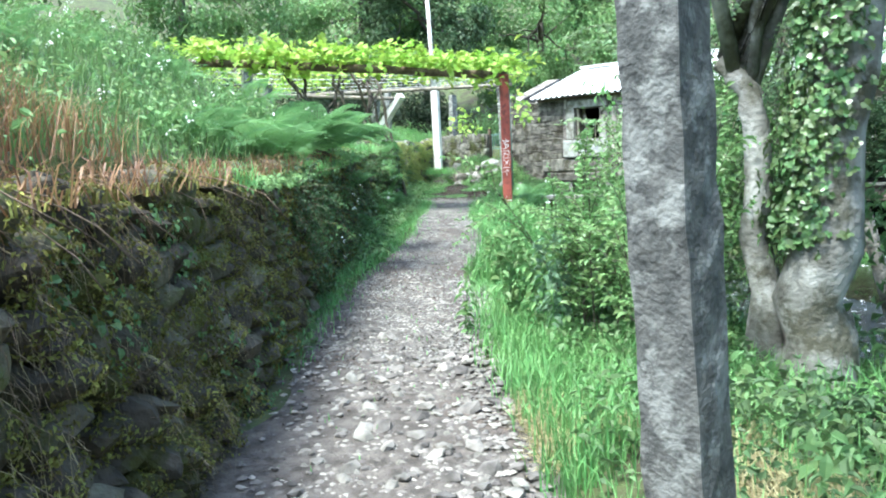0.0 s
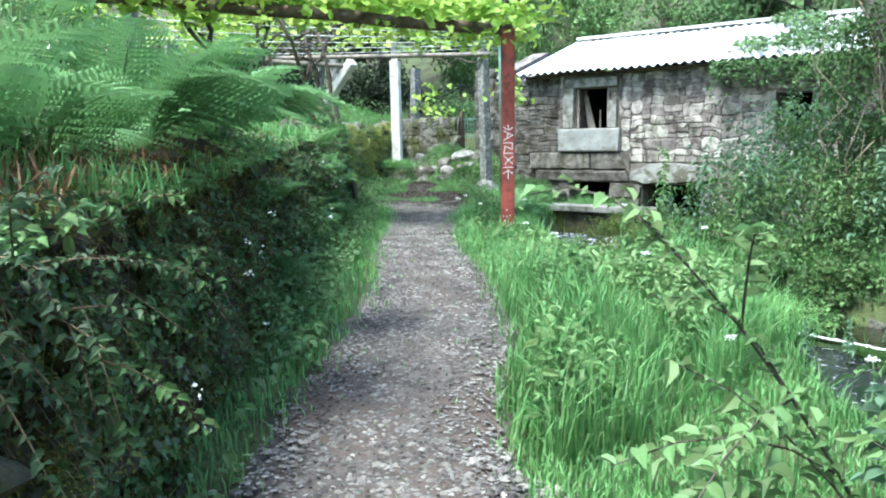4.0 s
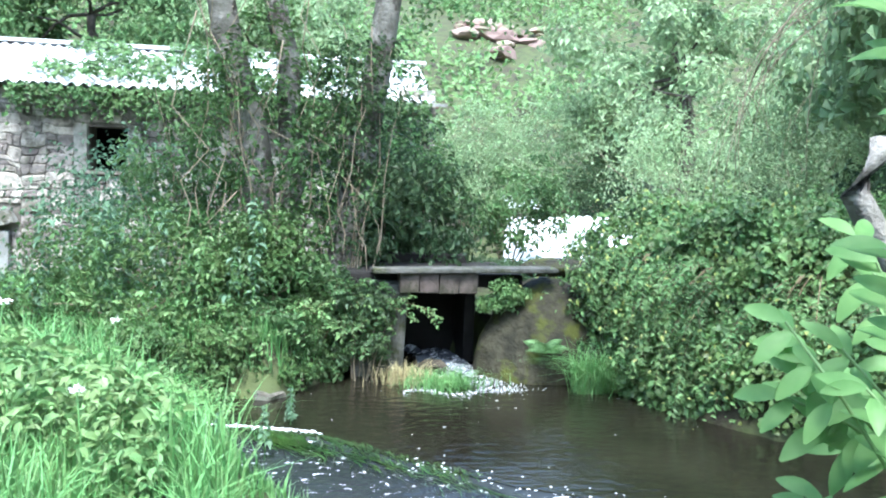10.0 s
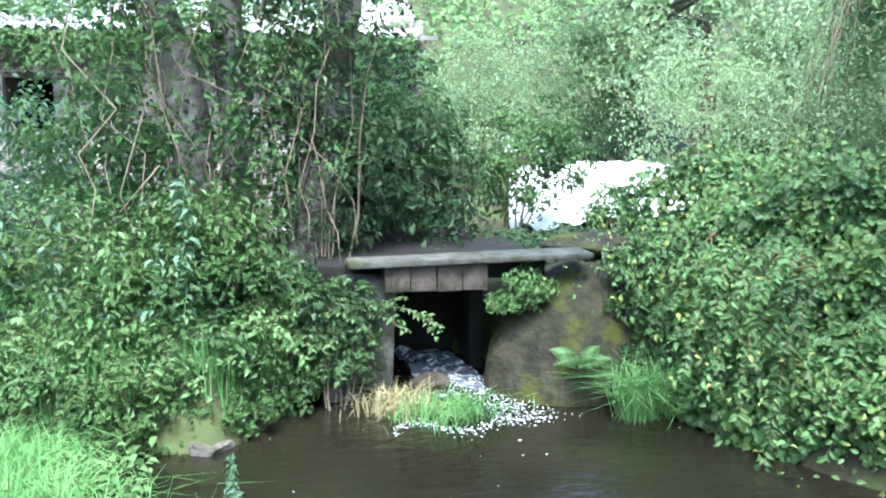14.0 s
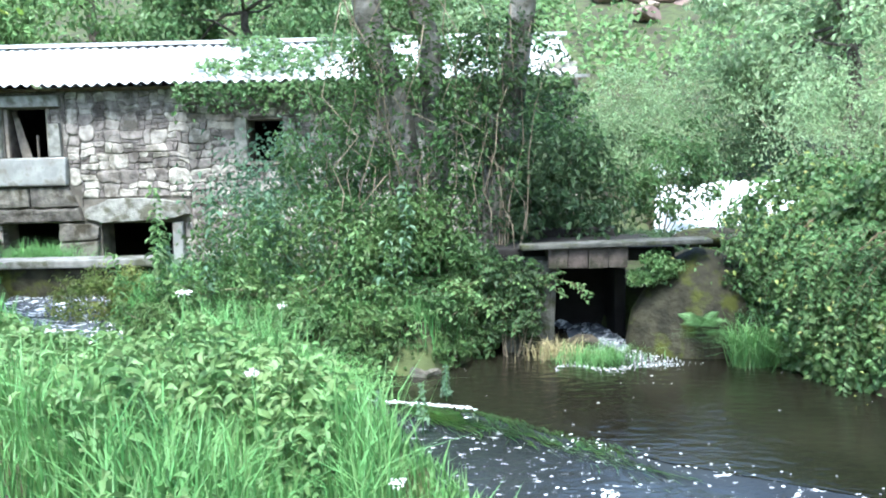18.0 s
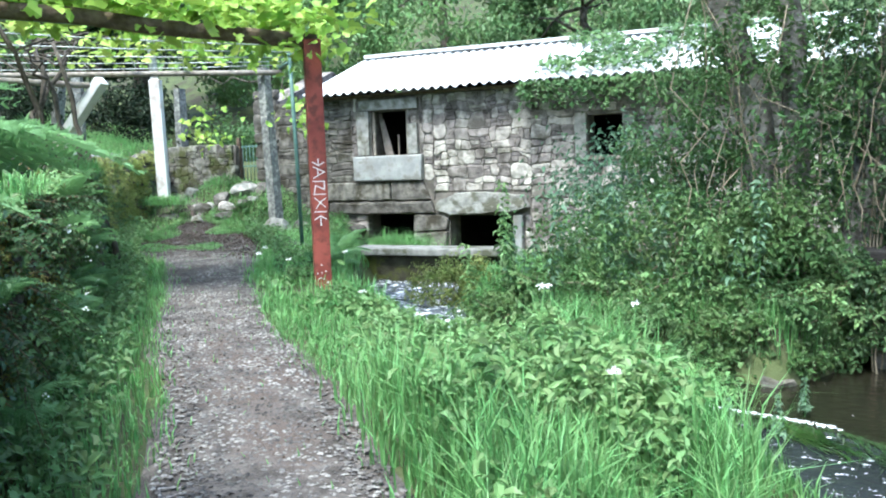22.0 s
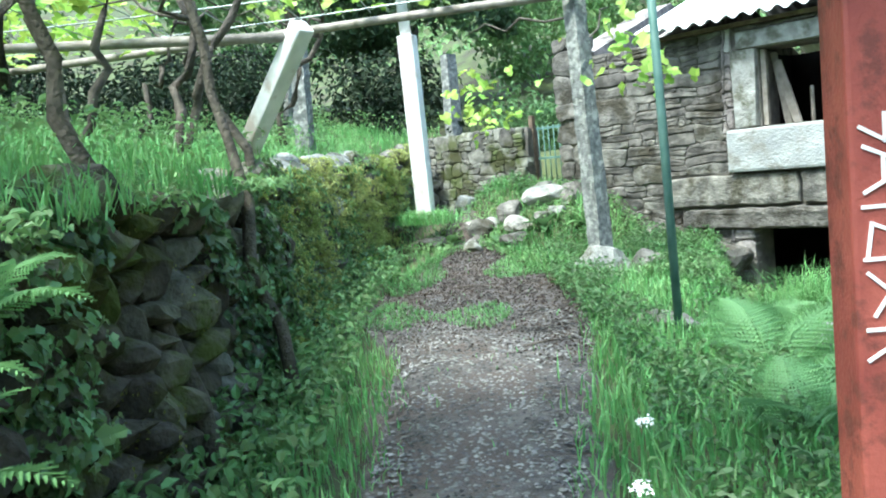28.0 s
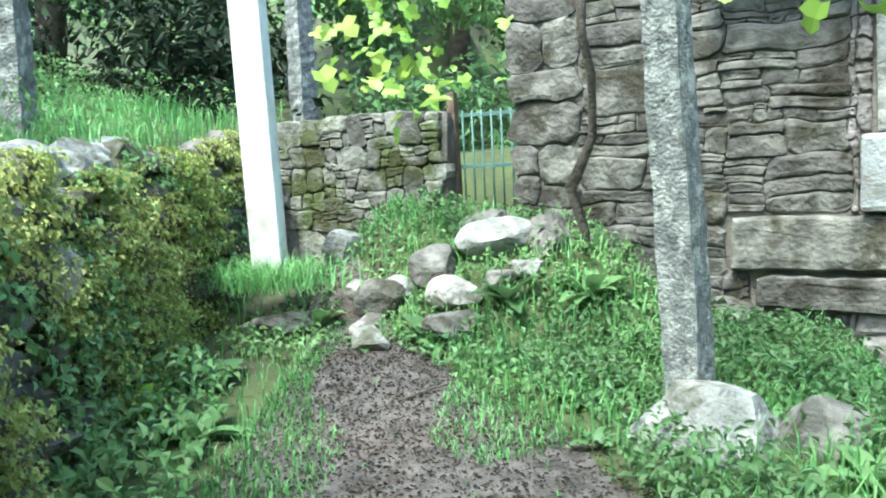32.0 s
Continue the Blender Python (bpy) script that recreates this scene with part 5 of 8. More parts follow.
def vine(x, y, z, top, seed, r=0.032, label="gnarled dark grapevine trunk climbing to the trellis"):
    g2 = np.random.default_rng(seed)
    p = curve_pts((x, y, z - 0.05), top, 0.1, 9, 0.06, seed)
    lines = [(p, np.linspace(r * 1.3, r * 0.7, 9) * g2.uniform(0.85, 1.2, 9))]
    for k in range(4):
        e = np.array(top) + g2.normal(0, 1, 3) * [0.9, 0.9, 0.12] + [0, 0, 0.12]
        lines.append((curve_pts(p[-2 + (k % 2)], e, 0.05, 6, 0.05, seed + k), np.linspace(r * 0.6, r * 0.2, 6)))
    e = empty("grapevine", x, y, z, label, "vine", "grapevines")
    for j, ln_ in enumerate(lines):
        nm_ = "stem" if j == 0 else "shoot"
        part(nm_, tubes(nm_, [ln_], m_bark_dark, 7, 0.12), e, m=Matrix.Translation((-x, -y, -z)))
    return e


for k, (x, y, z, tx, ty) in enumerate([(0.55, -6.95, 0.15, -0.1, -7.5), (-0.15, -6.05, 0.1, -1.0, -6.0), (-1.2, -5.1, 0.1, -1.8, -5.6), (-0.9, -7.6, 1.35, -1.4, -8.2), (-2.2, -6.6, 1.5, -2.9, -7.0), (-2.6, -5.3, 1.45, -2.2, -4.6), (-3.9, -7.4, 1.7, -4.4, -7.0), (-4.6, -4.6, 1.8, -4.2, -4.2), (-5.6, -6.2, 1.95, -5.2, -6.2), (-1.93, -0.35, 0.55, -1.7, -0.75), (-4.4, -2.9, 1.75, -3.7, -2.7), (-6.3, -3.4, 2.0, -6.0, -3.0), (-1.6, -7.0, 1.4, -1.3, -6.6), (-1.0, -6.6, 1.35, -1.5, -6.9), (0.2, -8.3, 1.2, -0.3, -8.7), (-3.0, -5.9, 1.5, -2.6, -5.5), (-1.9, -5.6, 1.4, -2.3, -5.2)]):
    vine(x, y, z, (tx, ty, TOP + 0.3 + (0.25 if z > 1 else 0.05)), 70 + k)
for k, (x, y, z, tx, lab) in enumerate([(-4.6, -2.45, 1.6, -4.55, "lichened granite post on the terrace"), (-2.3, -8.4, 1.6, -2.35, "grey stone post on the terrace"), (-4.6, -6.3, 1.75, -4.7, "grey stone post on the terrace"), (-5.9, -9.2, 2.0, -6.0, "grey stone post on the terrace"), (-6.6, -1.2, 2.0, -6.4, "grey stone post on the terrace"), (-5.2, 0.9, 1.7, -5.2, "grey stone post beyond the garden wall")]):
    rough_post("terrace_post", lab, (x, y, z - 0.2), (tx, y + 0.03, 3.0), 0.22, 0.18, m_granite_post, 80 + k, 17 * k)

# vine leaves over the trellis
g = np.random.default_rng(21)


def trellis_point(n, lo=0.0, hi=1.0):
    s, t = g.random(n), lo + (hi - lo) * g.random(n) ** 1.7
    s, t = s[:, None], t[:, None]
    return (WA * (1 - s) + WB * s) * (1 - t) + (WC * (1 - s) + WD * s) * t


cl = trellis_point(130)
cl = np.concatenate([cl, WA + (WB - WA) * g.random((70, 1)) + g.normal(0, 0.12, (70, 3))])
idx = np.repeat(np.arange(len(cl)), 15)
P = cl[idx] + g.normal(0, 1, (len(idx), 3)) * [0.3, 0.3, 0.09] + [0, 0, 0.12]
N = g.normal(0, 0.4, P.shape) + [0, 0, 1]
thing("vine_canopy", leaf_mesh("vine_canopy", P, N, 0.12, m_leaf_vine, aspect=1.0, seed=5, kind="lobed", droop=0.2), "bright green canopy of grape leaves on the trellis", "vine leaves", kind="stuff")
hang = np.array([(-0.35, -1.95, 2.0), (0.1, -2.1, 1.95), (-2.6, -1.6, 2.0), (-2.4, -1.7, 1.8), (-0.9, -1.3, 2.4), (-0.5, -1.6, 2.35), (2.6, -6.2, 2.35), (2.9, -6.0, 2.4), (3.0, -6.7, 2.4), (-2.6, -1.0, 1.9), (-3.0, -1.0, 2.2)])
idx = np.repeat(np.arange(len(hang)), 14)
P = hang[idx] + g.normal(0, 1, (len(idx), 3)) * [0.2, 0.16, 0.13]
thing("hanging_vine", leaf_mesh("hanging_vine", P, g.normal(0, 0.6, P.shape) + [0.2, -0.5, 0.5], 0.1, m_leaf_vine, aspect=1.0, seed=6, kind="lobed", droop=0.4), "light green grape shoots hanging from the trellis", "vine leaves", kind="stuff")

# ---- garden wall, gate ----
gw = thing("wall_garden", box_mesh("wall_garden", 2.5, 0.4, 1.35, m_mortar, 0.05, True, 0.05, 2), "rough mossy garden wall of dry stone", "wall", kind="structure", m=pose(-4.5, 0.35, 0.35))
fitted_stones(gw, lambda x, z: pose(x, -0.206, z), -1.25, 1.25, 0.1, 1.38, [], random.Random(8), m_rubble, 0.38, 0.26)
gt = empty("garden_gate", -2.92, 0.4, 0.75, "rusty green iron gate of thin upright bars", "gate")
for k in range(7):
    part("bar", tubes("bar", [([(-0.27 + k * 0.085, 0, 0), (-0.27 + k * 0.085, 0, 0.95)], [0.008, 0.008])], m_green_metal, 6), gt)
for z in (0.08, 0.5, 0.9):
    part("rail", box_mesh("rail", 0.58, 0.012, 0.03, m_green_metal, 0.003), gt, m=pose(-0.01, 0, z))
part("gate_post", box_mesh("gate_post", 0.07, 0.07, 1.2, m_timber, 0.01), gt, "brown timber gate post", pose(-0.34, -0.03, -0.1))


# ---- trees ----
def tree(name, label, base, trunks, crown, leafmat, seed, bark, size=0.07, per=60, clumps=80, aspect=0.7, extra=None):
    """trunks: lists of (x, y, z, r) points; crown: (centre, radii)."""
    e = empty(name, *base, label, "tree")
    inv = Matrix.Translation(Vector(base)).inverted()
    g2 = np.random.default_rng(seed)
    P, N, C = clump_points(*crown, clumps, per, seed, 0.13, 0.6, -0.8)
    for k, t in enumerate(trunks):
        t = np.array(t, float)
        q = np.linspace(0, 1, 12)
        s = np.linspace(0, 1, len(t))
        p = np.stack([np.interp(q, s, t[:, j]) for j in range(3)], 1)
        p[1:-1] += g2.normal(0, 0.025, p[1:-1].shape)
        part("trunk", tubes("trunk", [(p, np.interp(q, s, t[:, 3]))], bark, 10, 0.05), e, m=inv)
        ends = C[g2.permutation(len(C))[:9]]
        for j, c in enumerate(ends):
            p2 = curve_pts(p[-1 - (j % 4)], c, 0.25, 6, 0.12, seed + j)
            part("limb", tubes("limb", [(p2, np.linspace(t[-1, 3] * 0.55, 0.012, 6))], bark, 6, 0.05), e, m=inv)
    part("crown", leaf_mesh("crown", P, N, size, leafmat, aspect=aspect, seed=seed + 3, droop=0.4), e, m=inv)
    return e


tree("alder_tree", "many-stemmed alder with lichened grey trunks on the stream bank", (7.2, -4.7, -0.3),
     [[(6.95, -4.7, -0.35, 0.2), (6.93, -4.72, 1.4, 0.16), (6.5, -4.75, 3.2, 0.14), (6.2, -4.7, 5.5, 0.1)], [(7.25, -4.65, -0.35, 0.14), (7.25, -4.65, 1.9, 0.12), (7.02, -4.6, 3.3, 0.11), (6.95, -4.5, 5.4, 0.08)], [(7.6, -4.6, -0.35, 0.16), (7.9, -4.6, 0.95, 0.15), (8.3, -4.62, 3.3, 0.13), (8.8, -4.5, 5.5, 0.09)]],
     ((6.9, -4.2, 4.45), (3.4, 2.2, 1.75)), m_leaf_light, 31, m_bark, 0.07, 80, 130)
tree("ivy_tree", "old pale-barked tree with dark ivy on its trunk", (10.72, -13.0, -0.5),
     [[(10.7, -13.0, -0.6, 0.25), (10.72, -13.0, -0.1, 0.19), (10.78, -12.98, 0.8, 0.17), (10.9, -12.95, 1.8, 0.17), (11.2, -12.8, 4, 0.13)], [(10.45, -13.0, -0.6, 0.14), (10.38, -13.0, 0.3, 0.085), (10.36, -13.0, 1.0, 0.08), (10.27, -13.0, 1.3, 0.075), (10.14, -13.0, 1.48, 0.09)]],
     ((11.6, -12.6, 4.9), (2.0, 1.8, 1.4)), m_leaf_dark, 37, m_bark_white, 0.08, 60, 70)
tree("bank_alder", "leaning alder on the east bank arching over the pool", (13.6, -8.3, 0.5),
     [[(13.6, -8.3, 0.3, 0.2), (13.3, -8.3, 2.0, 0.16), (12.5, -8.2, 3.8, 0.13), (11.4, -8.0, 5.0, 0.08)]],
     ((11.0, -8.0, 5.7), (2.7, 2.4, 1.0)), m_leaf_mid, 43, m_bark, 0.075, 70, 90)
# Out-of-view tree, added to throw shade on the post and verge.
tree("added_shade_tree", "unseen tree added to shade the start of the path", (14.2, -16.6, -0.6),
     [[(14.2, -16.6, -0.7, 0.17), (14.0, -16.6, 1.8, 0.14), (13.3, -16.7, 3.8, 0.1)]],
     ((12.9, -16.7, 5.0), (1.9, 1.6, 1.0)), m_leaf_mid, 47, m_bark_dark, 0.08, 60, 60)
g = np.random.default_rng(41)
n = 3200
z = g.uniform(0.3, 3.2, n)
th = g.uniform(2.2, 5.6, n)
P = np.stack([10.76 + 0.13 * (z - 0.6) - 0.05 + np.cos(th) * 0.2, -13.0 + np.sin(th) * 0.2, z], 1) + g.normal(0, 0.05, (n, 3))
thing("trunk_ivy", leaf_mesh("trunk_ivy", P, np.stack([np.cos(th), np.sin(th), 0.4 + 0 * th], 1) + g.normal(0, 0.3, (n, 3)), 0.045, m_ivy, aspect=0.9, seed=3, kind="lobed"), "dark glossy ivy climbing the pale trunk", "ivy", kind="stuff")
BACK = [(-8, 9, 2.5, 3.4, 4.5, m_leaf_light), (-3, 10, 2.2, 3.2, 4.4, m_leaf_light), (1.5, 9.5, 2.0, 3.0, 4.2, m_leaf_mid), (6, 10.5, 2, 3.4, 4.0, m_willow), (-12, 3, 2.8, 3.4, 4.6, m_leaf_light), (-13, -4, 3.0, 3.2, 4.8, m_leaf_light), (-12, -12, 3.0, 3.4, 4.6, m_leaf_mid), (17.5, -1, 1.4, 3.0, 3.8, m_willow), (16.5, 6, 1.6, 3.0, 3.8, m_willow), (15.6, -6, 1.0, 2.6, 3.6, m_willow), (18.5, -11, 0, 2.6, 3.6, m_leaf_mid), (-6, -16, 2.5, 3.2, 4.4, m_leaf_mid), (-8.5, 3.2, 2.2, 2.6, 3.6, m_leaf_dark)]
for k, (x, y, z, r, h, mt) in enumerate(BACK):
    z = gz(x, y)
    tree("woodland_tree", "broad leafy tree of the wooded valley side", (x, y, z), [[(x, y, z - 0.2, 0.26), (x + 0.2, y, z + h * 0.5, 0.18), (x + 0.1, y + 0.2, z + h, 0.1)]], ((x, y, z + h * 0.85), (r, r, h * 0.75)), mt, 200 + 3 * k, m_bark_dark, 0.15, 270, 60, 0.6)

# bushes
B = [("bramble", "thick bramble and nettle thicket on the stream island", "bush", (5.9, -5.3, 0.1), (1.35, 0.75, 0.85), 120, 70, 0.05, m_bramble),
     ("bramble", "tall tangle of leafy shoots against the mill wall", "bush", (5.6, -3.2, 0.6), (1.5, 1.2, 1.1), 80, 60, 0.07, m_leaf_blue),
     ("bramble", "dense bramble at the foot of the alder", "bush", (7.1, -5.2, 0.1), (0.75, 0.5, 0.8), 90, 70, 0.055, m_bramble),
     *[("bramble", "bramble shoots hanging over the edge of the pool", "bush", c, (0.5, 0.36, 0.42), 55, 60, 0.048, (m_bramble, m_leaf_mid)[i % 2]) for i, c in enumerate(((5.3, -6.05, -0.4), (6.0, -6.05, -0.45), (6.6, -6.0, -0.42), (7.0, -5.75, -0.35), (7.3, -5.25, -0.3), (7.65, -4.95, -0.3), (4.7, -5.8, -0.3)))],
     ("laurel_bush", "dark glossy evergreen bush behind the footbridge", "bush", (8.45, -3.6, 0.75), (1.05, 0.9, 1.0), 80, 70, 0.085, m_leaf_dark),
     ("ivy_clump", "ivy hanging over the mossy boulder", "ivy", (10.35, -5.5, 0.0), (0.28, 0.22, 0.5), 50, 50, 0.05, m_ivy),
     ("ivy_clump", "ivy hanging from the end of the footbridge", "ivy", (9.38, -5.42, 0.1), (0.27, 0.1, 0.2), 45, 40, 0.038, m_leaf_light),
     ("bramble", "bramble on the top edge of the ivy bank", "bush", (11.5, -5.4, 0.72), (0.6, 0.4, 0.26), 60, 50, 0.055, m_leaf_mid),
     ("bramble", "bramble on the top edge of the ivy bank", "bush", (12.6, -6.6, 0.85), (0.7, 0.7, 0.4), 60, 50, 0.055, m_leaf_light),
     ("bramble", "bramble shoots hanging over the edge of the pool", "bush", (7.25, -5.8, -0.52), (0.32, 0.25, 0.3), 40, 50, 0.042, m_bramble),
     ("bramble", "bramble shoots hanging over the edge of the pool", "bush", (7.5, -5.4, -0.5), (0.34, 0.25, 0.32), 40, 50, 0.042, m_bramble),
     ("laurel_bush", "yellow-green leafy bush against the mill corner", "bush", (8.6, -2.2, 1.2), (0.9, 0.8, 0.8), 50, 60, 0.085, m_leaf_light),
     ("bramble", "low bramble mound in the middle of the mill stream", "bush", (3.65, -4.75, -0.22), (0.6, 0.42, 0.36), 70, 60, 0.04, m_olive),
     ("bush", "pale leafy shrub leaning over the path", "bush", (9.75, -12.7, 0.45), (0.75, 0.6, 1.0), 130, 75, 0.034, m_leaf_light),
     ("bush", "low pale undergrowth beside the path", "bush", (8.95, -12.3, 0.0), (0.6, 0.5, 0.5), 60, 60, 0.034, m_leaf_light),
     ("bramble", "dark bramble hanging over the end of the footbridge", "bush", (8.0, -5.45, -0.1), (0.3, 0.28, 0.5), 40, 50, 0.05, m_leaf_dark),
     ("bush", "green undergrowth below the pale tree", "bush", (11.5, -14.6, -0.5), (1.0, 0.7, 0.42), 80, 60, 0.05, m_leaf_dark),
     ("bush", "green undergrowth behind the granite post", "bush", (12.0, -11.6, 0.3), (1.5, 0.8, 1.2), 90, 60, 0.07, m_leaf_mid),
     ("bush", "round leafy bush beside the rapids", "bush", (10.6, -0.6, 0.9), (0.9, 0.9, 0.9), 50, 60, 0.08, m_leaf_mid),
     ("bush", "small bright bush on the rapids", "bush", (11.45, -1.9, 0.3), (0.4, 0.35, 0.35), 20, 50, 0.06, m_leaf_mid),
     ("willow_bush", "grey-green willow scrub beyond the rapids", "bush", (14.8, 2.0, 1.6), (1.8, 1.6, 1.7), 100, 60, 0.07, m_willow),
     ("willow_bush", "grey-green willow scrub beyond the rapids", "bush", (14.0, 7.5, 2.2), (2.2, 1.6, 1.8), 130, 70, 0.08, m_willow),
     ("willow_bush", "grey-green willow scrub beyond the rapids", "bush", (11.3, 6.2, 1.9), (1.3, 1.2, 1.6), 110, 70, 0.07, m_willow),
     ("willow_bush", "grey-green willow above the ivy bank", "bush", (15.2, -1.6, 1.7), (1.7, 1.5, 1.6), 140, 70, 0.055, m_willow),
     # Undergrowth whose dark leaves also stand in for shadow between the trees.
     *[("bush", "dark undergrowth along the far bank of the river", "bush", c, (1.2, 0.9, 0.75), 70, 60, 0.07, m_leaf_dark) for c in ((15.9, 1.5, 0.7), (16.6, 3.6, 1.2), (14.6, 6.2, 1.2), (11.6, 8.6, 1.5), (16.2, -2.6, 0.9), (14.4, -4.6, 1.0), (18.0, 0.5, 1.6))],
     # These near-black hedges fill what is only deep shade under the trees.
     ("hedge", "dark overgrown hedge behind the terrace", "hedge", (-7.6, -2.2, 2.6), (1.6, 1.8, 1.3), 120, 70, 0.09, m_hedge_shade),
     ("hedge", "dark overgrown hedge behind the terrace", "hedge", (-8.4, -5.6, 2.7), (1.6, 2.2, 1.3), 120, 70, 0.09, m_hedge_shade),
     ("hedge", "dark overgrown hedge behind the terrace", "hedge", (-8.0, -9.8, 2.8), (1.6, 2.4, 1.3), 120, 70, 0.09, m_hedge_shade),
     ("hedge", "dark overgrown hedge behind the terrace", "hedge", (-7.0, 1.0, 2.6), (1.7, 1.3, 1.5), 90, 70, 0.11, m_hedge_shade),
     ("hedge", "dark overgrown hedge behind the terrace", "hedge", (-9.6, -0.6, 2.9), (1.6, 1.6, 1.5), 120, 70, 0.1, m_hedge_shade),
     ("hedge", "dark overgrown hedge behind the terrace", "hedge", (-10.2, -4.0, 3.0), (1.5, 2.0, 1.6), 120, 70, 0.1, m_hedge_shade),
     ("hedge", "dark overgrown hedge behind the terrace", "hedge", (-10.0, -8.0, 3.0), (1.5, 2.2, 1.6), 120, 70, 0.1, m_hedge_shade),
     ("hedge", "leafy hedge beyond the garden wall", "hedge", (-5.2, 2.8, 1.9), (2.2, 1.2, 1.2), 80, 60, 0.1, m_leaf_mid)]
for k, (nm, lab, cat, c, r, cn, per, sz, mt) in enumerate(B):
    if nm == "hedge":
        c, r = (c[0], c[1], c[2] - 0.4), (r[0], r[1], r[2] * 0.8)
    shrub(nm, lab, cat, c, r, cn, per, sz, mt, 400 + 5 * k, stems=2 if nm == "ivy_clump" else 9, stem_r=0.004 if nm == "ivy_clump" else 0.014, base=(c[0], c[1], c[2] - 0.08 if nm == "ivy_clump" else min(gz(c[0], c[1]), c[2] - 0.2)), low=-0.9, shell=0.35)

# ivy over the east bank
g = np.random.default_rng(55)
n = 105000
x, y = g.uniform(9.9, 14.2, n), g.uniform(-10.5, -4.4, n)
h = height(x, y)
k = (h > -0.7) & (x > np.interp(y, [-11, -9.5, -8.5, -7.6, -6.6, -5.2, -3], [14.0, 12.7, 11.9, 11.25, 10.5, 10.2, 10.1]) - 0.1)
x, y, h = x[k], y[k], h[k]
P = np.stack([x - 0.2 * np.sin(y * 4.3 + h * 4) * np.cos(h * 5 + x), y, h + np.abs(g.normal(0, 0.1, len(x))) + 0.34 * np.abs(np.sin(x * 3.1 + y * 1.7) * np.cos(y * 3.7 + h * 3)) ** 0.7], 1)
N = np.stack([-0.7 + 0 * x, -0.5 + 0 * x, 0.7 + 0 * x], 1) + g.normal(0, 0.6, P.shape)
thing("ivy_bank", leaf_mesh("ivy_bank", P, N, 0.05, m_ivy_bank, aspect=0.95, seed=8, kind="lobed", droop=0.5), "thick glossy ivy covering the steep east bank", "ivy", kind="stuff")

n = 7000
y = g.uniform(-10.4, -5.0, n)
x = np.interp(y, [-11, -9.5, -8.5, -7.6, -6.6, -5.2, -3], [14.0, 12.7, 11.9, 11.25, 10.5, 10.2, 10.1]) + g.uniform(0.0, 0.4, n)
P = np.stack([x, y, np.maximum(height(x, y), -0.7) + 0.3 * g.random(n) ** 1.5], 1)
thing("waterline_ivy", leaf_mesh("waterline_ivy", P, g.normal(0, 0.4, P.shape) + [-0.7, -0.5, 0.5], 0.055, m_ivy_bank, aspect=0.9, seed=28, kind="lobed", droop=0.6), "ivy trailing down to the waterline of the bank", "ivy", kind="stuff")
n = 5200
x, y = g.uniform(10.3, 13, n), g.uniform(-10, -5.2, n)
h = height(x, y)
k = (h > -0.72) & (h < 0.1 + 0.5 * g.random(n))
P = np.stack([x, y, h + 0.1 + 0.2 * g.random(n)], 1)[k]
C = np.array([(10.3, -5.7, 0.3), (10.5, -6.5, 0.0), (11.2, -7.6, -0.2), (11.4, -6.4, 0.55), (11.0, -5.6, 0.6), (11.9, -7.4, 0.5), (12.4, -8.4, 0.4), (10.8, -6.9, -0.5), (12.1, -6.2, 0.7), (11.7, -8.2, -0.1)])
for mt_, lab_, cnt, sz_, nm_ in ((m_leaf_light, "pale bramble shoots trailing over the ivy bank", 330, 0.042, "bank_bramble"), (m_creeper, "yellowed leaves among the ivy of the bank", 70, 0.04, "yellow_leaves")):
    Q = np.repeat(C, cnt, 0) + g.normal(0, 1, (len(C) * cnt, 3)) * [0.3, 0.3, 0.22] + [0.05, 0.05, 0.2]
    thing(nm_, leaf_mesh(nm_, Q, g.normal(0, 0.45, Q.shape) + [-0.5, -0.5, 0.6], sz_, mt_, aspect=0.6, seed=cnt, kind="oval", droop=0.5), lab_, "bramble", kind="stuff")
thing("bank_weeds", leaf_mesh("bank_weeds", P, g.normal(0, 0.4, P.shape) + [-0.4, -0.5, 0.8], 0.095, m_leaf_light, aspect=0.55, seed=18, kind="oval"), "bright leafy weeds along the waterline of the ivy bank", "weeds", kind="stuff")

n = 17000
x, y = g.uniform(7.4, 11.6, n), g.uniform(-5.15, -2.9, n)
k = (g.random(n) < 0.9) & ((y > -4.9) | (x < 8.3)) & (x - 9.6 < 0.55 * (y + 5.4) + 0.6)
P = np.stack([x, y, np.maximum(height(x, y), 0.12) + 0.16 * g.random(n) * np.abs(np.sin(x * 4 + y * 2)) + 0.02], 1)[k]
thing("bridge_ivy", leaf_mesh("bridge_ivy", P, g.normal(0, 0.45, P.shape) + [-0.1, -0.5, 0.8], 0.05, m_leaf_dark, aspect=0.7, seed=51, kind="oval", droop=0.4), "dark ivy and undergrowth behind the footbridge", "ivy", kind="stuff")
for k, (base, cnt) in enumerate((((8.12, -5.35, 0.0), 16), ((7.85, -5.3, 0.1), 12))):
    tips = [np.array(base) + [g.normal(0.0, 0.16), -g.uniform(0.12, 0.35), g.uniform(-0.65, 0.2)] for _ in range(cnt)]
    spray("bramble", "leafy bramble hanging over the bridge abutment", "bush", base, tips, m_leaf_mid, 0.045, 940 + k, 0.03, 0.25, 4, 0.4, 0.005, m_strand, 0.6)

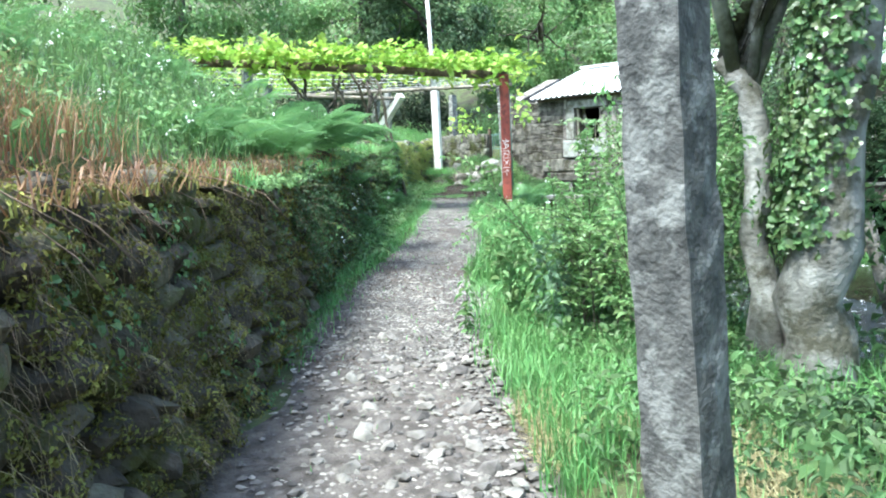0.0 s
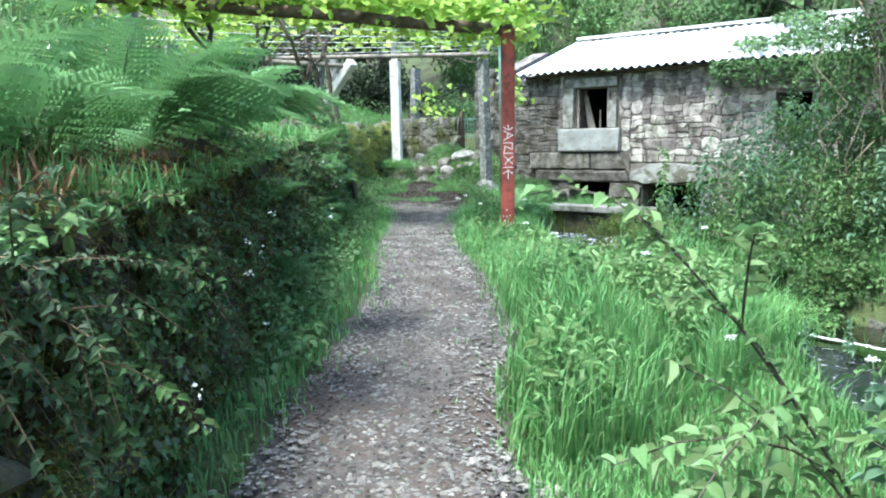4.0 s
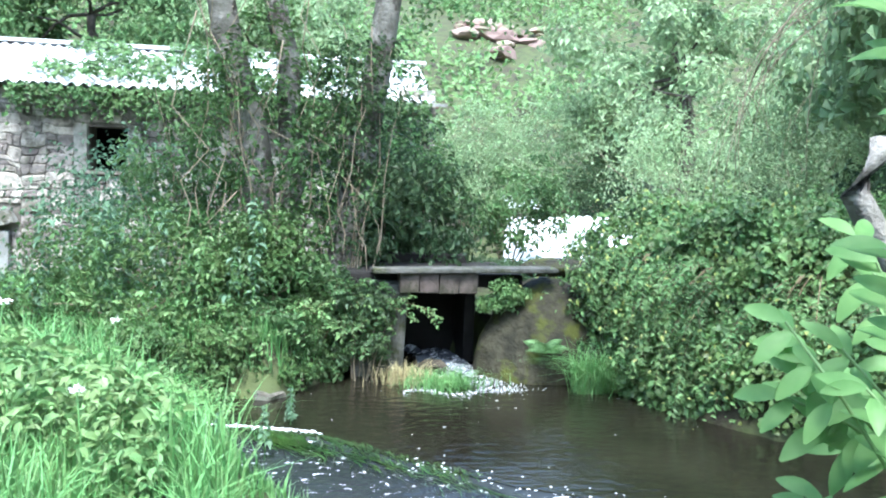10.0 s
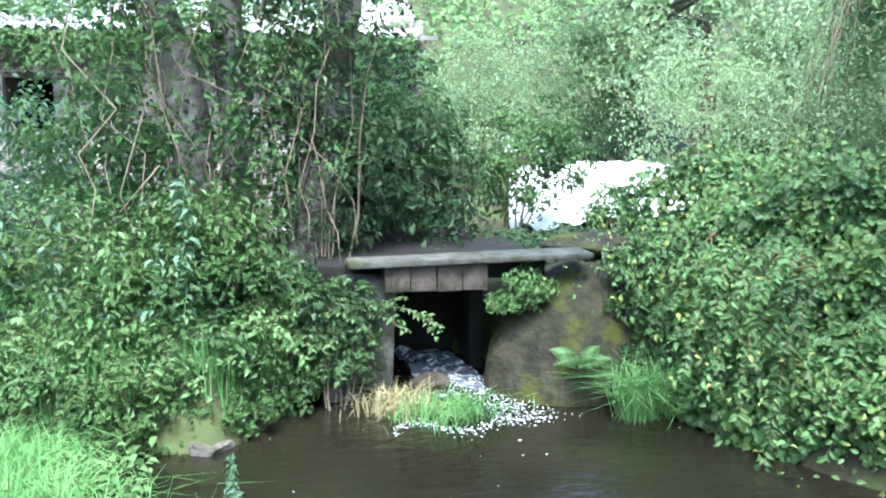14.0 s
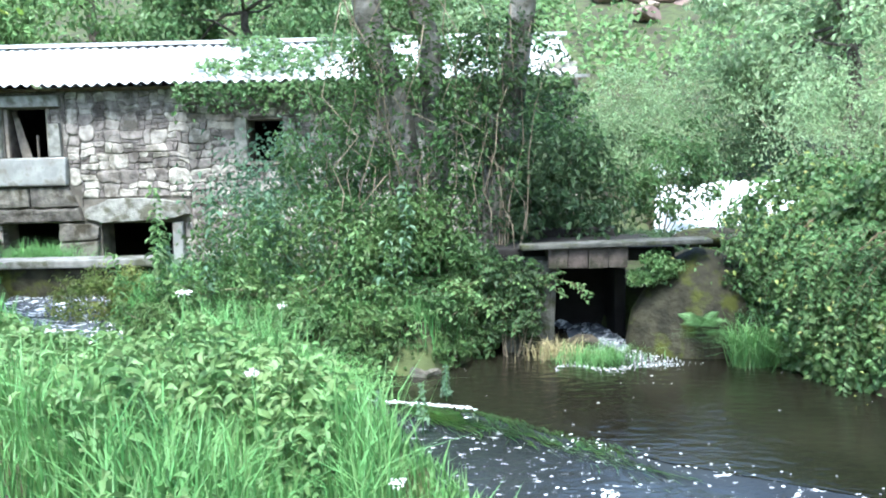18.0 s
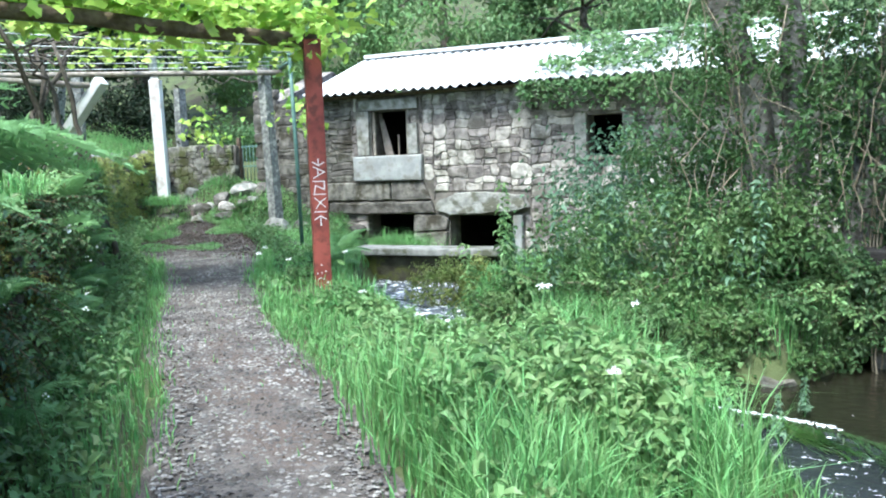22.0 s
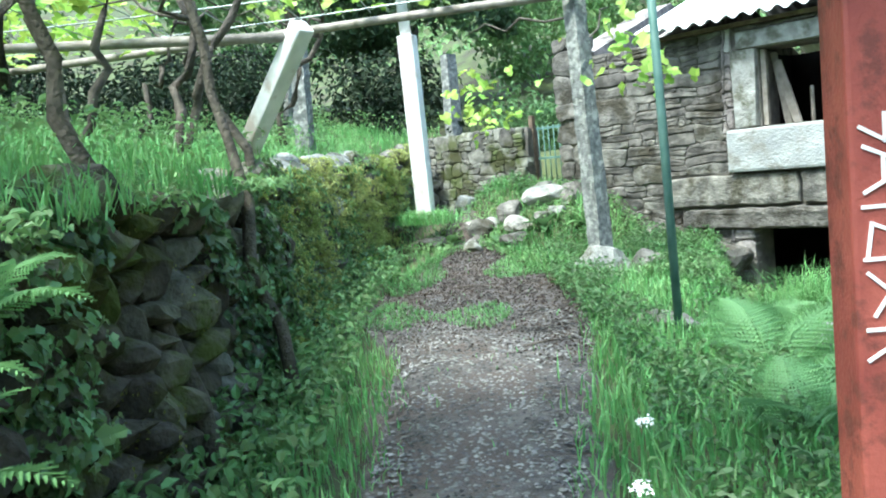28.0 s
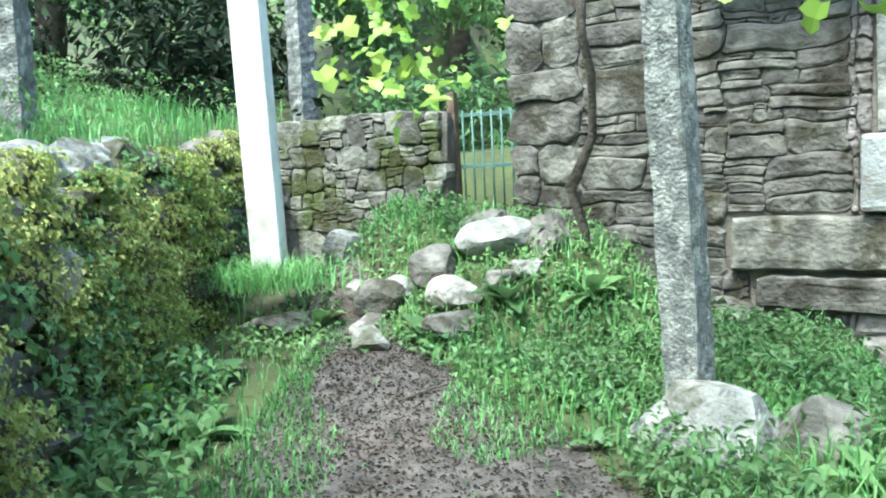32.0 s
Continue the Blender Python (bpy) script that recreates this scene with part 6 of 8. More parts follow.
# creeper round the alder and the eaves, leaf dapple over the roof
for k, (c, r, cn, mt, sz) in enumerate([((7.1, -4.95, 1.5), (1.0, 0.4, 1.6), 90, m_bramble, 0.06), ((7.9, -4.8, 1.7), (0.7, 0.4, 1.3), 60, m_leaf_dark, 0.06), ((6.2, -4.3, 1.3), (0.8, 0.6, 1.0), 60, m_leaf_mid, 0.06), ((8.6, -1.0, 1.6), (0.9, 0.5, 0.9), 50, m_leaf_dark, 0.07)]):
    shrub("climber", "tangled leafy climber hanging in the alder", "climber", c, r, cn, 50, sz, mt, 700 + 5 * k, base=(c[0], c[1] + 0.1, gz(c[0], c[1])), low=-1, shell=0.2, stems=12, stem_r=0.014)
g = np.random.default_rng(77)
for k in range(16):
    x = g.uniform(6.6, 8.3)
    a = (x + g.normal(0, 0.3), -4.95 + g.normal(0, 0.12), g.uniform(2.2, 4.0))
    b = (x + g.normal(0, 0.35), -5.15 + g.normal(0, 0.15), g.uniform(-0.1, 0.6))
    thing("hanging_liana", tubes("hanging_liana", [(curve_pts(a, b, -0.05, 8, 0.11, k), np.linspace(0.007, 0.004, 8))], m_twig, 5), "bare pale liana hanging from the alder", "liana", group="lianas")
# Leaves laid on the roof stand in for leaf shadow and overlapping alder.
n = 2600
x = 9.4 - 6.2 * g.random(n) ** 0.7
t = g.random(n)
dens = (np.sin(x * 3.1) * np.cos(t * 5 + x) > -0.35)
x, t = x[dens], t[dens]
P = np.stack([x, -0.25 + 2.4 * t, EAVE + 0.16 + 2.4 * t * slope + g.uniform(0.0, 0.12, len(x))], 1)
thing("roof_creeper", leaf_mesh("roof_creeper", P, g.normal(0, 0.3, P.shape) + [0, -0.3, 1], 0.11, m_leaf_mid, aspect=0.75, seed=4, kind="oval"), "green leaves standing in for leaf shadow and alder foliage on the white roof", "creeper", kind="stuff")
n = 2200
x = g.uniform(3.0, 9.3, n)
P = np.stack([x, -0.32 + g.normal(0, 0.06, n), EAVE + 0.05 - np.abs(g.normal(0, 0.22, n))], 1)
thing("eaves_creeper", leaf_mesh("eaves_creeper", P, g.normal(0, 0.4, P.shape) + [0, -1, 0.4], 0.07, m_leaf_mid, aspect=0.75, seed=5), "green creeper hanging from the eaves", "creeper", kind="stuff")

# elder at the viewing place
el_ob = empty("elder_shrub", 8.75, -12.0, gz(8.75, -12.0), "young elder with large pale green toothed leaves", "shrub")
EI = Matrix.Translation((8.75, -12.0, gz(8.75, -12.0))).inverted()
r7 = random.Random(3)
for k in range(18):
    a = np.array((9.15 + r7.uniform(-0.1, 0.1), -11.9 + r7.uniform(-0.15, 0.15), 0.0 + r7.uniform(-0.2, 0.2)))
    if k < 11:
        q = r7.uniform(1.8, 2.4)
        b = np.array((7.52 + (0.56 + r7.uniform(-0.03, 0.07)) * q, -13.2 + 0.81 * q, 1.18 + r7.uniform(-0.37, -0.14) * q))
    elif k > 15:
        q = r7.uniform(1.35, 1.6)
        b = np.array((7.52 + (0.63 + r7.uniform(-0.03, 0.05)) * q, -13.2 + 0.8 * q, 1.18 + r7.uniform(0.22, 0.28) * q))
    else:
        q = r7.uniform(1.7, 2.2)
        b = np.array((7.52 + (0.6 + r7.uniform(-0.02, 0.06)) * q, -13.2 + 0.78 * q, 1.18 + r7.uniform(-0.22, -0.04) * q))
    p = curve_pts(a, b, 0.08, 6)
    st = part("twig", tubes("twig", [(p, np.linspace(0.008, 0.003, 6))], m_leaf_light, 5), el_ob, m=EI)
    d = (b - a) / np.linalg.norm(b - a)
    side = np.cross(d, (0, 0, 1))
    side /= np.linalg.norm(side)
    P, D = [], []
    for j in range(3):
        for sd in (-1, 1):
            P.append(b - d * 0.085 * (j + 0.3)), D.append(d * 0.6 + side * sd * 0.8)
    P.append(b), D.append(d)
    V, T = [], []
    for q, dr in zip(P, D):
        nn = np.array((-0.35 + r7.gauss(0, 0.2), -0.6 + r7.gauss(0, 0.2), 0.7))
        nn /= np.linalg.norm(nn)
        dr = np.array((dr[0], dr[1], dr[2] * 0.5 - 0.15))
        dr = dr - nn * (dr @ nn)
        dr = dr / np.linalg.norm(dr)
        w = np.cross(nn, dr)
        L = r7.uniform(0.085, 0.125)
        o = len(V)
        us = np.linspace(0, 1, 7)
        for u_ in us:
            wd = 0.21 * L * math.sin(math.pi * min(1, u_ * 0.92 + 0.05)) ** 0.8
            c_ = q + dr * L * u_ + nn * L * (-0.25 * u_ * u_)
            V += [c_ - w * wd + nn * wd * 0.35, c_, c_ + w * wd + nn * wd * 0.35]
        for j in range(6):
            e = o + j * 3
            T += [(e, e + 1, e + 4, e + 3), (e + 1, e + 2, e + 5, e + 4)]
    part("leaf", mesh_of("leaf", V, [np.array(T)], m_elder, True), el_ob, "pale green compound leaf", EI)
# broken limb and hanging branch over the pool
lb = empty("broken_limb", 10.1, -10.4, -0.6, "pale bent limb with a sawn end", "branch")
part("limb", tubes("limb", [([(0.4, 0, -0.2), (0.1, 0, 0.9), (-0.28, 0, 1.45), (-0.5, 0.02, 1.8), (-0.42, 0, 1.98), (-0.15, 0, 2.0), (0.2, 0, 2.4)], [0.07, 0.065, 0.06, 0.055, 0.055, 0.05, 0.04])], m_bark, 9, 0.05), lb)
hb = empty("hanging_branch", 13.2, -5.6, 3.9, "bare pale branch drooping over the ivy bank", "branch")
r8 = random.Random(4)
for k in range(9):
    a = (12.6 + r8.uniform(0, 1.2), -5.6 + r8.uniform(-0.3, 0.3), 3.3 + r8.uniform(0, 0.6))
    c = (11.3 + r8.uniform(0, 1.1), -5.6 + r8.uniform(-0.2, 0.2), 0.95 + r8.uniform(0, 0.9))
    b = (c[0] + r8.uniform(-0.25, 0.35), -5.6, a[2] - r8.uniform(0.0, 0.5))
    lines = [(bezier(a, b, c, 12), np.linspace(0.014 if k < 3 else 0.007, 0.003, 12))]
    for j in (4, 6, 8):
        p = lines[0][0][j]
        lines.append((bezier(p, p + [r8.uniform(-0.2, 0.3), 0, -0.1], p + [r8.uniform(-0.3, 0.4), r8.uniform(-0.2, 0.2), -0.5], 6), np.linspace(0.005, 0.002, 6)))
    part("twig", tubes("twig", lines, m_twig, 5), hb, m=Matrix.Translation((-13.2, 5.6, -3.9)))

# brambles hanging over the wall towards the path
g = np.random.default_rng(5)
for k, s in enumerate(np.arange(9.6, 16.6, 0.62)):
    x, y, b_, tp, an = wall_at(s)
    out, way_ = np.array((math.sin(an), -math.cos(an), 0)), np.array((math.cos(an), math.sin(an), 0))
    hi = step(16.8, 13.5, s)
    base = np.array((x, y, b_)) - out * 0.15 + [0, 0, (tp - b_) * (0.55 + 0.4 * g.random())]
    tips = [base + out * g.uniform(0.22, 0.5) + way_ * g.normal(0, 0.3) + [0, 0, g.uniform(-0.75, 0.35) * hi - 0.1] for _ in range(9)]
    spray("bramble", "dark flowering bramble hanging down the terrace wall", "bush", base, tips, (m_leaf_dark, m_bramble, m_leaf_mid)[k % 3], 0.034, 800 + k, 0.026, 0.3, 4, 0.4, 0.006, m_strand, 0.6)
# pale shrubs crowding the path on the stream side
for base, cnt, r, zr, sz in (((9.2, -13.15, -0.5), 9, 0.24, (0.1, 0.9), 0.045), ((8.75, -12.65, -0.5), 14, 0.36, (0.1, 1.0), 0.042), ((9.75, -12.75, -0.5), 22, 0.62, (0.3, 2.3), 0.042), ((10.2, -13.8, -0.5), 8, 0.5, (0.2, 1.0), 0.05)):
    tips = [np.array(base) + [g.normal(0, r * 0.7), g.normal(0, r * 0.6), 0.5 + g.uniform(*zr)] for _ in range(cnt)]
    spray("shrub", "loose pale green shrub leaning over the path", "bush", base, tips, m_willow if base[1] > -12.8 and base[0] > 9.5 else m_leaf_light, sz, int(base[0] * 100), 0.03, 0.2, 8, 0.36, 0.007, m_bark_dark, 0.55)
# shoots arching out over the pool and hanging down the ivy bank
for k in range(13):
    x = 5.0 + 2.9 * k / 12
    base = (x, -5.55 + 0.55 * step(6.9, 7.7, x), -0.35)
    tips = [np.array(base) + [g.normal(0.05, 0.28), -g.uniform(0.2, 0.62), g.uniform(-0.3, 0.45)] for _ in range(8)]
    spray("bramble", "bright bramble shoots arching over the edge of the pool", "bush", base, tips, (m_leaf_light, m_leaf_mid, m_leaf_light)[k % 3], 0.05, 860 + k, 0.034, 0.3, 4, 0.4, 0.006, m_strand, 0.62)
for k in range(15):
    y = -5.5 - 4.2 * k / 14
    x = np.interp(y, [-11, -9.5, -8.5, -7.6, -6.6, -5.2, -3], [14.0, 12.7, 11.9, 11.25, 10.5, 10.2, 10.1]) + 0.45
    base = np.array((x, y, g.uniform(0.3, 0.66)))
    tips = [base + [-g.uniform(0.25, 0.6), g.normal(-0.1, 0.3), -g.uniform(0.1, 1.1)] for _ in range(8)]
    spray("bramble", "bramble trailing over the ivy of the bank", "bush", base, tips, (m_leaf_light, m_leaf_mid, m_leaf_light)[k % 3], 0.05, 900 + k, 0.036, 0.25, 4, 0.35, 0.006, m_strand, 0.62)

# ---- grass and low herbs ----
g = np.random.default_rng(61)


def scatter(n, x0, x1, y0, y1, keep):
    x, y = g.uniform(x0, x1, n), g.uniform(y0, y1, n)
    k = keep(x, y)
    x, y = x[k], y[k]
    return np.stack([x, y, height(x, y)], 1)


def grass(name, label, P, h, w, mat, seed, bend=0.4):
    V, Q, T = blade_arrays(P, h, w, seed, bend)
    return thing(name, mesh_of(name, V, [Q, T], mat), label, "grass", kind="stuff")


def wall_side(x, y):
    d, s, _ = along(WALL_C, x, y)
    return d * s


def path_dist(x, y):
    return along(PATH_C, x, y)[0]


def dry(x, y):
    stand = np.minimum(np.hypot(x - 7.5, y + 13.3), along(np.array([(7.5, -13.3, 0), (7.8, -11.2, 0)]), x, y)[0] + 0.3)
    return (height(x, y) > -0.9) & (stand > 1.0)


P = scatter(90000, 2.2, 10.5, -15.5, -7.0, lambda x, y: (path_edge(x, y) > g.normal(0.0, 0.07, len(x))) & (wall_side(x, y) < -0.5) & dry(x, y) & (along(PATH_C, x, y)[1] < 0) & (along(STREAM_C, x, y)[0] > np.where(x < 4.7, 0.85, 0.4)) & ((x < 6.9 + g.normal(0, 0.2, len(x))) | (y < -12)))
near_ = (P[:, 0] < 5.7) & (P[:, 1] > -9.4)
grass("stream_grass", "short lush grass beside the mill stream", P[:40000][near_[:40000]], 0.12, 0.009, m_grass, 21, 0.8)
P = P[:40000][~near_[:40000]][:24000]
grass("bank_grass", "lush long grass on the stream bank", P, 0.24, 0.011, m_grass, 1)
P = scatter(36000, 8.0, 14, -20, -12.5, lambda x, y: (path_edge(x, y) > g.normal(0.0, 0.07, len(x))) & (wall_side(x, y) < -0.6) & (along(PATH_C, x, y)[1] < 0) & (g.random(len(x)) < 0.28 + 0.72 * step(-15.4, -14.0, y)))
grass("verge_grass", "tall grass on the right-hand verge of the path", P, 0.24, 0.008, m_grass, 2, 0.6)
P = scatter(60000, 8.6, 12.6, -17.8, -14.2, lambda x, y: (path_edge(x, y) > -0.05) & (path_dist(x, y) < 1.9) & (along(PATH_C, x, y)[1] < 0))
grass("dry_grass", "straw-coloured dry grass at the edge of the stony path", P[wave(P[:, 0], P[:, 1], 2.2, 0.3) > -0.1][:15000], 0.13, 0.007, m_straw, 3, 1.0)
P = scatter(330000, -5, 14, -21, -0.5, lambda x, y: (path_edge(x, y) > g.normal(-0.02, 0.08, len(x))) & (wall_side(x, y) < -0.05) & (along(PATH_C, x, y)[1] > 0) & (g.random(len(x)) < step(-15.2, -13.6, y)) & (g.random(len(x)) < 1 - 0.75 * step(-5.6, -4.6, y)))
grass("strip_grass", "soft short grass between the path and the wall", P[:85000], 0.11, 0.01, m_tallgrass, 4)
P = scatter(170000, -10, 12, -22, 0.5, lambda x, y: (wall_side(x, y) > 0.3) & (wall_side(x, y) < 6))
grass("terrace_grass", "tall bright grass on the terrace", P[P[:, 1] > -11], 0.22, 0.012, m_tallgrass, 5, 0.6)
grass("rough_grass", "rough darker grass on the terrace above the mossy wall", P[P[:, 1] <= -11], 0.26, 0.009, m_roughgrass, 15, 0.8)
P = scatter(46000, -3.5, 4.5, -7.5, -0.1, lambda x, y: (path_edge(x, y) > g.normal(0, 0.08, len(x))) & (along(PATH_C, x, y)[1] < 0) & (along(STREAM_C, x, y)[0] > 0.45) & ((height(x, y) > -0.15) | ((x > -0.6) & (x < 3.4) & (y > -3.7) & (g.random(len(x)) < 0.22))))
P = P[((P[:, 0] > -0.4) | (g.random(len(P)) < 0.45)) & ((np.hypot(P[:, 0] - 3.1, P[:, 1] + 6.7) > 0.75) | (g.random(len(P)) < 0.2))]
grass("mill_grass", "grass and weeds in front of the mill", P, 0.19, 0.011, m_tallgrass, 6)
P = scatter(24000, 3.5, 8.2, -7.2, -2.5, lambda x, y: height(x, y) > -0.62)
grass("island_grass", "rank grass on the stream island", P, 0.26, 0.012, m_grass, 7)
P = scatter(5000, -4, 9.5, -16, -1.5, lambda x, y: path_dist(x, y) < 0.7 * g.random(len(x)) ** 0.3)
grass("path_weeds", "thin tufts of grass on the path", P[:1500] + [0, 0, 0.02], 0.07, 0.008, m_grass, 8)

P = scatter(30000, -3.4, 0.6, -4.6, -1.0, lambda x, y: (path_edge(x, y) < 0) & (wave(x, y, 2.3, 0.7) + 0.8 * step(-3.0, -1.8, y) > 0.45))[:4200] + [0, 0, 0.02]
grass("path_end_grass", "short grass and weeds spreading over the end of the path", P, 0.07, 0.009, m_grass, 13)
P = scatter(30000, 6.3, 9.2, -14.6, -8.4, lambda x, y: (path_edge(x, y) > g.normal(0, 0.06, len(x))) & (height(x, y) > -0.95) & (along(PATH_C, x, y)[1] < 0))
grass("trodden_grass", "short trodden grass at the viewing place", P, 0.11, 0.01, m_grass, 9)

P = scatter(60000, 5.5, 9.5, -10.6, -7.0, lambda x, y: (height(x, y) > -0.95) & (height(x, y) < -0.5) & (path_edge(x, y) > 0.1))[:15000]
grass("waterside_sedge", "short sedge along the edge of the water", P, 0.24, 0.009, m_grass, 10)
P = scatter(60000, 4.4, 7.2, -13, -7.0, lambda x, y: (path_edge(x, y) > 0.15) & (along(PATH_C, x, y)[1] < 0) & dry(x, y) & (along(STREAM_C, x, y)[0] > 0.5) & (wave(x, y, 1.9, 2.0) > 0) & ((x > 5.7) | (y < -9.4)))[:2600]
grass("tall_grass", "tall pale grass standing out of the herbs", P, 0.5, 0.01, m_grass, 11, 0.5)
# broad-leaved herbs
HERB = [("bank_herbs", "nettles and broad-leaved weeds on the stream bank", 20000, (2.4, 8.4, -13.5, -6.6), lambda x, y: (path_dist(x, y) > 0.7) & (along(PATH_C, x, y)[1] < 0) & dry(x, y) & (along(STREAM_C, x, y)[0] > np.where(x < 4.7, 0.95, 0.35)) & (x < 6.9), 0.062, m_leaf_light, 0.4),
        ("verge_herbs", "leafy weeds along the right verge", 7000, (8.5, 14, -20, -12.5), lambda x, y: (path_dist(x, y) > 0.9) & (along(PATH_C, x, y)[1] < 0), 0.06, m_leaf_mid, 0.3),
        ("mill_herbs", "dock and nettles in front of the mill", 24000, (-3.4, 4.4, -6.5, -0.1), lambda x, y: (path_dist(x, y) > 0.75) & (along(PATH_C, x, y)[1] < 0) & (along(STREAM_C, x, y)[0] > 0.9) & (height(x, y) > -0.15), 0.045, m_leaf_mid, 0.2),
        ("wall_foot_herbs", "nettles at the foot of the terrace wall", 9000, (-5, 10, -17, 0), lambda x, y: (wall_side(x, y) < -0.02) & (wall_side(x, y) > -0.45) & (path_dist(x, y) > 0.5), 0.075, m_leaf_mid, 0.22),
        ("terrace_herbs", "mixed green weeds on the terrace edge", 30000, (-9, 12, -21, 0.5), lambda x, y: (wall_side(x, y) > 0.25) & (wall_side(x, y) < 4), 0.05, m_leaf_light, 0.4)]
for nm, lab, n, (x0, x1, y0, y1), keep, sz, mt, hh in HERB:
    P = scatter(n * 4, x0, x1, y0, y1, keep)
    P = P[np.hypot(P[:, 0] - 3.1, P[:, 1] + 6.7) > 0.5]
    P = P[wave(P[:, 0], P[:, 1], 2.6, len(nm)) > g.normal(0.0, 0.35, len(P))][:n]
    P = P + np.stack([0 * P[:, 0], 0 * P[:, 0], hh * np.where((nm == "bank_herbs") & (P[:, 0] < 5.7) & (P[:, 1] > -9.4), 0.45, 1.0) * g.random(len(P)) ** 0.7], 1)
    thing(nm, leaf_mesh(nm, P, g.normal(0, 0.5, P.shape) + [0, 0, 0.9], sz, mt, aspect=0.55, seed=len(nm), kind="oval"), lab, "weeds", kind="stuff")

P = scatter(40000, 6, 13, -21, -12, lambda x, y: (wall_side(x, y) > 0.05) & (wall_side(x, y) < 1.6) & (x > 8.3))[:9000]
grass("bank_dry_grass", "brown dead grass and stems above the stony wall", P, 0.34, 0.006, m_deadstem, 12, 0.9)
for nm, lab, mt, cnt, h_ in (("wall_top_grass", "brown dead grass hanging over the top of the wall", m_deadstem, 1300, 0.2), ("wall_top_moss", "olive moss and grass on the top of the wall", m_moss, 2600, 0.08)):
    s = g.uniform(0.5, 12, cnt)
    q = np.array([wall_at(v) for v in s])
    o_ = g.uniform(-0.03, 0.35, cnt)
    P = np.stack([q[:, 0] - np.sin(q[:, 4]) * o_, q[:, 1] + np.cos(q[:, 4]) * o_, q[:, 3] + 0.02 + 0.1 * o_], 1)
    grass(nm, lab, P, h_, 0.009, mt, 40 + cnt % 7, 1.1)
# bare rock and earth on the far hillside
m_outcrop = material("hill_rock", (0.19, 0.125, 0.105), (0.34, 0.25, 0.21), scale=0.9, bump=1.0, bscale=4, c3=(0.1, 0.15, 0.06), s3=0.6, obrand=0.25)
r3 = random.Random(12)
for k in range(15):
    x, y = r3.gauss(18, 1.5), r3.gauss(33, 2.6)
    q = r3.uniform(0.7, 2.4)
    thing("rock_outcrop", rock_mesh("rock_outcrop", m_outcrop, 160 + k, 2, 0.3), "reddish bare rock on the far hillside", "rock", "hillside rocks", m=pose(x, y, gz(x, y) + 0.1 * q, 0, 0, r3.uniform(0, 360)) @ Matrix.Diagonal((q * 1.6, q, q * 0.5, 1)))
# scrub on the far hillside
P = scatter(9000, -40, 70, 13, 90, lambda x, y: g.random(len(x)) < 0.8)
idx = np.repeat(np.arange(len(P)), 20)
Q = P[idx] + g.normal(0, 1, (len(idx), 3)) * [0.6, 0.6, 0.4] + [0, 0, 0.4]
Q = Q[np.repeat((wave(P[:, 0], P[:, 1], 0.17, 0.6) > -0.35) & (np.hypot(P[:, 0] - 18, P[:, 1] - 33) > 4 + 2 * np.sin(P[:, 0])), 20)]
thing("hill_scrub", leaf_mesh("hill_scrub", Q, g.normal(0, 0.5, Q.shape) + [0, -0.5, 0.8], 0.3, m_leaf_light, aspect=0.7, seed=2), "pale green scrub on the far hillside", "scrub", kind="stuff")

for nm, lab, cx, cy, cz, r, n, h, mt in (("grass_tuft", "bright grass tuft on a rock in the pool", 8.75, -5.75, -0.74, 0.2, 520, 0.2, m_grass), ("reed_tuft", "yellowed reeds leaning over the pool", 8.4, -5.6, -0.74, 0.13, 300, 0.24, m_straw), ("reed_tuft", "long green sedge beside the mossy boulder", 10.12, -6.0, -0.72, 0.09, 420, 0.5, m_grass), ("sedge_tuft", "tall bright sedge at the end of the weir", 6.15, -7.15, -0.75, 0.3, 1500, 0.42, m_tallgrass), ("sedge_tuft", "tall bright sedge at the end of the weir", 5.95, -6.5, -0.72, 0.25, 900, 0.4, m_tallgrass), ("grass_tuft", "grass round the foot of the white post", -3.6, -1.5, 0.6, 0.2, 700, 0.22, m_tallgrass), ("grass_tuft", "grass mound between the water gates", 1.2, -1.4, -0.3, 0.3, 1200, 0.45, m_grass)):
    P = np.stack([cx + g.normal(0, r, n), cy + g.normal(0, r * 0.7, n), np.full(n, cz)], 1)
    V, Q, T = blade_arrays(P, h, 0.008, int(cx * 10 + 100), 1.0)
    thing(nm, mesh_of(nm, V, [Q, T], mt), lab, "grass tuft", kind="stuff")

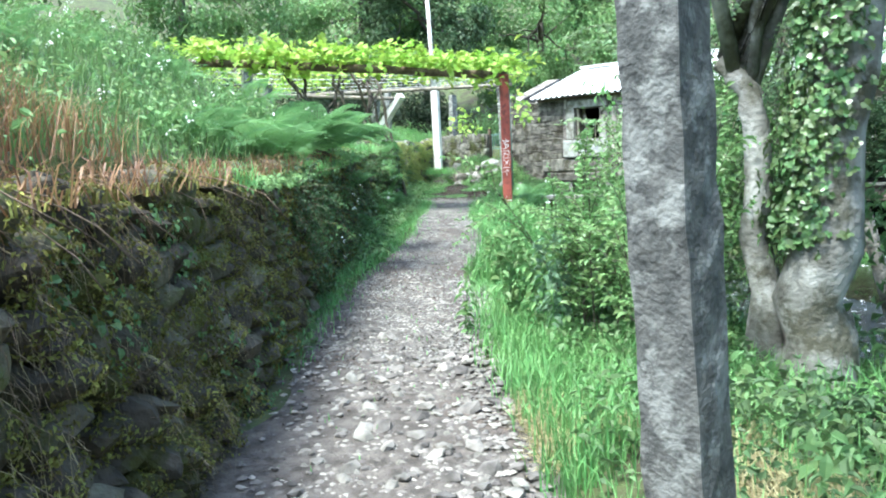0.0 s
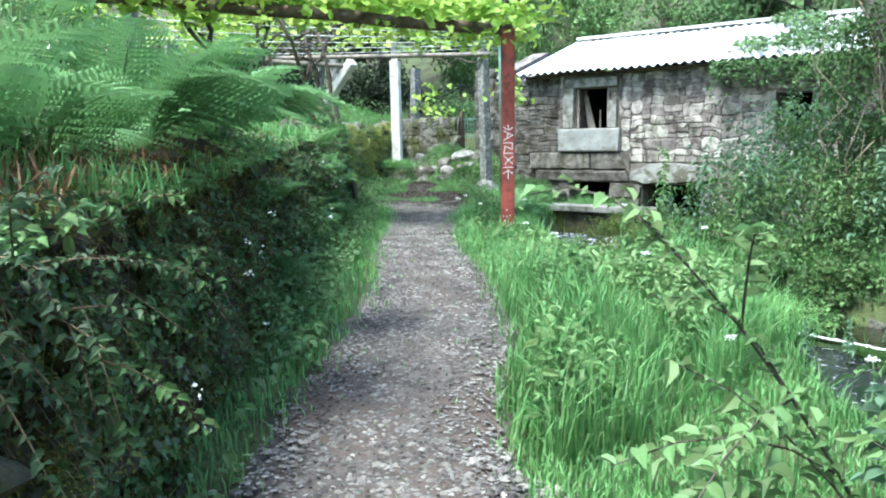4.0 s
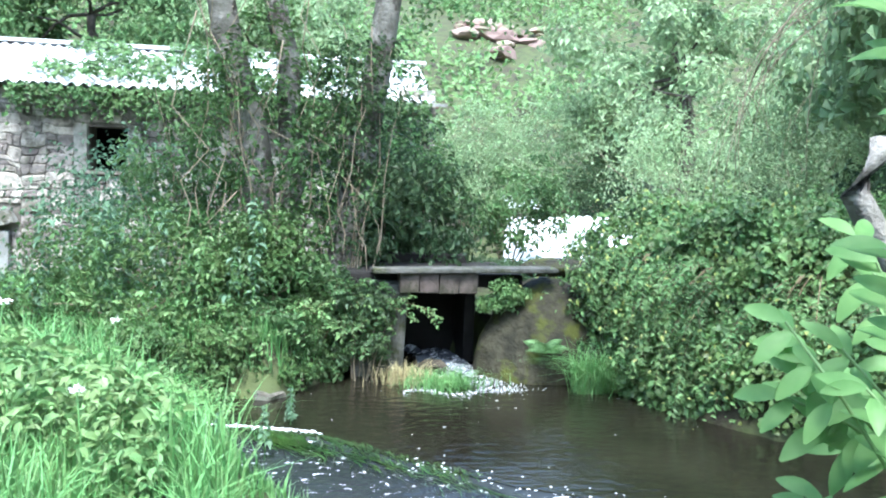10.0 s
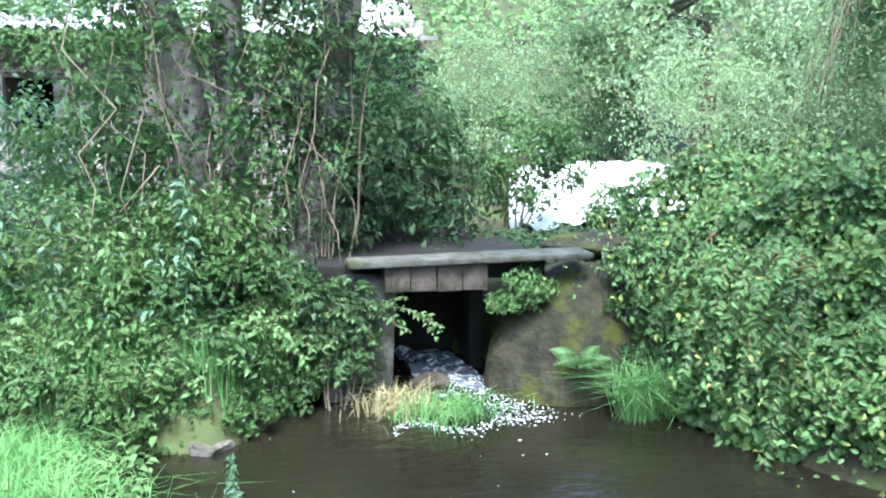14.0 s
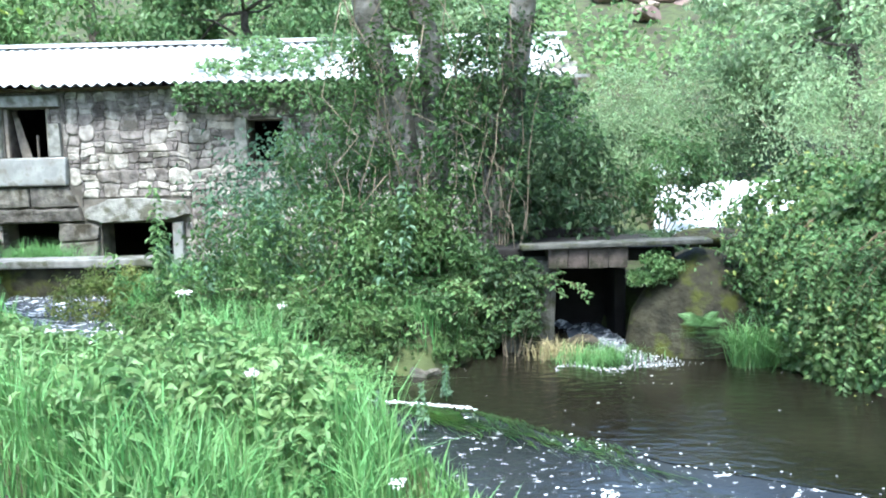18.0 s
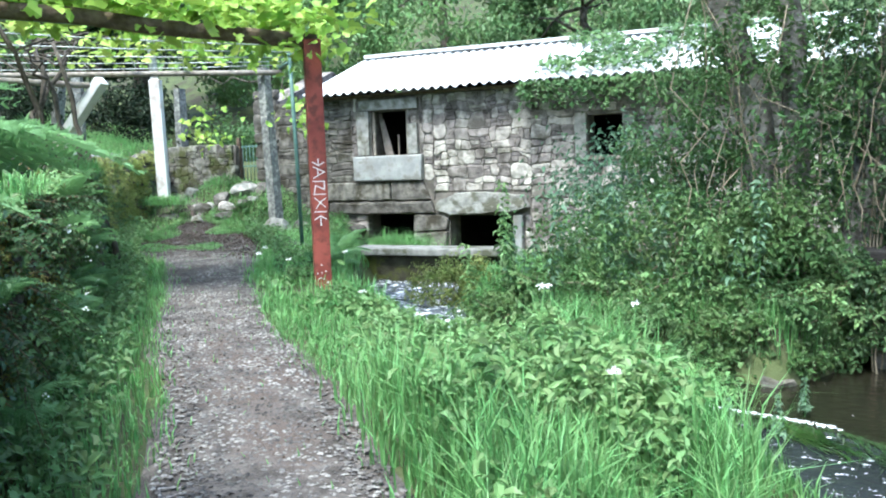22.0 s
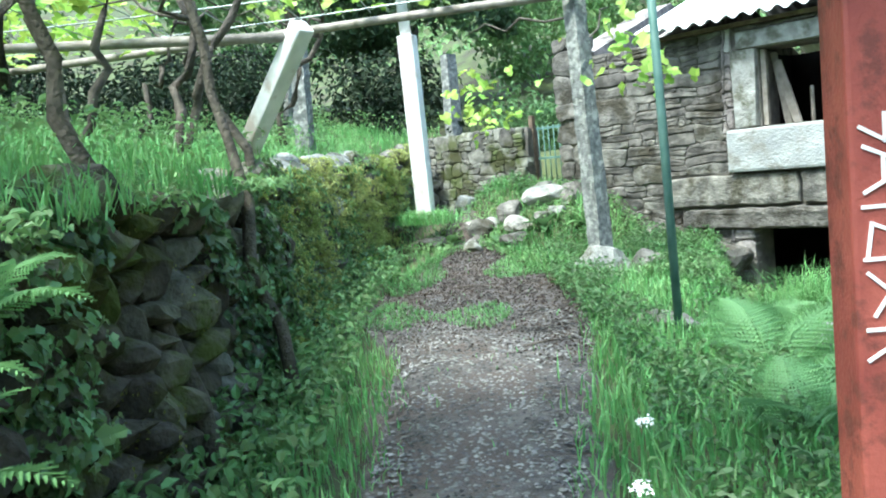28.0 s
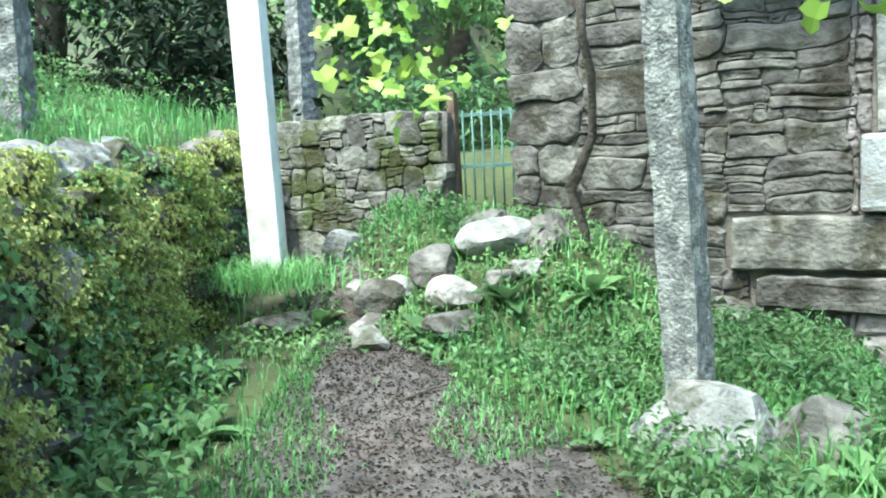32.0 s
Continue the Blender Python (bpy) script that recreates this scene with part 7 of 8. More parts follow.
# ---- ferns ----
def frond_mesh(name, L, seed, mat):
    """A twice-cut frond: a ribbon rachis, side ribs and small leaflets that share their edges."""
    g2 = np.random.default_rng(seed)
    n, m = 27, 10
    t = np.linspace(0, 1, n)
    V, Q, T = [], [], []
    for k in range(n):
        w = 0.006 * L * (1.1 - t[k])
        for sd in (-1, 1):
            V.append(np.array((L * t[k] * 0.85, sd * w, L * (0.55 * t[k] - 0.62 * t[k] ** 2.2))))
    Q += [(2 * k, 2 * k + 2, 2 * k + 3, 2 * k + 1) for k in range(n - 1)]
    for k in range(3, n - 1):
        w = L * 0.3 * math.sin(math.pi * min(1, 0.1 + t[k] * 0.9)) ** 0.9 * (1 - 0.35 * t[k]) + 0.012 * L
        for sd in (0, 1):
            prev = 2 * k + sd
            b = V[prev]
            d = np.array((w * 0.42, (2 * sd - 1) * w, -0.18 * w + g2.normal(0, 0.012 * L)))
            for j in range(m):
                c = b + d * (j + 1) / m - np.array((0, 0, 0.1 * w * ((j + 1) / m) ** 2))
                o = len(V)
                pl = 0.115 * w * (1 - 0.75 * j / m) + 0.005 * L
                mid = b + d * (j + 0.62) / m
                V += [c, mid + np.array((pl, (2 * sd - 1) * pl * 0.35, 0.02 * w)), mid + np.array((-pl * 0.75, (2 * sd - 1) * pl * 0.6, 0.02 * w))]
                T += [(prev, o, o + 1), (prev, o + 2, o)]
                prev = o
    return mesh_of(name, V, [np.array(Q), np.array(T)], mat)


FR = [frond_mesh("frond", 1.0, k, m_fern) for k in range(3)]
FRS = mesh_of("stalk", *(lambda v, q, t: (v, [q, t]))(*tube_arrays([(0, 0, 0), (0.3, 0, 0.15), (0.6, 0, 0.12)], [0.008, 0.006, 0.003], 5)), m_fern)


def fern(x, y, z, size, n, seed, label, spread=(0, 360)):
    r3 = random.Random(seed)
    e = empty("fern", x, y, z, label, "fern", "ferns")
    for k in range(n):
        a = r3.uniform(*spread) if spread != (0, 360) else 360 * k / n + r3.uniform(-20, 20)
        s = size * r3.uniform(0.7, 1.15)
        f = part("frond", FR[k % 3], e, m=pose(0, 0, 0, 0, 0, a) @ pose(0, 0, 0, r3.uniform(-15, 15), -r3.uniform(5, 42), 0) @ Matrix.Diagonal((s, s, s, 1)))
        part("stalk", FRS, f)
    return e


r4 = random.Random(17)
for k in range(20):
    s = r4.uniform(3.0, 13.5)
    x, y, b, tp, a = wall_at(s)
    o = r4.uniform(0.25 if s > 8.5 else 1.3, 2.8)
    fx, fy = x - math.sin(a) * o, y + math.cos(a) * o
    fern(fx, fy, gz(fx, fy) - 0.02, r4.uniform(0.5, 0.85), 6, k, "tall green bracken on the terrace edge")
for k, (s, o, sz) in enumerate([(9.4, 0.9, 0.8), (10.2, 0.5, 0.9), (10.9, 0.4, 0.9), (11.6, 0.35, 0.95), (12.4, 0.35, 0.9), (13.4, 0.3, 0.9), (8.6, 0.9, 0.7)]):
    x, y, b, tp, a = wall_at(s)
    fern(x - math.sin(a) * o, y + math.cos(a) * o, tp + 0.12, sz, 7, 300 + k, "large bracken arching out over the terrace wall")
for k in range(15):
    s = r4.uniform(13.2, 17.5)
    x, y, b, tp, a = wall_at(s)
    f = r4.uniform(0.05, 0.9)
    fern(x + math.sin(a) * 0.06, y - math.cos(a) * 0.06, b + (tp - b) * f, r4.uniform(0.35, 0.7), 7, 100 + k, "small fern growing out of the terrace wall")
for k, (x, y, s) in enumerate([(3.3, -5.9, 0.7), (3.0, -4.6, 0.6), (1.9, -4.6, 0.7), (1.5, -3.9, 0.6), (3.9, -4.2, 0.6), (1.2, -2.6, 0.6), (0.6, -1.2, 0.5), (9.75, -5.75, 0.3), (2.3, -5.3, 0.5), (1.6, -1.5, 0.5), (2.8, -2.4, 0.6)]):
    fern(x, y, gz(x, y) if k != 7 else -0.4, s, 8, 200 + k, "bright fern beside the stream")


for k, (s, sz) in enumerate([(11.3, 1.15), (12.3, 1.0)]):
    x, y, b, tp, a = wall_at(s)
    fern(x - math.sin(a) * 0.1, y + math.cos(a) * 0.1, tp + 0.2, sz, 5, 340 + k, "large bracken arching from the wall over the path", (5, 80))


# ---- path stones ----
PR = [rock_mesh("stone", m_stone_path, k + 60, 1, 0.3, 0.7) for k in range(6)]
path_ob = bpy.data.objects["path"]
r5 = random.Random(23)
done = 0
for _ in range(4000):
    if done >= 298:
        break
    x, y = r5.uniform(6.6, 12.2), -17.4 + 3.6 * r5.random() ** 1.2
    d, sd, _v = along(PATH_C, np.array([x]), np.array([y]))
    if d[0] > 0.74 or (sd[0] > 0 and d[0] > 0.75 * r5.random() ** 1.6):
        continue
    s = 0.035 + 0.095 * r5.random() ** 1.8
    part("stone", PR[done % 6], path_ob, m=pose(x, y, gz(x, y) + 0.05, r5.uniform(-25, 25), r5.uniform(-25, 25), r5.uniform(0, 360)) @ Matrix.Diagonal((s * 1.3, s, s * 0.75, 1)))
    done += 1


def pebbles(name, label, P, smin, smax, mat):
    n = len(P)
    base = np.array([(1, 0, 0), (0, 1, 0), (-1, 0, 0), (0, -1, 0), (0, 0, 0.7), (0.75, 0.75, 0.1), (-0.75, 0.7, 0.15), (-0.7, -0.75, 0.1), (0.7, -0.7, 0.12)])
    s = g.uniform(smin, smax, n)[:, None, None]
    th = g.uniform(0, 6.28, n)
    v = base[None] * g.uniform(0.6, 1.3, (n, 9, 1)) * s * np.array([1, 0.75, 0.7])
    c, si = np.cos(th)[:, None], np.sin(th)[:, None]
    v = np.stack([v[..., 0] * c - v[..., 1] * si, v[..., 0] * si + v[..., 1] * c, v[..., 2]], -1) + P[:, None]
    o = np.arange(n)[:, None] * 9
    rim = [0, 5, 1, 6, 2, 7, 3, 8]
    T = np.concatenate([o + [4, rim[k], rim[(k + 1) % 8]] for k in range(8)])
    return thing(name, mesh_of(name, v.reshape(-1, 3), [T], mat), label, "gravel", kind="stuff")


P = scatter(60000, 6.0, 14, -20.5, -12, lambda x, y: path_dist(x, y) < 0.78 - (0.7 - 0.75 * g.random(len(x)) ** 1.5) * (along(PATH_C, x, y)[1] > 0))[:8500] + [0, 0, 0.04]
pebbles("path_gravel", "loose angular pale stones on the path", P, 0.006, 0.034, m_pebble)
P = scatter(190000, -1.5, 8.5, -14.6, -3.5, lambda x, y: path_edge(x, y) < -0.03)[:36000] + [0, 0, 0.045]
pebbles("fine_gravel", "fine grey gravel and wood chips on the path", P, 0.004, 0.017, m_gravel)

# ---- weeds, litter and flowers ----
def rosette(name, label, category, x, y, z, leaves, L, wide, mat, seed, lift=(20, 60), group=""):
    """A plant of long broad leaves from one root."""
    r9 = random.Random(seed)
    e = empty(name, x, y, z, label, category, group)
    us = np.linspace(0, 1, 7)
    for k in range(leaves):
        ll = L * r9.uniform(0.6, 1.15)
        up = radians(r9.uniform(*lift))
        V = []
        for u_ in us:
            wd = wide * ll * math.sin(math.pi * min(1, u_ * 0.9 + 0.07)) ** 0.9
            cx, cz = ll * u_ * math.cos(up), ll * (u_ * math.sin(up) - 0.4 * u_ * u_)
            jx = 0.015 * ll * r9.uniform(-1, 1)
            V += [(cx, -wd + jx, cz + wd * 0.35), (cx, jx, cz), (cx, wd + jx, cz + wd * 0.35)]
        q = [(j * 3 + i, j * 3 + i + 1, j * 3 + i + 4, j * 3 + i + 3) for j in range(6) for i in (0, 1)]
        part("leaf", mesh_of("leaf", V, [np.array(q)], mat, True), e, m=pose(0, 0, 0, 0, 0, 360 * k / leaves + r9.uniform(-25, 25)))
    return e


for k, (x, y, L) in enumerate([(-3.35, -1.35, 0.3), (-2.55, -1.3, 0.34), (-2.2, -0.95, 0.34), (-1.75, -0.75, 0.34), (-1.5, -1.75, 0.26), (-0.55, -1.0, 0.32), (-0.15, -2.2, 0.34), (-1.2, -1.5, 0.24), (-2.9, -1.5, 0.22), (-1.5, -1.0, 0.34), (-2.0, -1.4, 0.26), (-0.1, -1.3, 0.3), (0.25, -2.6, 0.3), (-1.2, -2.2, 0.16), (-3.3, -2.3, 0.3), (-2.85, -2.85, 0.3), (2.45, -6.6, 0.24), (2.2, -6.1, 0.26), (3.3, -7.3, 0.22), (1.6, -4.9, 0.26), (4.4, -8.0, 0.26), (5.2, -9.0, 0.28), (5.9, -10.0, 0.3)]):
    rosette("dock_plant", "broad-leaved green dock growing beside the path", "dock", x, y, gz(x, y), 9, L, 0.17, m_leaf_mid if k % 3 else m_leaf_light, k, group="docks")
for k, (x, y, z, s) in enumerate([(-3.5, -2.85, 1.55, 0.34), (-3.1, -2.95, 1.52, 0.3), (-3.9, -2.6, 1.58, 0.26)]):
    rosette("laurel_sprout", "young bright green laurel sprout on the terrace edge", "shrub", x, y, gz(x, y) + 0.1, 9, s, 0.13, m_leaf_vine, 50 + k, (35, 80))
def nettle(x, y, z, h, mat, seed, label):
    g9 = np.random.default_rng(seed)
    e = empty("nettle", x, y, z, label, "nettle", "nettles")
    tip = np.array((g9.normal(0, 0.08), g9.normal(0, 0.08), h))
    p = curve_pts((0, 0, -0.03), tip, 0.0, 8, 0.012, seed)
    part("stem", tubes("stem", [(p, np.linspace(0.006, 0.002, 8))], m_grass, 5), e)
    m = int(h / 0.055)
    q = np.repeat(np.linspace(0.15, 1.0, m), 4)
    P = np.stack([np.interp(q, np.linspace(0, 1, 8), p[:, k]) for k in range(3)], 1)
    th = np.tile(np.arange(4) * np.pi / 2, m) + np.repeat(np.arange(m) * 0.8, 4) + g9.normal(0, 0.2, 4 * m)
    N = np.stack([np.cos(th) * 0.5, np.sin(th) * 0.5, 0.8 + 0 * th], 1)
    P = P + np.stack([np.cos(th), np.sin(th), 0 * th], 1) * 0.02
    part("foliage", leaf_mesh("foliage", P, N, 0.075, mat, aspect=0.48, seed=seed, kind="oval", droop=0.5), e)


r9 = random.Random(77)
for k in range(60):
    if k < 34:
        x, y = r9.uniform(4.3, 7.0), r9.uniform(-5.9, -5.0)
        nettle(x, y, gz(x, y), r9.uniform(0.6, 1.25), (m_leaf_blue, m_leaf_light, m_leaf_mid)[k % 3], k, "tall leafy nettle on the stream island")
    else:
        x, y = r9.uniform(3.6, 6.7), r9.uniform(-10.4, -7.7)
        if path_edge(x, y) < 0.35 or height(x, y) < -0.6 or (x < 5.7 and y > -9.4):
            continue
        nettle(x, y, gz(x, y), r9.uniform(0.3, 0.55), (m_leaf_light, m_leaf_mid)[k % 2], k, "young nettle in the bank grass")
for k in range(22):
    x, y = r9.uniform(8.1, 9.2), r9.uniform(-13.35, -12.5)
    nettle(x, y, gz(x, y), r9.uniform(0.5, 0.95), (m_leaf_light, m_leaf_blue)[k % 2], 300 + k, "tall nettle in the verge beside the path")
# umbels and bramble flowers
for k, (x, y, h) in enumerate([(6.2, -9.6, 0.75), (6.5, -9.0, 0.6), (5.2, -8.9, 0.35), (4.2, -7.9, 0.3), (6.7, -10.2, 0.7), (2.5, -6.75, 0.4), (2.75, -6.9, 0.35), (3.3, -6.6, 0.4), (2.3, -6.3, 0.4), (8.05, -10.6, 0.5), (7.3, -10.3, 0.4)]):
    z = gz(x, y)
    e = empty("umbel_flower", x, y, z, "tall weed with a small white umbel of flowers", "flower", "umbels")
    g9 = np.random.default_rng(k)
    tip = np.array((0.05 * g9.normal(), 0.05 * g9.normal(), h))
    part("stem", tubes("stem", [(curve_pts((0, 0, -0.02), tip, 0.0, 6, 0.01, k), 0.004)], m_grass, 5), e)
    n = 60
    r_ = 0.03 * np.sqrt(g9.random(n))
    th = g9.uniform(0, 6.28, n)
    P = tip + np.stack([r_ * np.cos(th), r_ * np.sin(th), 0.012 - 5 * r_ ** 2 + 0.006 * g9.normal(size=n)], 1)
    part("blossom", leaf_mesh("blossom", P, g9.normal(0, 0.3, P.shape) + [0, 0, 1], 0.01, m_flower, aspect=0.9, seed=k), e, "small white blossom")
    for j in range(6):
        part("leaf", leaf_mesh("leaf", (tip * (0.2 + 0.1 * j))[None], g9.normal(0, 0.6, (1, 3)) + [0, 0, 1], 0.07, m_leaf_light, aspect=0.4, seed=k * 7 + j, kind="oval"), e)
# flower spike standing by the weir
for k, (x, y, h) in enumerate([(7.36, -6.95, 0.36), (7.2, -7.6, 0.4), (6.9, -7.7, 0.38)]):
    e = empty("mint_spike", x, y, LOW_Z, "pale whorled spike of water mint by the weir", "flower")
    part("stem", tubes("stem", [([(0, 0, 0), (0.01, 0, h)], [0.006, 0.003])], m_grass, 5), e)
    for j in range(6):
        g9 = np.random.default_rng(k * 9 + j)
        th = g9.uniform(0, 6.28, 16)
        r_ = 0.045 - 0.005 * j
        P = np.stack([r_ * np.cos(th) * 0.5, r_ * np.sin(th) * 0.5, np.full(16, h * (0.35 + 0.12 * j))], 1)
        wh = part("whorl", leaf_mesh("whorl", P, np.stack([np.cos(th), np.sin(th), 0.9 + 0 * th], 1), r_, m_leaf_blue, aspect=0.6, seed=j), e)
        tagged(wh, "", "", "", "stuff")
# white bramble blossom on the terrace wall
n = 16
s = g.uniform(9.5, 16, n)
for nm, cnt in (("bramble_blossom", n),):
    C = np.array([(lambda q: (q[0] + math.sin(q[4]) * 0.35, q[1] - math.cos(q[4]) * 0.35, q[2] + g.uniform(0.3, 1.3)))(wall_at(v)) for v in s])
    P = np.repeat(C, 5, 0) + g.normal(0, 0.012, (cnt * 5, 3))
    thing(nm, leaf_mesh(nm, P, g.normal(0, 0.4, P.shape) + [0.5, -0.5, 0.5], 0.013, m_flower, aspect=0.9, seed=2), "scattered white bramble blossom on the terrace wall", "flowers", kind="stuff")
P = scatter(90000, -3.6, 0.9, -5.2, -1.0, lambda x, y: (path_edge(x, y) < -0.02) & (g.random(len(x)) < step(-5.2, -3.9, y)))[:16000] + [0, 0, 0.05]
thing("leaf_litter", leaf_mesh("leaf_litter", P, g.normal(0, 0.3, P.shape) + [0, 0, 1], 0.018, m_litter, aspect=0.45, seed=31), "dark rotting leaf litter and bark on the path", "leaf litter", kind="stuff")
P = scatter(30000, 2.5, 9.0, -15.5, -7.0, lambda x, y: path_edge(x, y) < -0.02)[:900] + [0, 0, 0.05]
thing("leaf_litter", leaf_mesh("leaf_litter", P, g.normal(0, 0.3, P.shape) + [0, 0, 1], 0.02, m_litter, aspect=0.45, seed=32), "dark rotting leaf litter and bark on the path", "leaf litter", kind="stuff")
for k, (x, y, a, L) in enumerate([(-1.6, -3.2, 0.4, 0.4), (-1.1, -3.6, 1.9, 0.35), (-2.2, -2.2, 1.2, 0.45), (-0.9, -3.1, 2.6, 0.3), (9.9, -16.2, 0.3, 0.4), (0.3, -4.6, 1.0, 0.35)]):
    p = [(x, y, gz(x, y) + 0.055), (x + math.cos(a) * L / 2, y + math.sin(a) * L / 2, gz(x, y) + 0.07), (x + math.cos(a) * L, y + math.sin(a) * L, gz(x + math.cos(a) * L, y + math.sin(a) * L) + 0.055)]
    thing("fallen_twig", tubes("fallen_twig", [(p, [0.006, 0.005, 0.003])], m_bark_dark, 5), "thin dark twig lying on the path", "twig")
# red-brown dead stems over the wall
for k in range(26):
    x, y, b_, tp, an = wall_at(g.uniform(3.0, 7.0))
    a = np.array((x - math.sin(an) * 0.35, y + math.cos(an) * 0.35, tp + 0.1))
    b = np.array((x + math.sin(an) * 0.1 + g.normal(0, 0.15), y - math.cos(an) * 0.1 + g.normal(0, 0.15), tp - g.uniform(0.0, 0.25)))
    thing("dead_stem", tubes("dead_stem", [(curve_pts(a, b, 0.1, 6, 0.02, k), 0.003)], m_timber, 5), "dead red-brown stem trailing over the wall", "stem", group="dead stems")

# ---- wall stones ----
r6 = random.Random(29)
count = 0
s = 0.4
RV, FACE = ([], []), []
while s < WALL_LEN - 0.1:
    w = r6.uniform(0.16, 0.38)
    x, y, b, tp, a = wall_at(s + w / 2)
    z = b - 0.08 - 0.1 * r6.random()
    while z < tp - 0.05:
        h = r6.uniform(0.1, 0.23)
        f = (z + h / 2 - b) / (tp - b)
        off = 0.02 + 0.13 * f + r6.uniform(-0.05, 0.05)
        M = Matrix.Translation((x - math.sin(a) * off, y + math.cos(a) * off, z + h / 2)) @ Matrix.Rotation(a + r6.uniform(-0.25, 0.25), 4, "Z") @ pose(0, 0, 0, r6.uniform(-14, 14), r6.uniform(-14, 14), 0) @ Matrix.Diagonal((w * r6.uniform(1.05, 1.4), 0.36, h * r6.uniform(1.05, 1.4), 1))
        src = (ROCKS if s < 18.5 + 3 * r6.random() else ROCKS_PALE)[r6.randrange(9)]
        co = np.array([M @ v.co for v in src.vertices])
        tri = np.array([p.vertices[:] for p in src.polygons])
        dark_ = src in ROCKS
        FACE.append(np.concatenate([co[tri].reshape(-1, 9), np.full((len(tri), 1), s + w / 2), np.full((len(tri), 1), a)], 1))
        if count < 298 and (4.5 < s < 10.5 or 17.5 < s < 26) and r6.random() < 0.8:
            part("stone", src, ret_wall, m=M)
            count += 1
        else:
            bin_ = RV[0 if dark_ else 1]
            bin_.append(co)
        z += h * 0.93
    s += w * 0.93
for bin_, mt_ in zip(RV, (m_mossrock, m_rubble)):
    tri = np.array([p.vertices[:] for p in ROCKS[0].polygons])
    m = len(ROCKS[0].vertices)
    rest = part("stone_courses", mesh_of("stone_courses", np.concatenate(bin_), [np.concatenate([tri + m * k for k in range(len(bin_))])], mt_), ret_wall)
    tagged(rest, "", "", "", "stuff")

# ---- growth on the terrace wall ----
FACE = np.concatenate(FACE)
A_, B_, C_ = FACE[:, 0:3], FACE[:, 3:6], FACE[:, 6:9]
FN = np.cross(B_ - A_, C_ - A_)
AREA = np.linalg.norm(FN, axis=1) / 2
FN = FN / (2 * AREA[:, None] + 1e-9)
FOUT = np.stack([np.sin(FACE[:, 10]), -np.cos(FACE[:, 10]), 0 * AREA], 1)
OUTER = (FN * FOUT).sum(1) + 0.5 * FN[:, 2] > 0.05
g = np.random.default_rng(91)


def on_stones(n, lo, hi, keep=None):
    """Points on the outer faces of the wall's stones between two places along it: points, normals, outward way, place."""
    p = AREA * OUTER * (FACE[:, 9] > lo) * (FACE[:, 9] < hi)
    i = g.choice(len(p), n, p=p / p.sum())
    u, v = g.random((n, 1)), g.random((n, 1))
    u, v = np.where(u + v > 1, 1 - u, u), np.where(u + v > 1, 1 - v, v)
    P = A_[i] + (B_[i] - A_[i]) * u + (C_[i] - A_[i]) * v
    k = np.ones(n, bool) if keep is None else keep(P, FACE[i, 9])
    return P[k], FN[i][k], FOUT[i][k], FACE[i, 9][k]


def patch(P, q, f, o):
    """Uneven patches over the wall."""
    return np.sin(q * f + o) * np.cos(P[:, 2] * f * 1.4 + o * 1.7) + 0.6 * np.sin(q * f * 2.7 + P[:, 2] * f * 2.1 + o)


P, N, O, q = on_stones(210000, 2.5, 16.5, lambda P, q: patch(P, q, 3.1, 0.4) + 0.6 * patch(P, q, 11.0, 1.0) > -0.55)
P = P + N * np.clip(0.02 + 0.03 * patch(P, q, 13.0, 2.0), 0, 0.06)[:, None] * g.random((len(P), 1))
thing("wall_moss", leaf_mesh("wall_moss", P, N + g.normal(0, 0.6, N.shape) + [0, 0, 0.2], 0.02, m_moss, aspect=0.55, seed=19, droop=0.6), "fine olive moss on the stones of the terrace wall", "moss", kind="stuff")
P, N, O, q = on_stones(26000, 17.5, 27, lambda P, q: patch(P, q, 2.6, 1.4) > 0.5)
thing("wall_moss", leaf_mesh("wall_moss", P, N + g.normal(0, 0.5, N.shape) + [0, 0, 0.2], 0.014, m_moss, aspect=0.55, seed=20, droop=0.6), "fine olive moss on the stones of the terrace wall", "moss", kind="stuff")


def strands(name, label, P, O, lo, hi, mat, width=0.004):
    """Rootlets and dead stems that hang down a wall."""
    n = len(P)
    L = g.uniform(lo, hi, (n, 1)) * g.uniform(0.4, 1, (n, 1))
    sd = np.stack([-O[:, 1], O[:, 0], 0 * L[:, 0]], 1)
    p0 = P + O * 0.01
    p1 = p0 + O * g.uniform(0.02, 0.07, (n, 1)) + sd * g.normal(0, 0.2, (n, 1)) * L - [0, 0, 1] * L * 0.35
    p2 = p1 + O * g.normal(0.0, 0.02, (n, 1)) + sd * g.normal(0, 0.2, (n, 1)) * L - [0, 0, 1] * L * 0.65
    w_ = sd * width / 2
    V = np.stack([p0 - w_, p0 + w_, p1 + w_, p1 - w_, p2], 1).reshape(-1, 3)
    o = np.arange(n)[:, None] * 5
    return thing(name, mesh_of(name, V, [o + [0, 1, 2, 3], o + [3, 2, 4]], mat), label, "roots", kind="stuff")


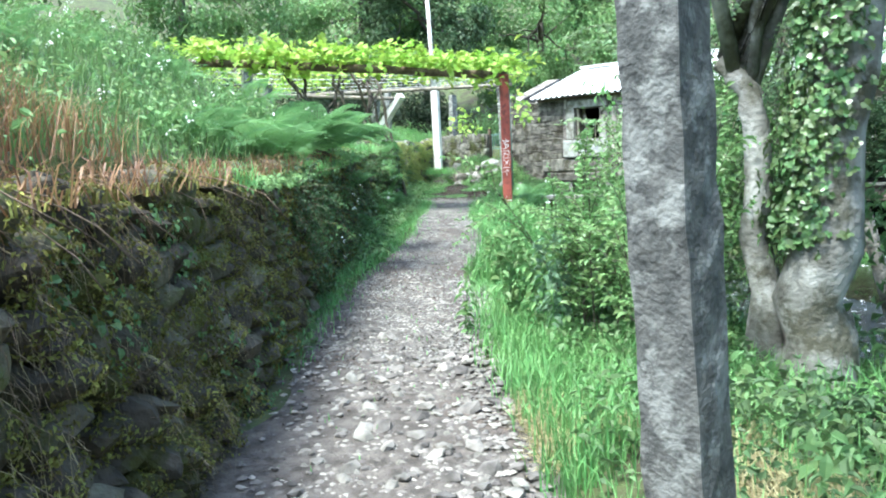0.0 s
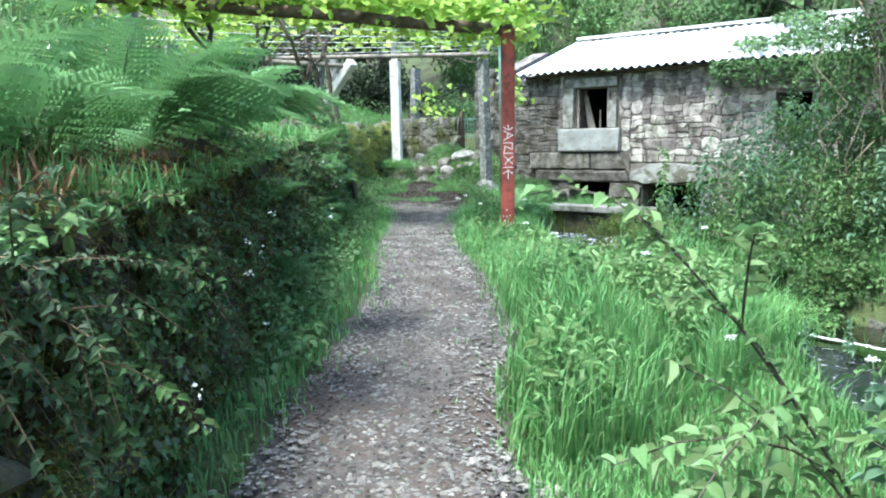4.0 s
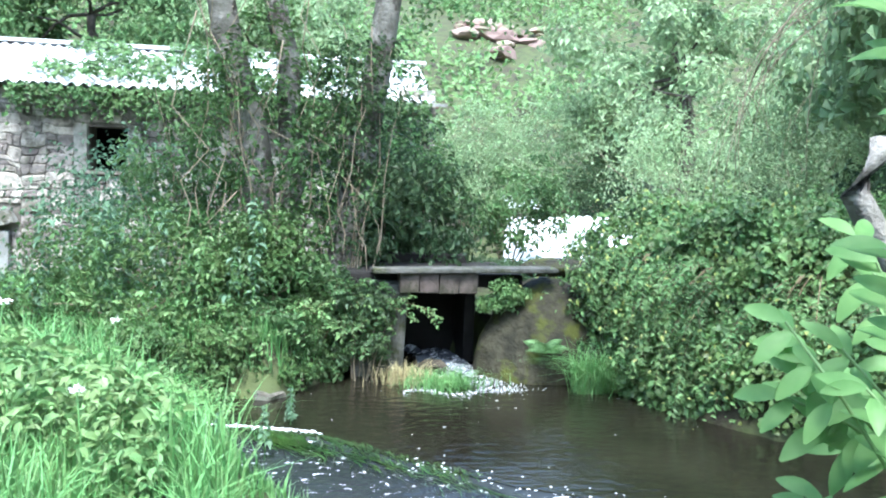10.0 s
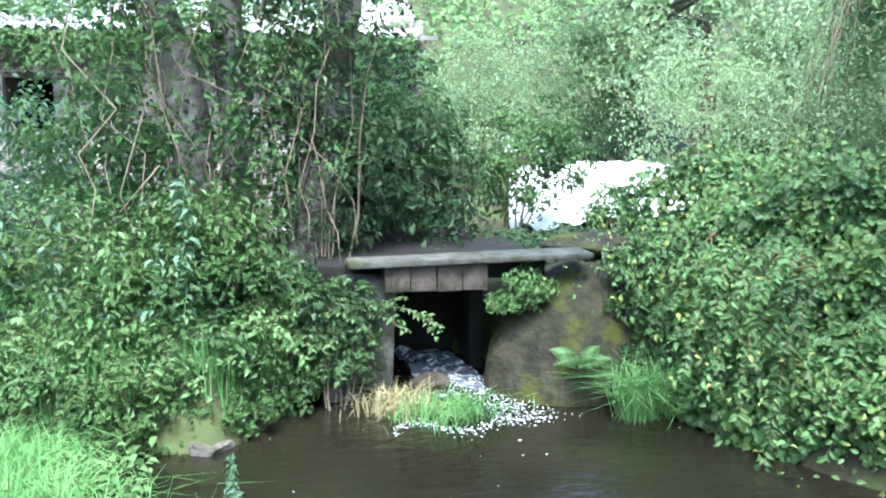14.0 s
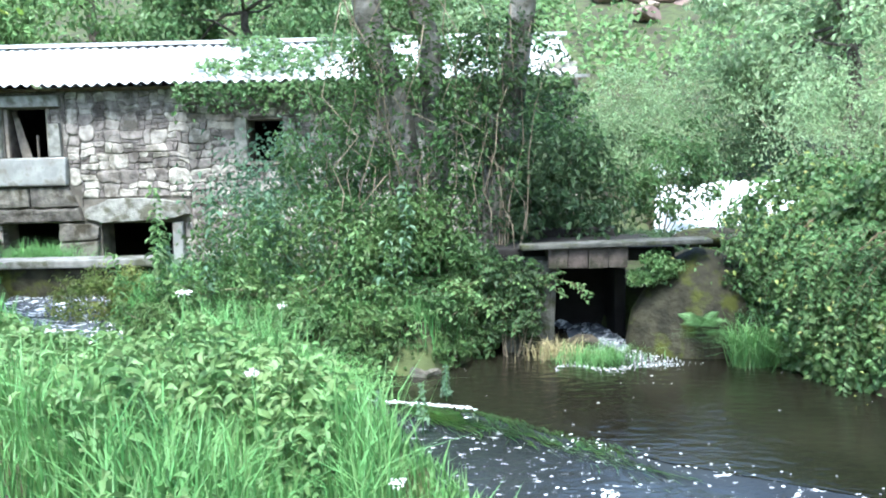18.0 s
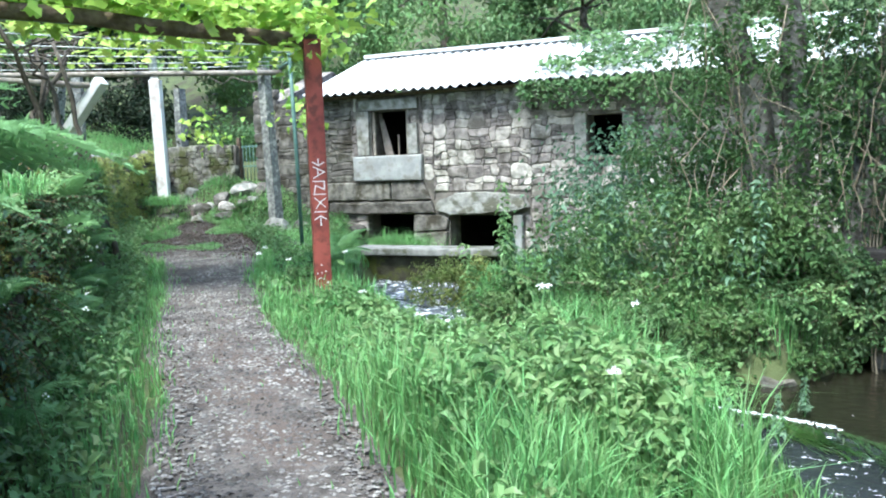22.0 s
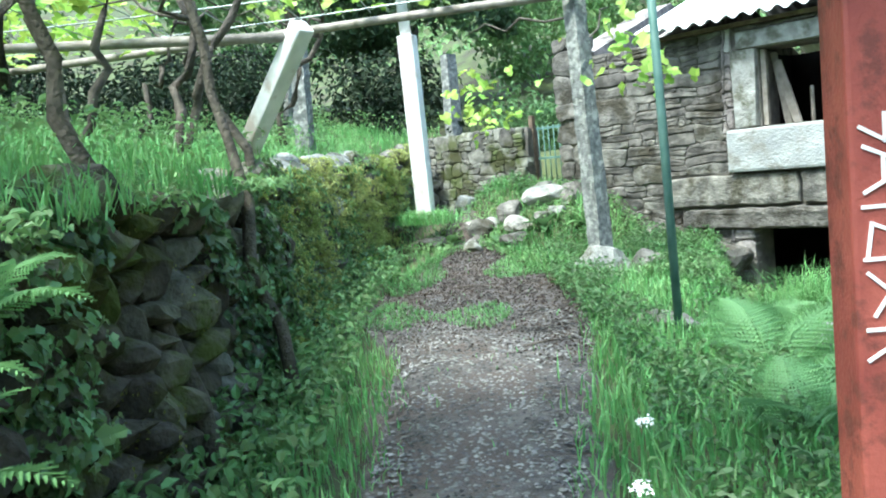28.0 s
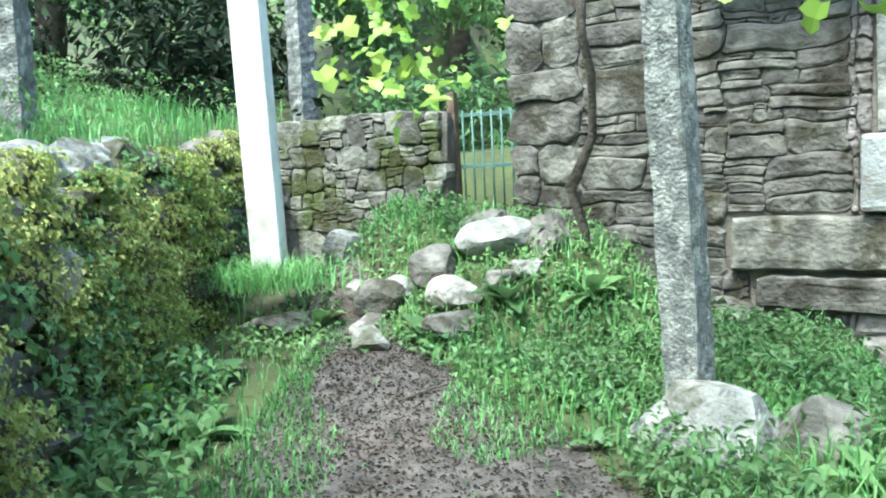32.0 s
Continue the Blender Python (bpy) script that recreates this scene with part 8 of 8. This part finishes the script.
P, N, O, q = on_stones(15000, 2.5, 14, lambda P, q: patch(P, q, 2.3, 2.4) + P[:, 2] * 0.7 > 0.0)
strands("root_fringe", "dead brown rootlets and stems hanging down the mossy wall", P, O, 0.08, 0.42, m_strand)
P, N, O, q = on_stones(2500, 2.5, 14, lambda P, q: P[:, 2] > np.interp(q, seg, WALL_C[:, 3]) - 0.22)
strands("root_fringe", "dead grass fringe over the top of the mossy wall", P, O, 0.1, 0.5, m_deadstem)
for lo, hi, n, cut_, sz, mt, nm, lab in ((2.5, 10.5, 9000, 0.55, 0.03, m_leaf_mid, "wall_weeds", "small leafy weeds rooted between the wall stones"), (9.0, 18.0, 22000, 0.15, 0.04, m_ivy, "wall_ivy", "dark ivy spreading over the terrace wall"), (17.5, 22.6, 19000, 0.35, 0.05, m_ivy, "wall_ivy", "dark ivy spreading over the terrace wall")):
    P, N, O, q = on_stones(n, lo, hi, lambda P, q: patch(P, q, 2.0, lo) > cut_)
    P = P + O * g.uniform(0.01, 0.07, (len(P), 1)) + g.normal(0, 0.02, P.shape)
    thing(nm, leaf_mesh(nm, P, O + [0, 0, 0.5] + g.normal(0, 0.45, P.shape), sz, mt, aspect=0.8, seed=n % 97, droop=0.5, kind="lobed" if mt is m_ivy else "oval"), lab, "ivy" if mt is m_ivy else "weeds", kind="stuff")
# yellow-green creeper draped over the end of the wall
P, N, O, q = on_stones(120000, 20.3, 27.2, lambda P, q: patch(P, q, 1.9, 0.9) + 0.5 * patch(P, q, 6.0, 0.5) + 0.9 * step(21.5, 23.5, q) > 0.45)
P = P + O * np.abs(g.normal(0.03, 0.05, (len(P), 1)))
thing("wall_creeper", leaf_mesh("wall_creeper", P, O + [0, 0, 0.7] + g.normal(0, 0.5, P.shape), 0.026, m_creeper, aspect=0.7, seed=29, droop=0.6), "fine yellow-green creeper draped over the terrace wall", "creeper", kind="stuff")
P, N, O, q = on_stones(6000, 20.3, 27.2, lambda P, q: patch(P, q, 2.4, 0.2) > 0.1)
strands("root_fringe", "brown creeper stems trailing down the wall", P, O, 0.1, 0.4, m_strand, 0.003)
for mt, cnt, sz, o_, nm, lab in ((m_leaf_light, 15000, 0.042, 2.2, "wall_weeds", "bright leafy weeds on the end of the terrace wall"), (m_ivy, 16000, 0.045, 4.1, "wall_ivy", "dark ivy in the lower part of the terrace wall")):
    P, N, O, q = on_stones(cnt, 21.0, 26.8, lambda P, q: patch(P, q, 2.6, o_) + (0.5 - P[:, 2]) * (0.9 if mt is m_ivy else -0.3) > 0.45)
    P = P + O * g.uniform(0.02, 0.1, (len(P), 1))
    thing(nm, leaf_mesh(nm, P, O + [0, 0, 0.6] + g.normal(0, 0.45, P.shape), sz, mt, aspect=0.7, seed=cnt % 89, droop=0.5, kind="oval"), lab, "weeds" if mt is m_leaf_light else "ivy", kind="stuff")
# weeds and grass over the top edge
TOPS = []
for s in g.uniform(7.5, 22.0, 9000):
    x, y, b, tp, a = wall_at(s)
    o = g.uniform(-0.12, 0.5)
    TOPS.append((x - math.sin(a) * o, y + math.cos(a) * o, tp - 0.04 + 0.24 * g.random() * (0.4 + o)))
P = np.array(TOPS)
k = patch(P, P[:, 0] * 1.4, 1.7, 0.3) > -0.5
thing("wall_top_weeds", leaf_mesh("wall_top_weeds", P[k], g.normal(0, 0.5, P[k].shape) + [0.3, -0.2, 0.9], 0.045, m_leaf_light, aspect=0.6, seed=35, kind="oval"), "bright weeds growing over the top edge of the terrace wall", "weeds", kind="stuff")
V, Q, T = blade_arrays(P[~k], 0.16, 0.008, 36, 0.9)
thing("wall_top_tufts", mesh_of("wall_top_tufts", V, [Q, T], m_tallgrass), "tufts of bright grass over the top edge of the terrace wall", "grass", kind="stuff")
# herbs thick along the foot of the wall
FOOT = []
for s in g.uniform(12, 25, 5200):
    x, y, b, tp, a = wall_at(s)
    o = 0.05 + 0.5 * g.random() ** 1.4
    FOOT.append((x + math.sin(a) * o, y - math.cos(a) * o, b + 0.03 + 0.34 * g.random() * (1 - o)))
P = np.array(FOOT)
thing("wall_foot_weeds", leaf_mesh("wall_foot_weeds", P, g.normal(0, 0.5, P.shape) + [0.2, -0.2, 0.9], 0.055, m_leaf_light, aspect=0.6, seed=33, kind="oval"), "leafy weeds crowding the foot of the terrace wall", "weeds", kind="stuff")
P = scatter(60000, -3.7, 0.2, -1.9, 0.0, lambda x, y: (path_edge(x, y) > -0.1) & (wall_side(x, y) < -0.2))[:9000]
P[:, 2] += 0.12 * g.random(len(P))
thing("corner_herbs", leaf_mesh("corner_herbs", P, g.normal(0, 0.5, P.shape) + [0, -0.2, 0.9], 0.04, m_leaf_light, aspect=0.6, seed=34, kind="oval"), "low leafy herbs growing round the fallen stones", "weeds", kind="stuff")
# small white flowers in the rough grass of the terrace
C = scatter(3000, 2, 12, -20, -8, lambda x, y: (wall_side(x, y) > 0.2) & (wall_side(x, y) < 4))[:80]
C[:, 2] += g.uniform(0.25, 0.55, len(C))
P = np.repeat(C, 8, 0) + g.normal(0, 0.014, (len(C) * 8, 3))
thing("terrace_flowers", leaf_mesh("terrace_flowers", P, g.normal(0, 0.4, P.shape) + [0.3, -0.3, 0.8], 0.017, m_flower, aspect=0.8, seed=41), "small white flowers in the rough terrace grass", "flowers", kind="stuff")
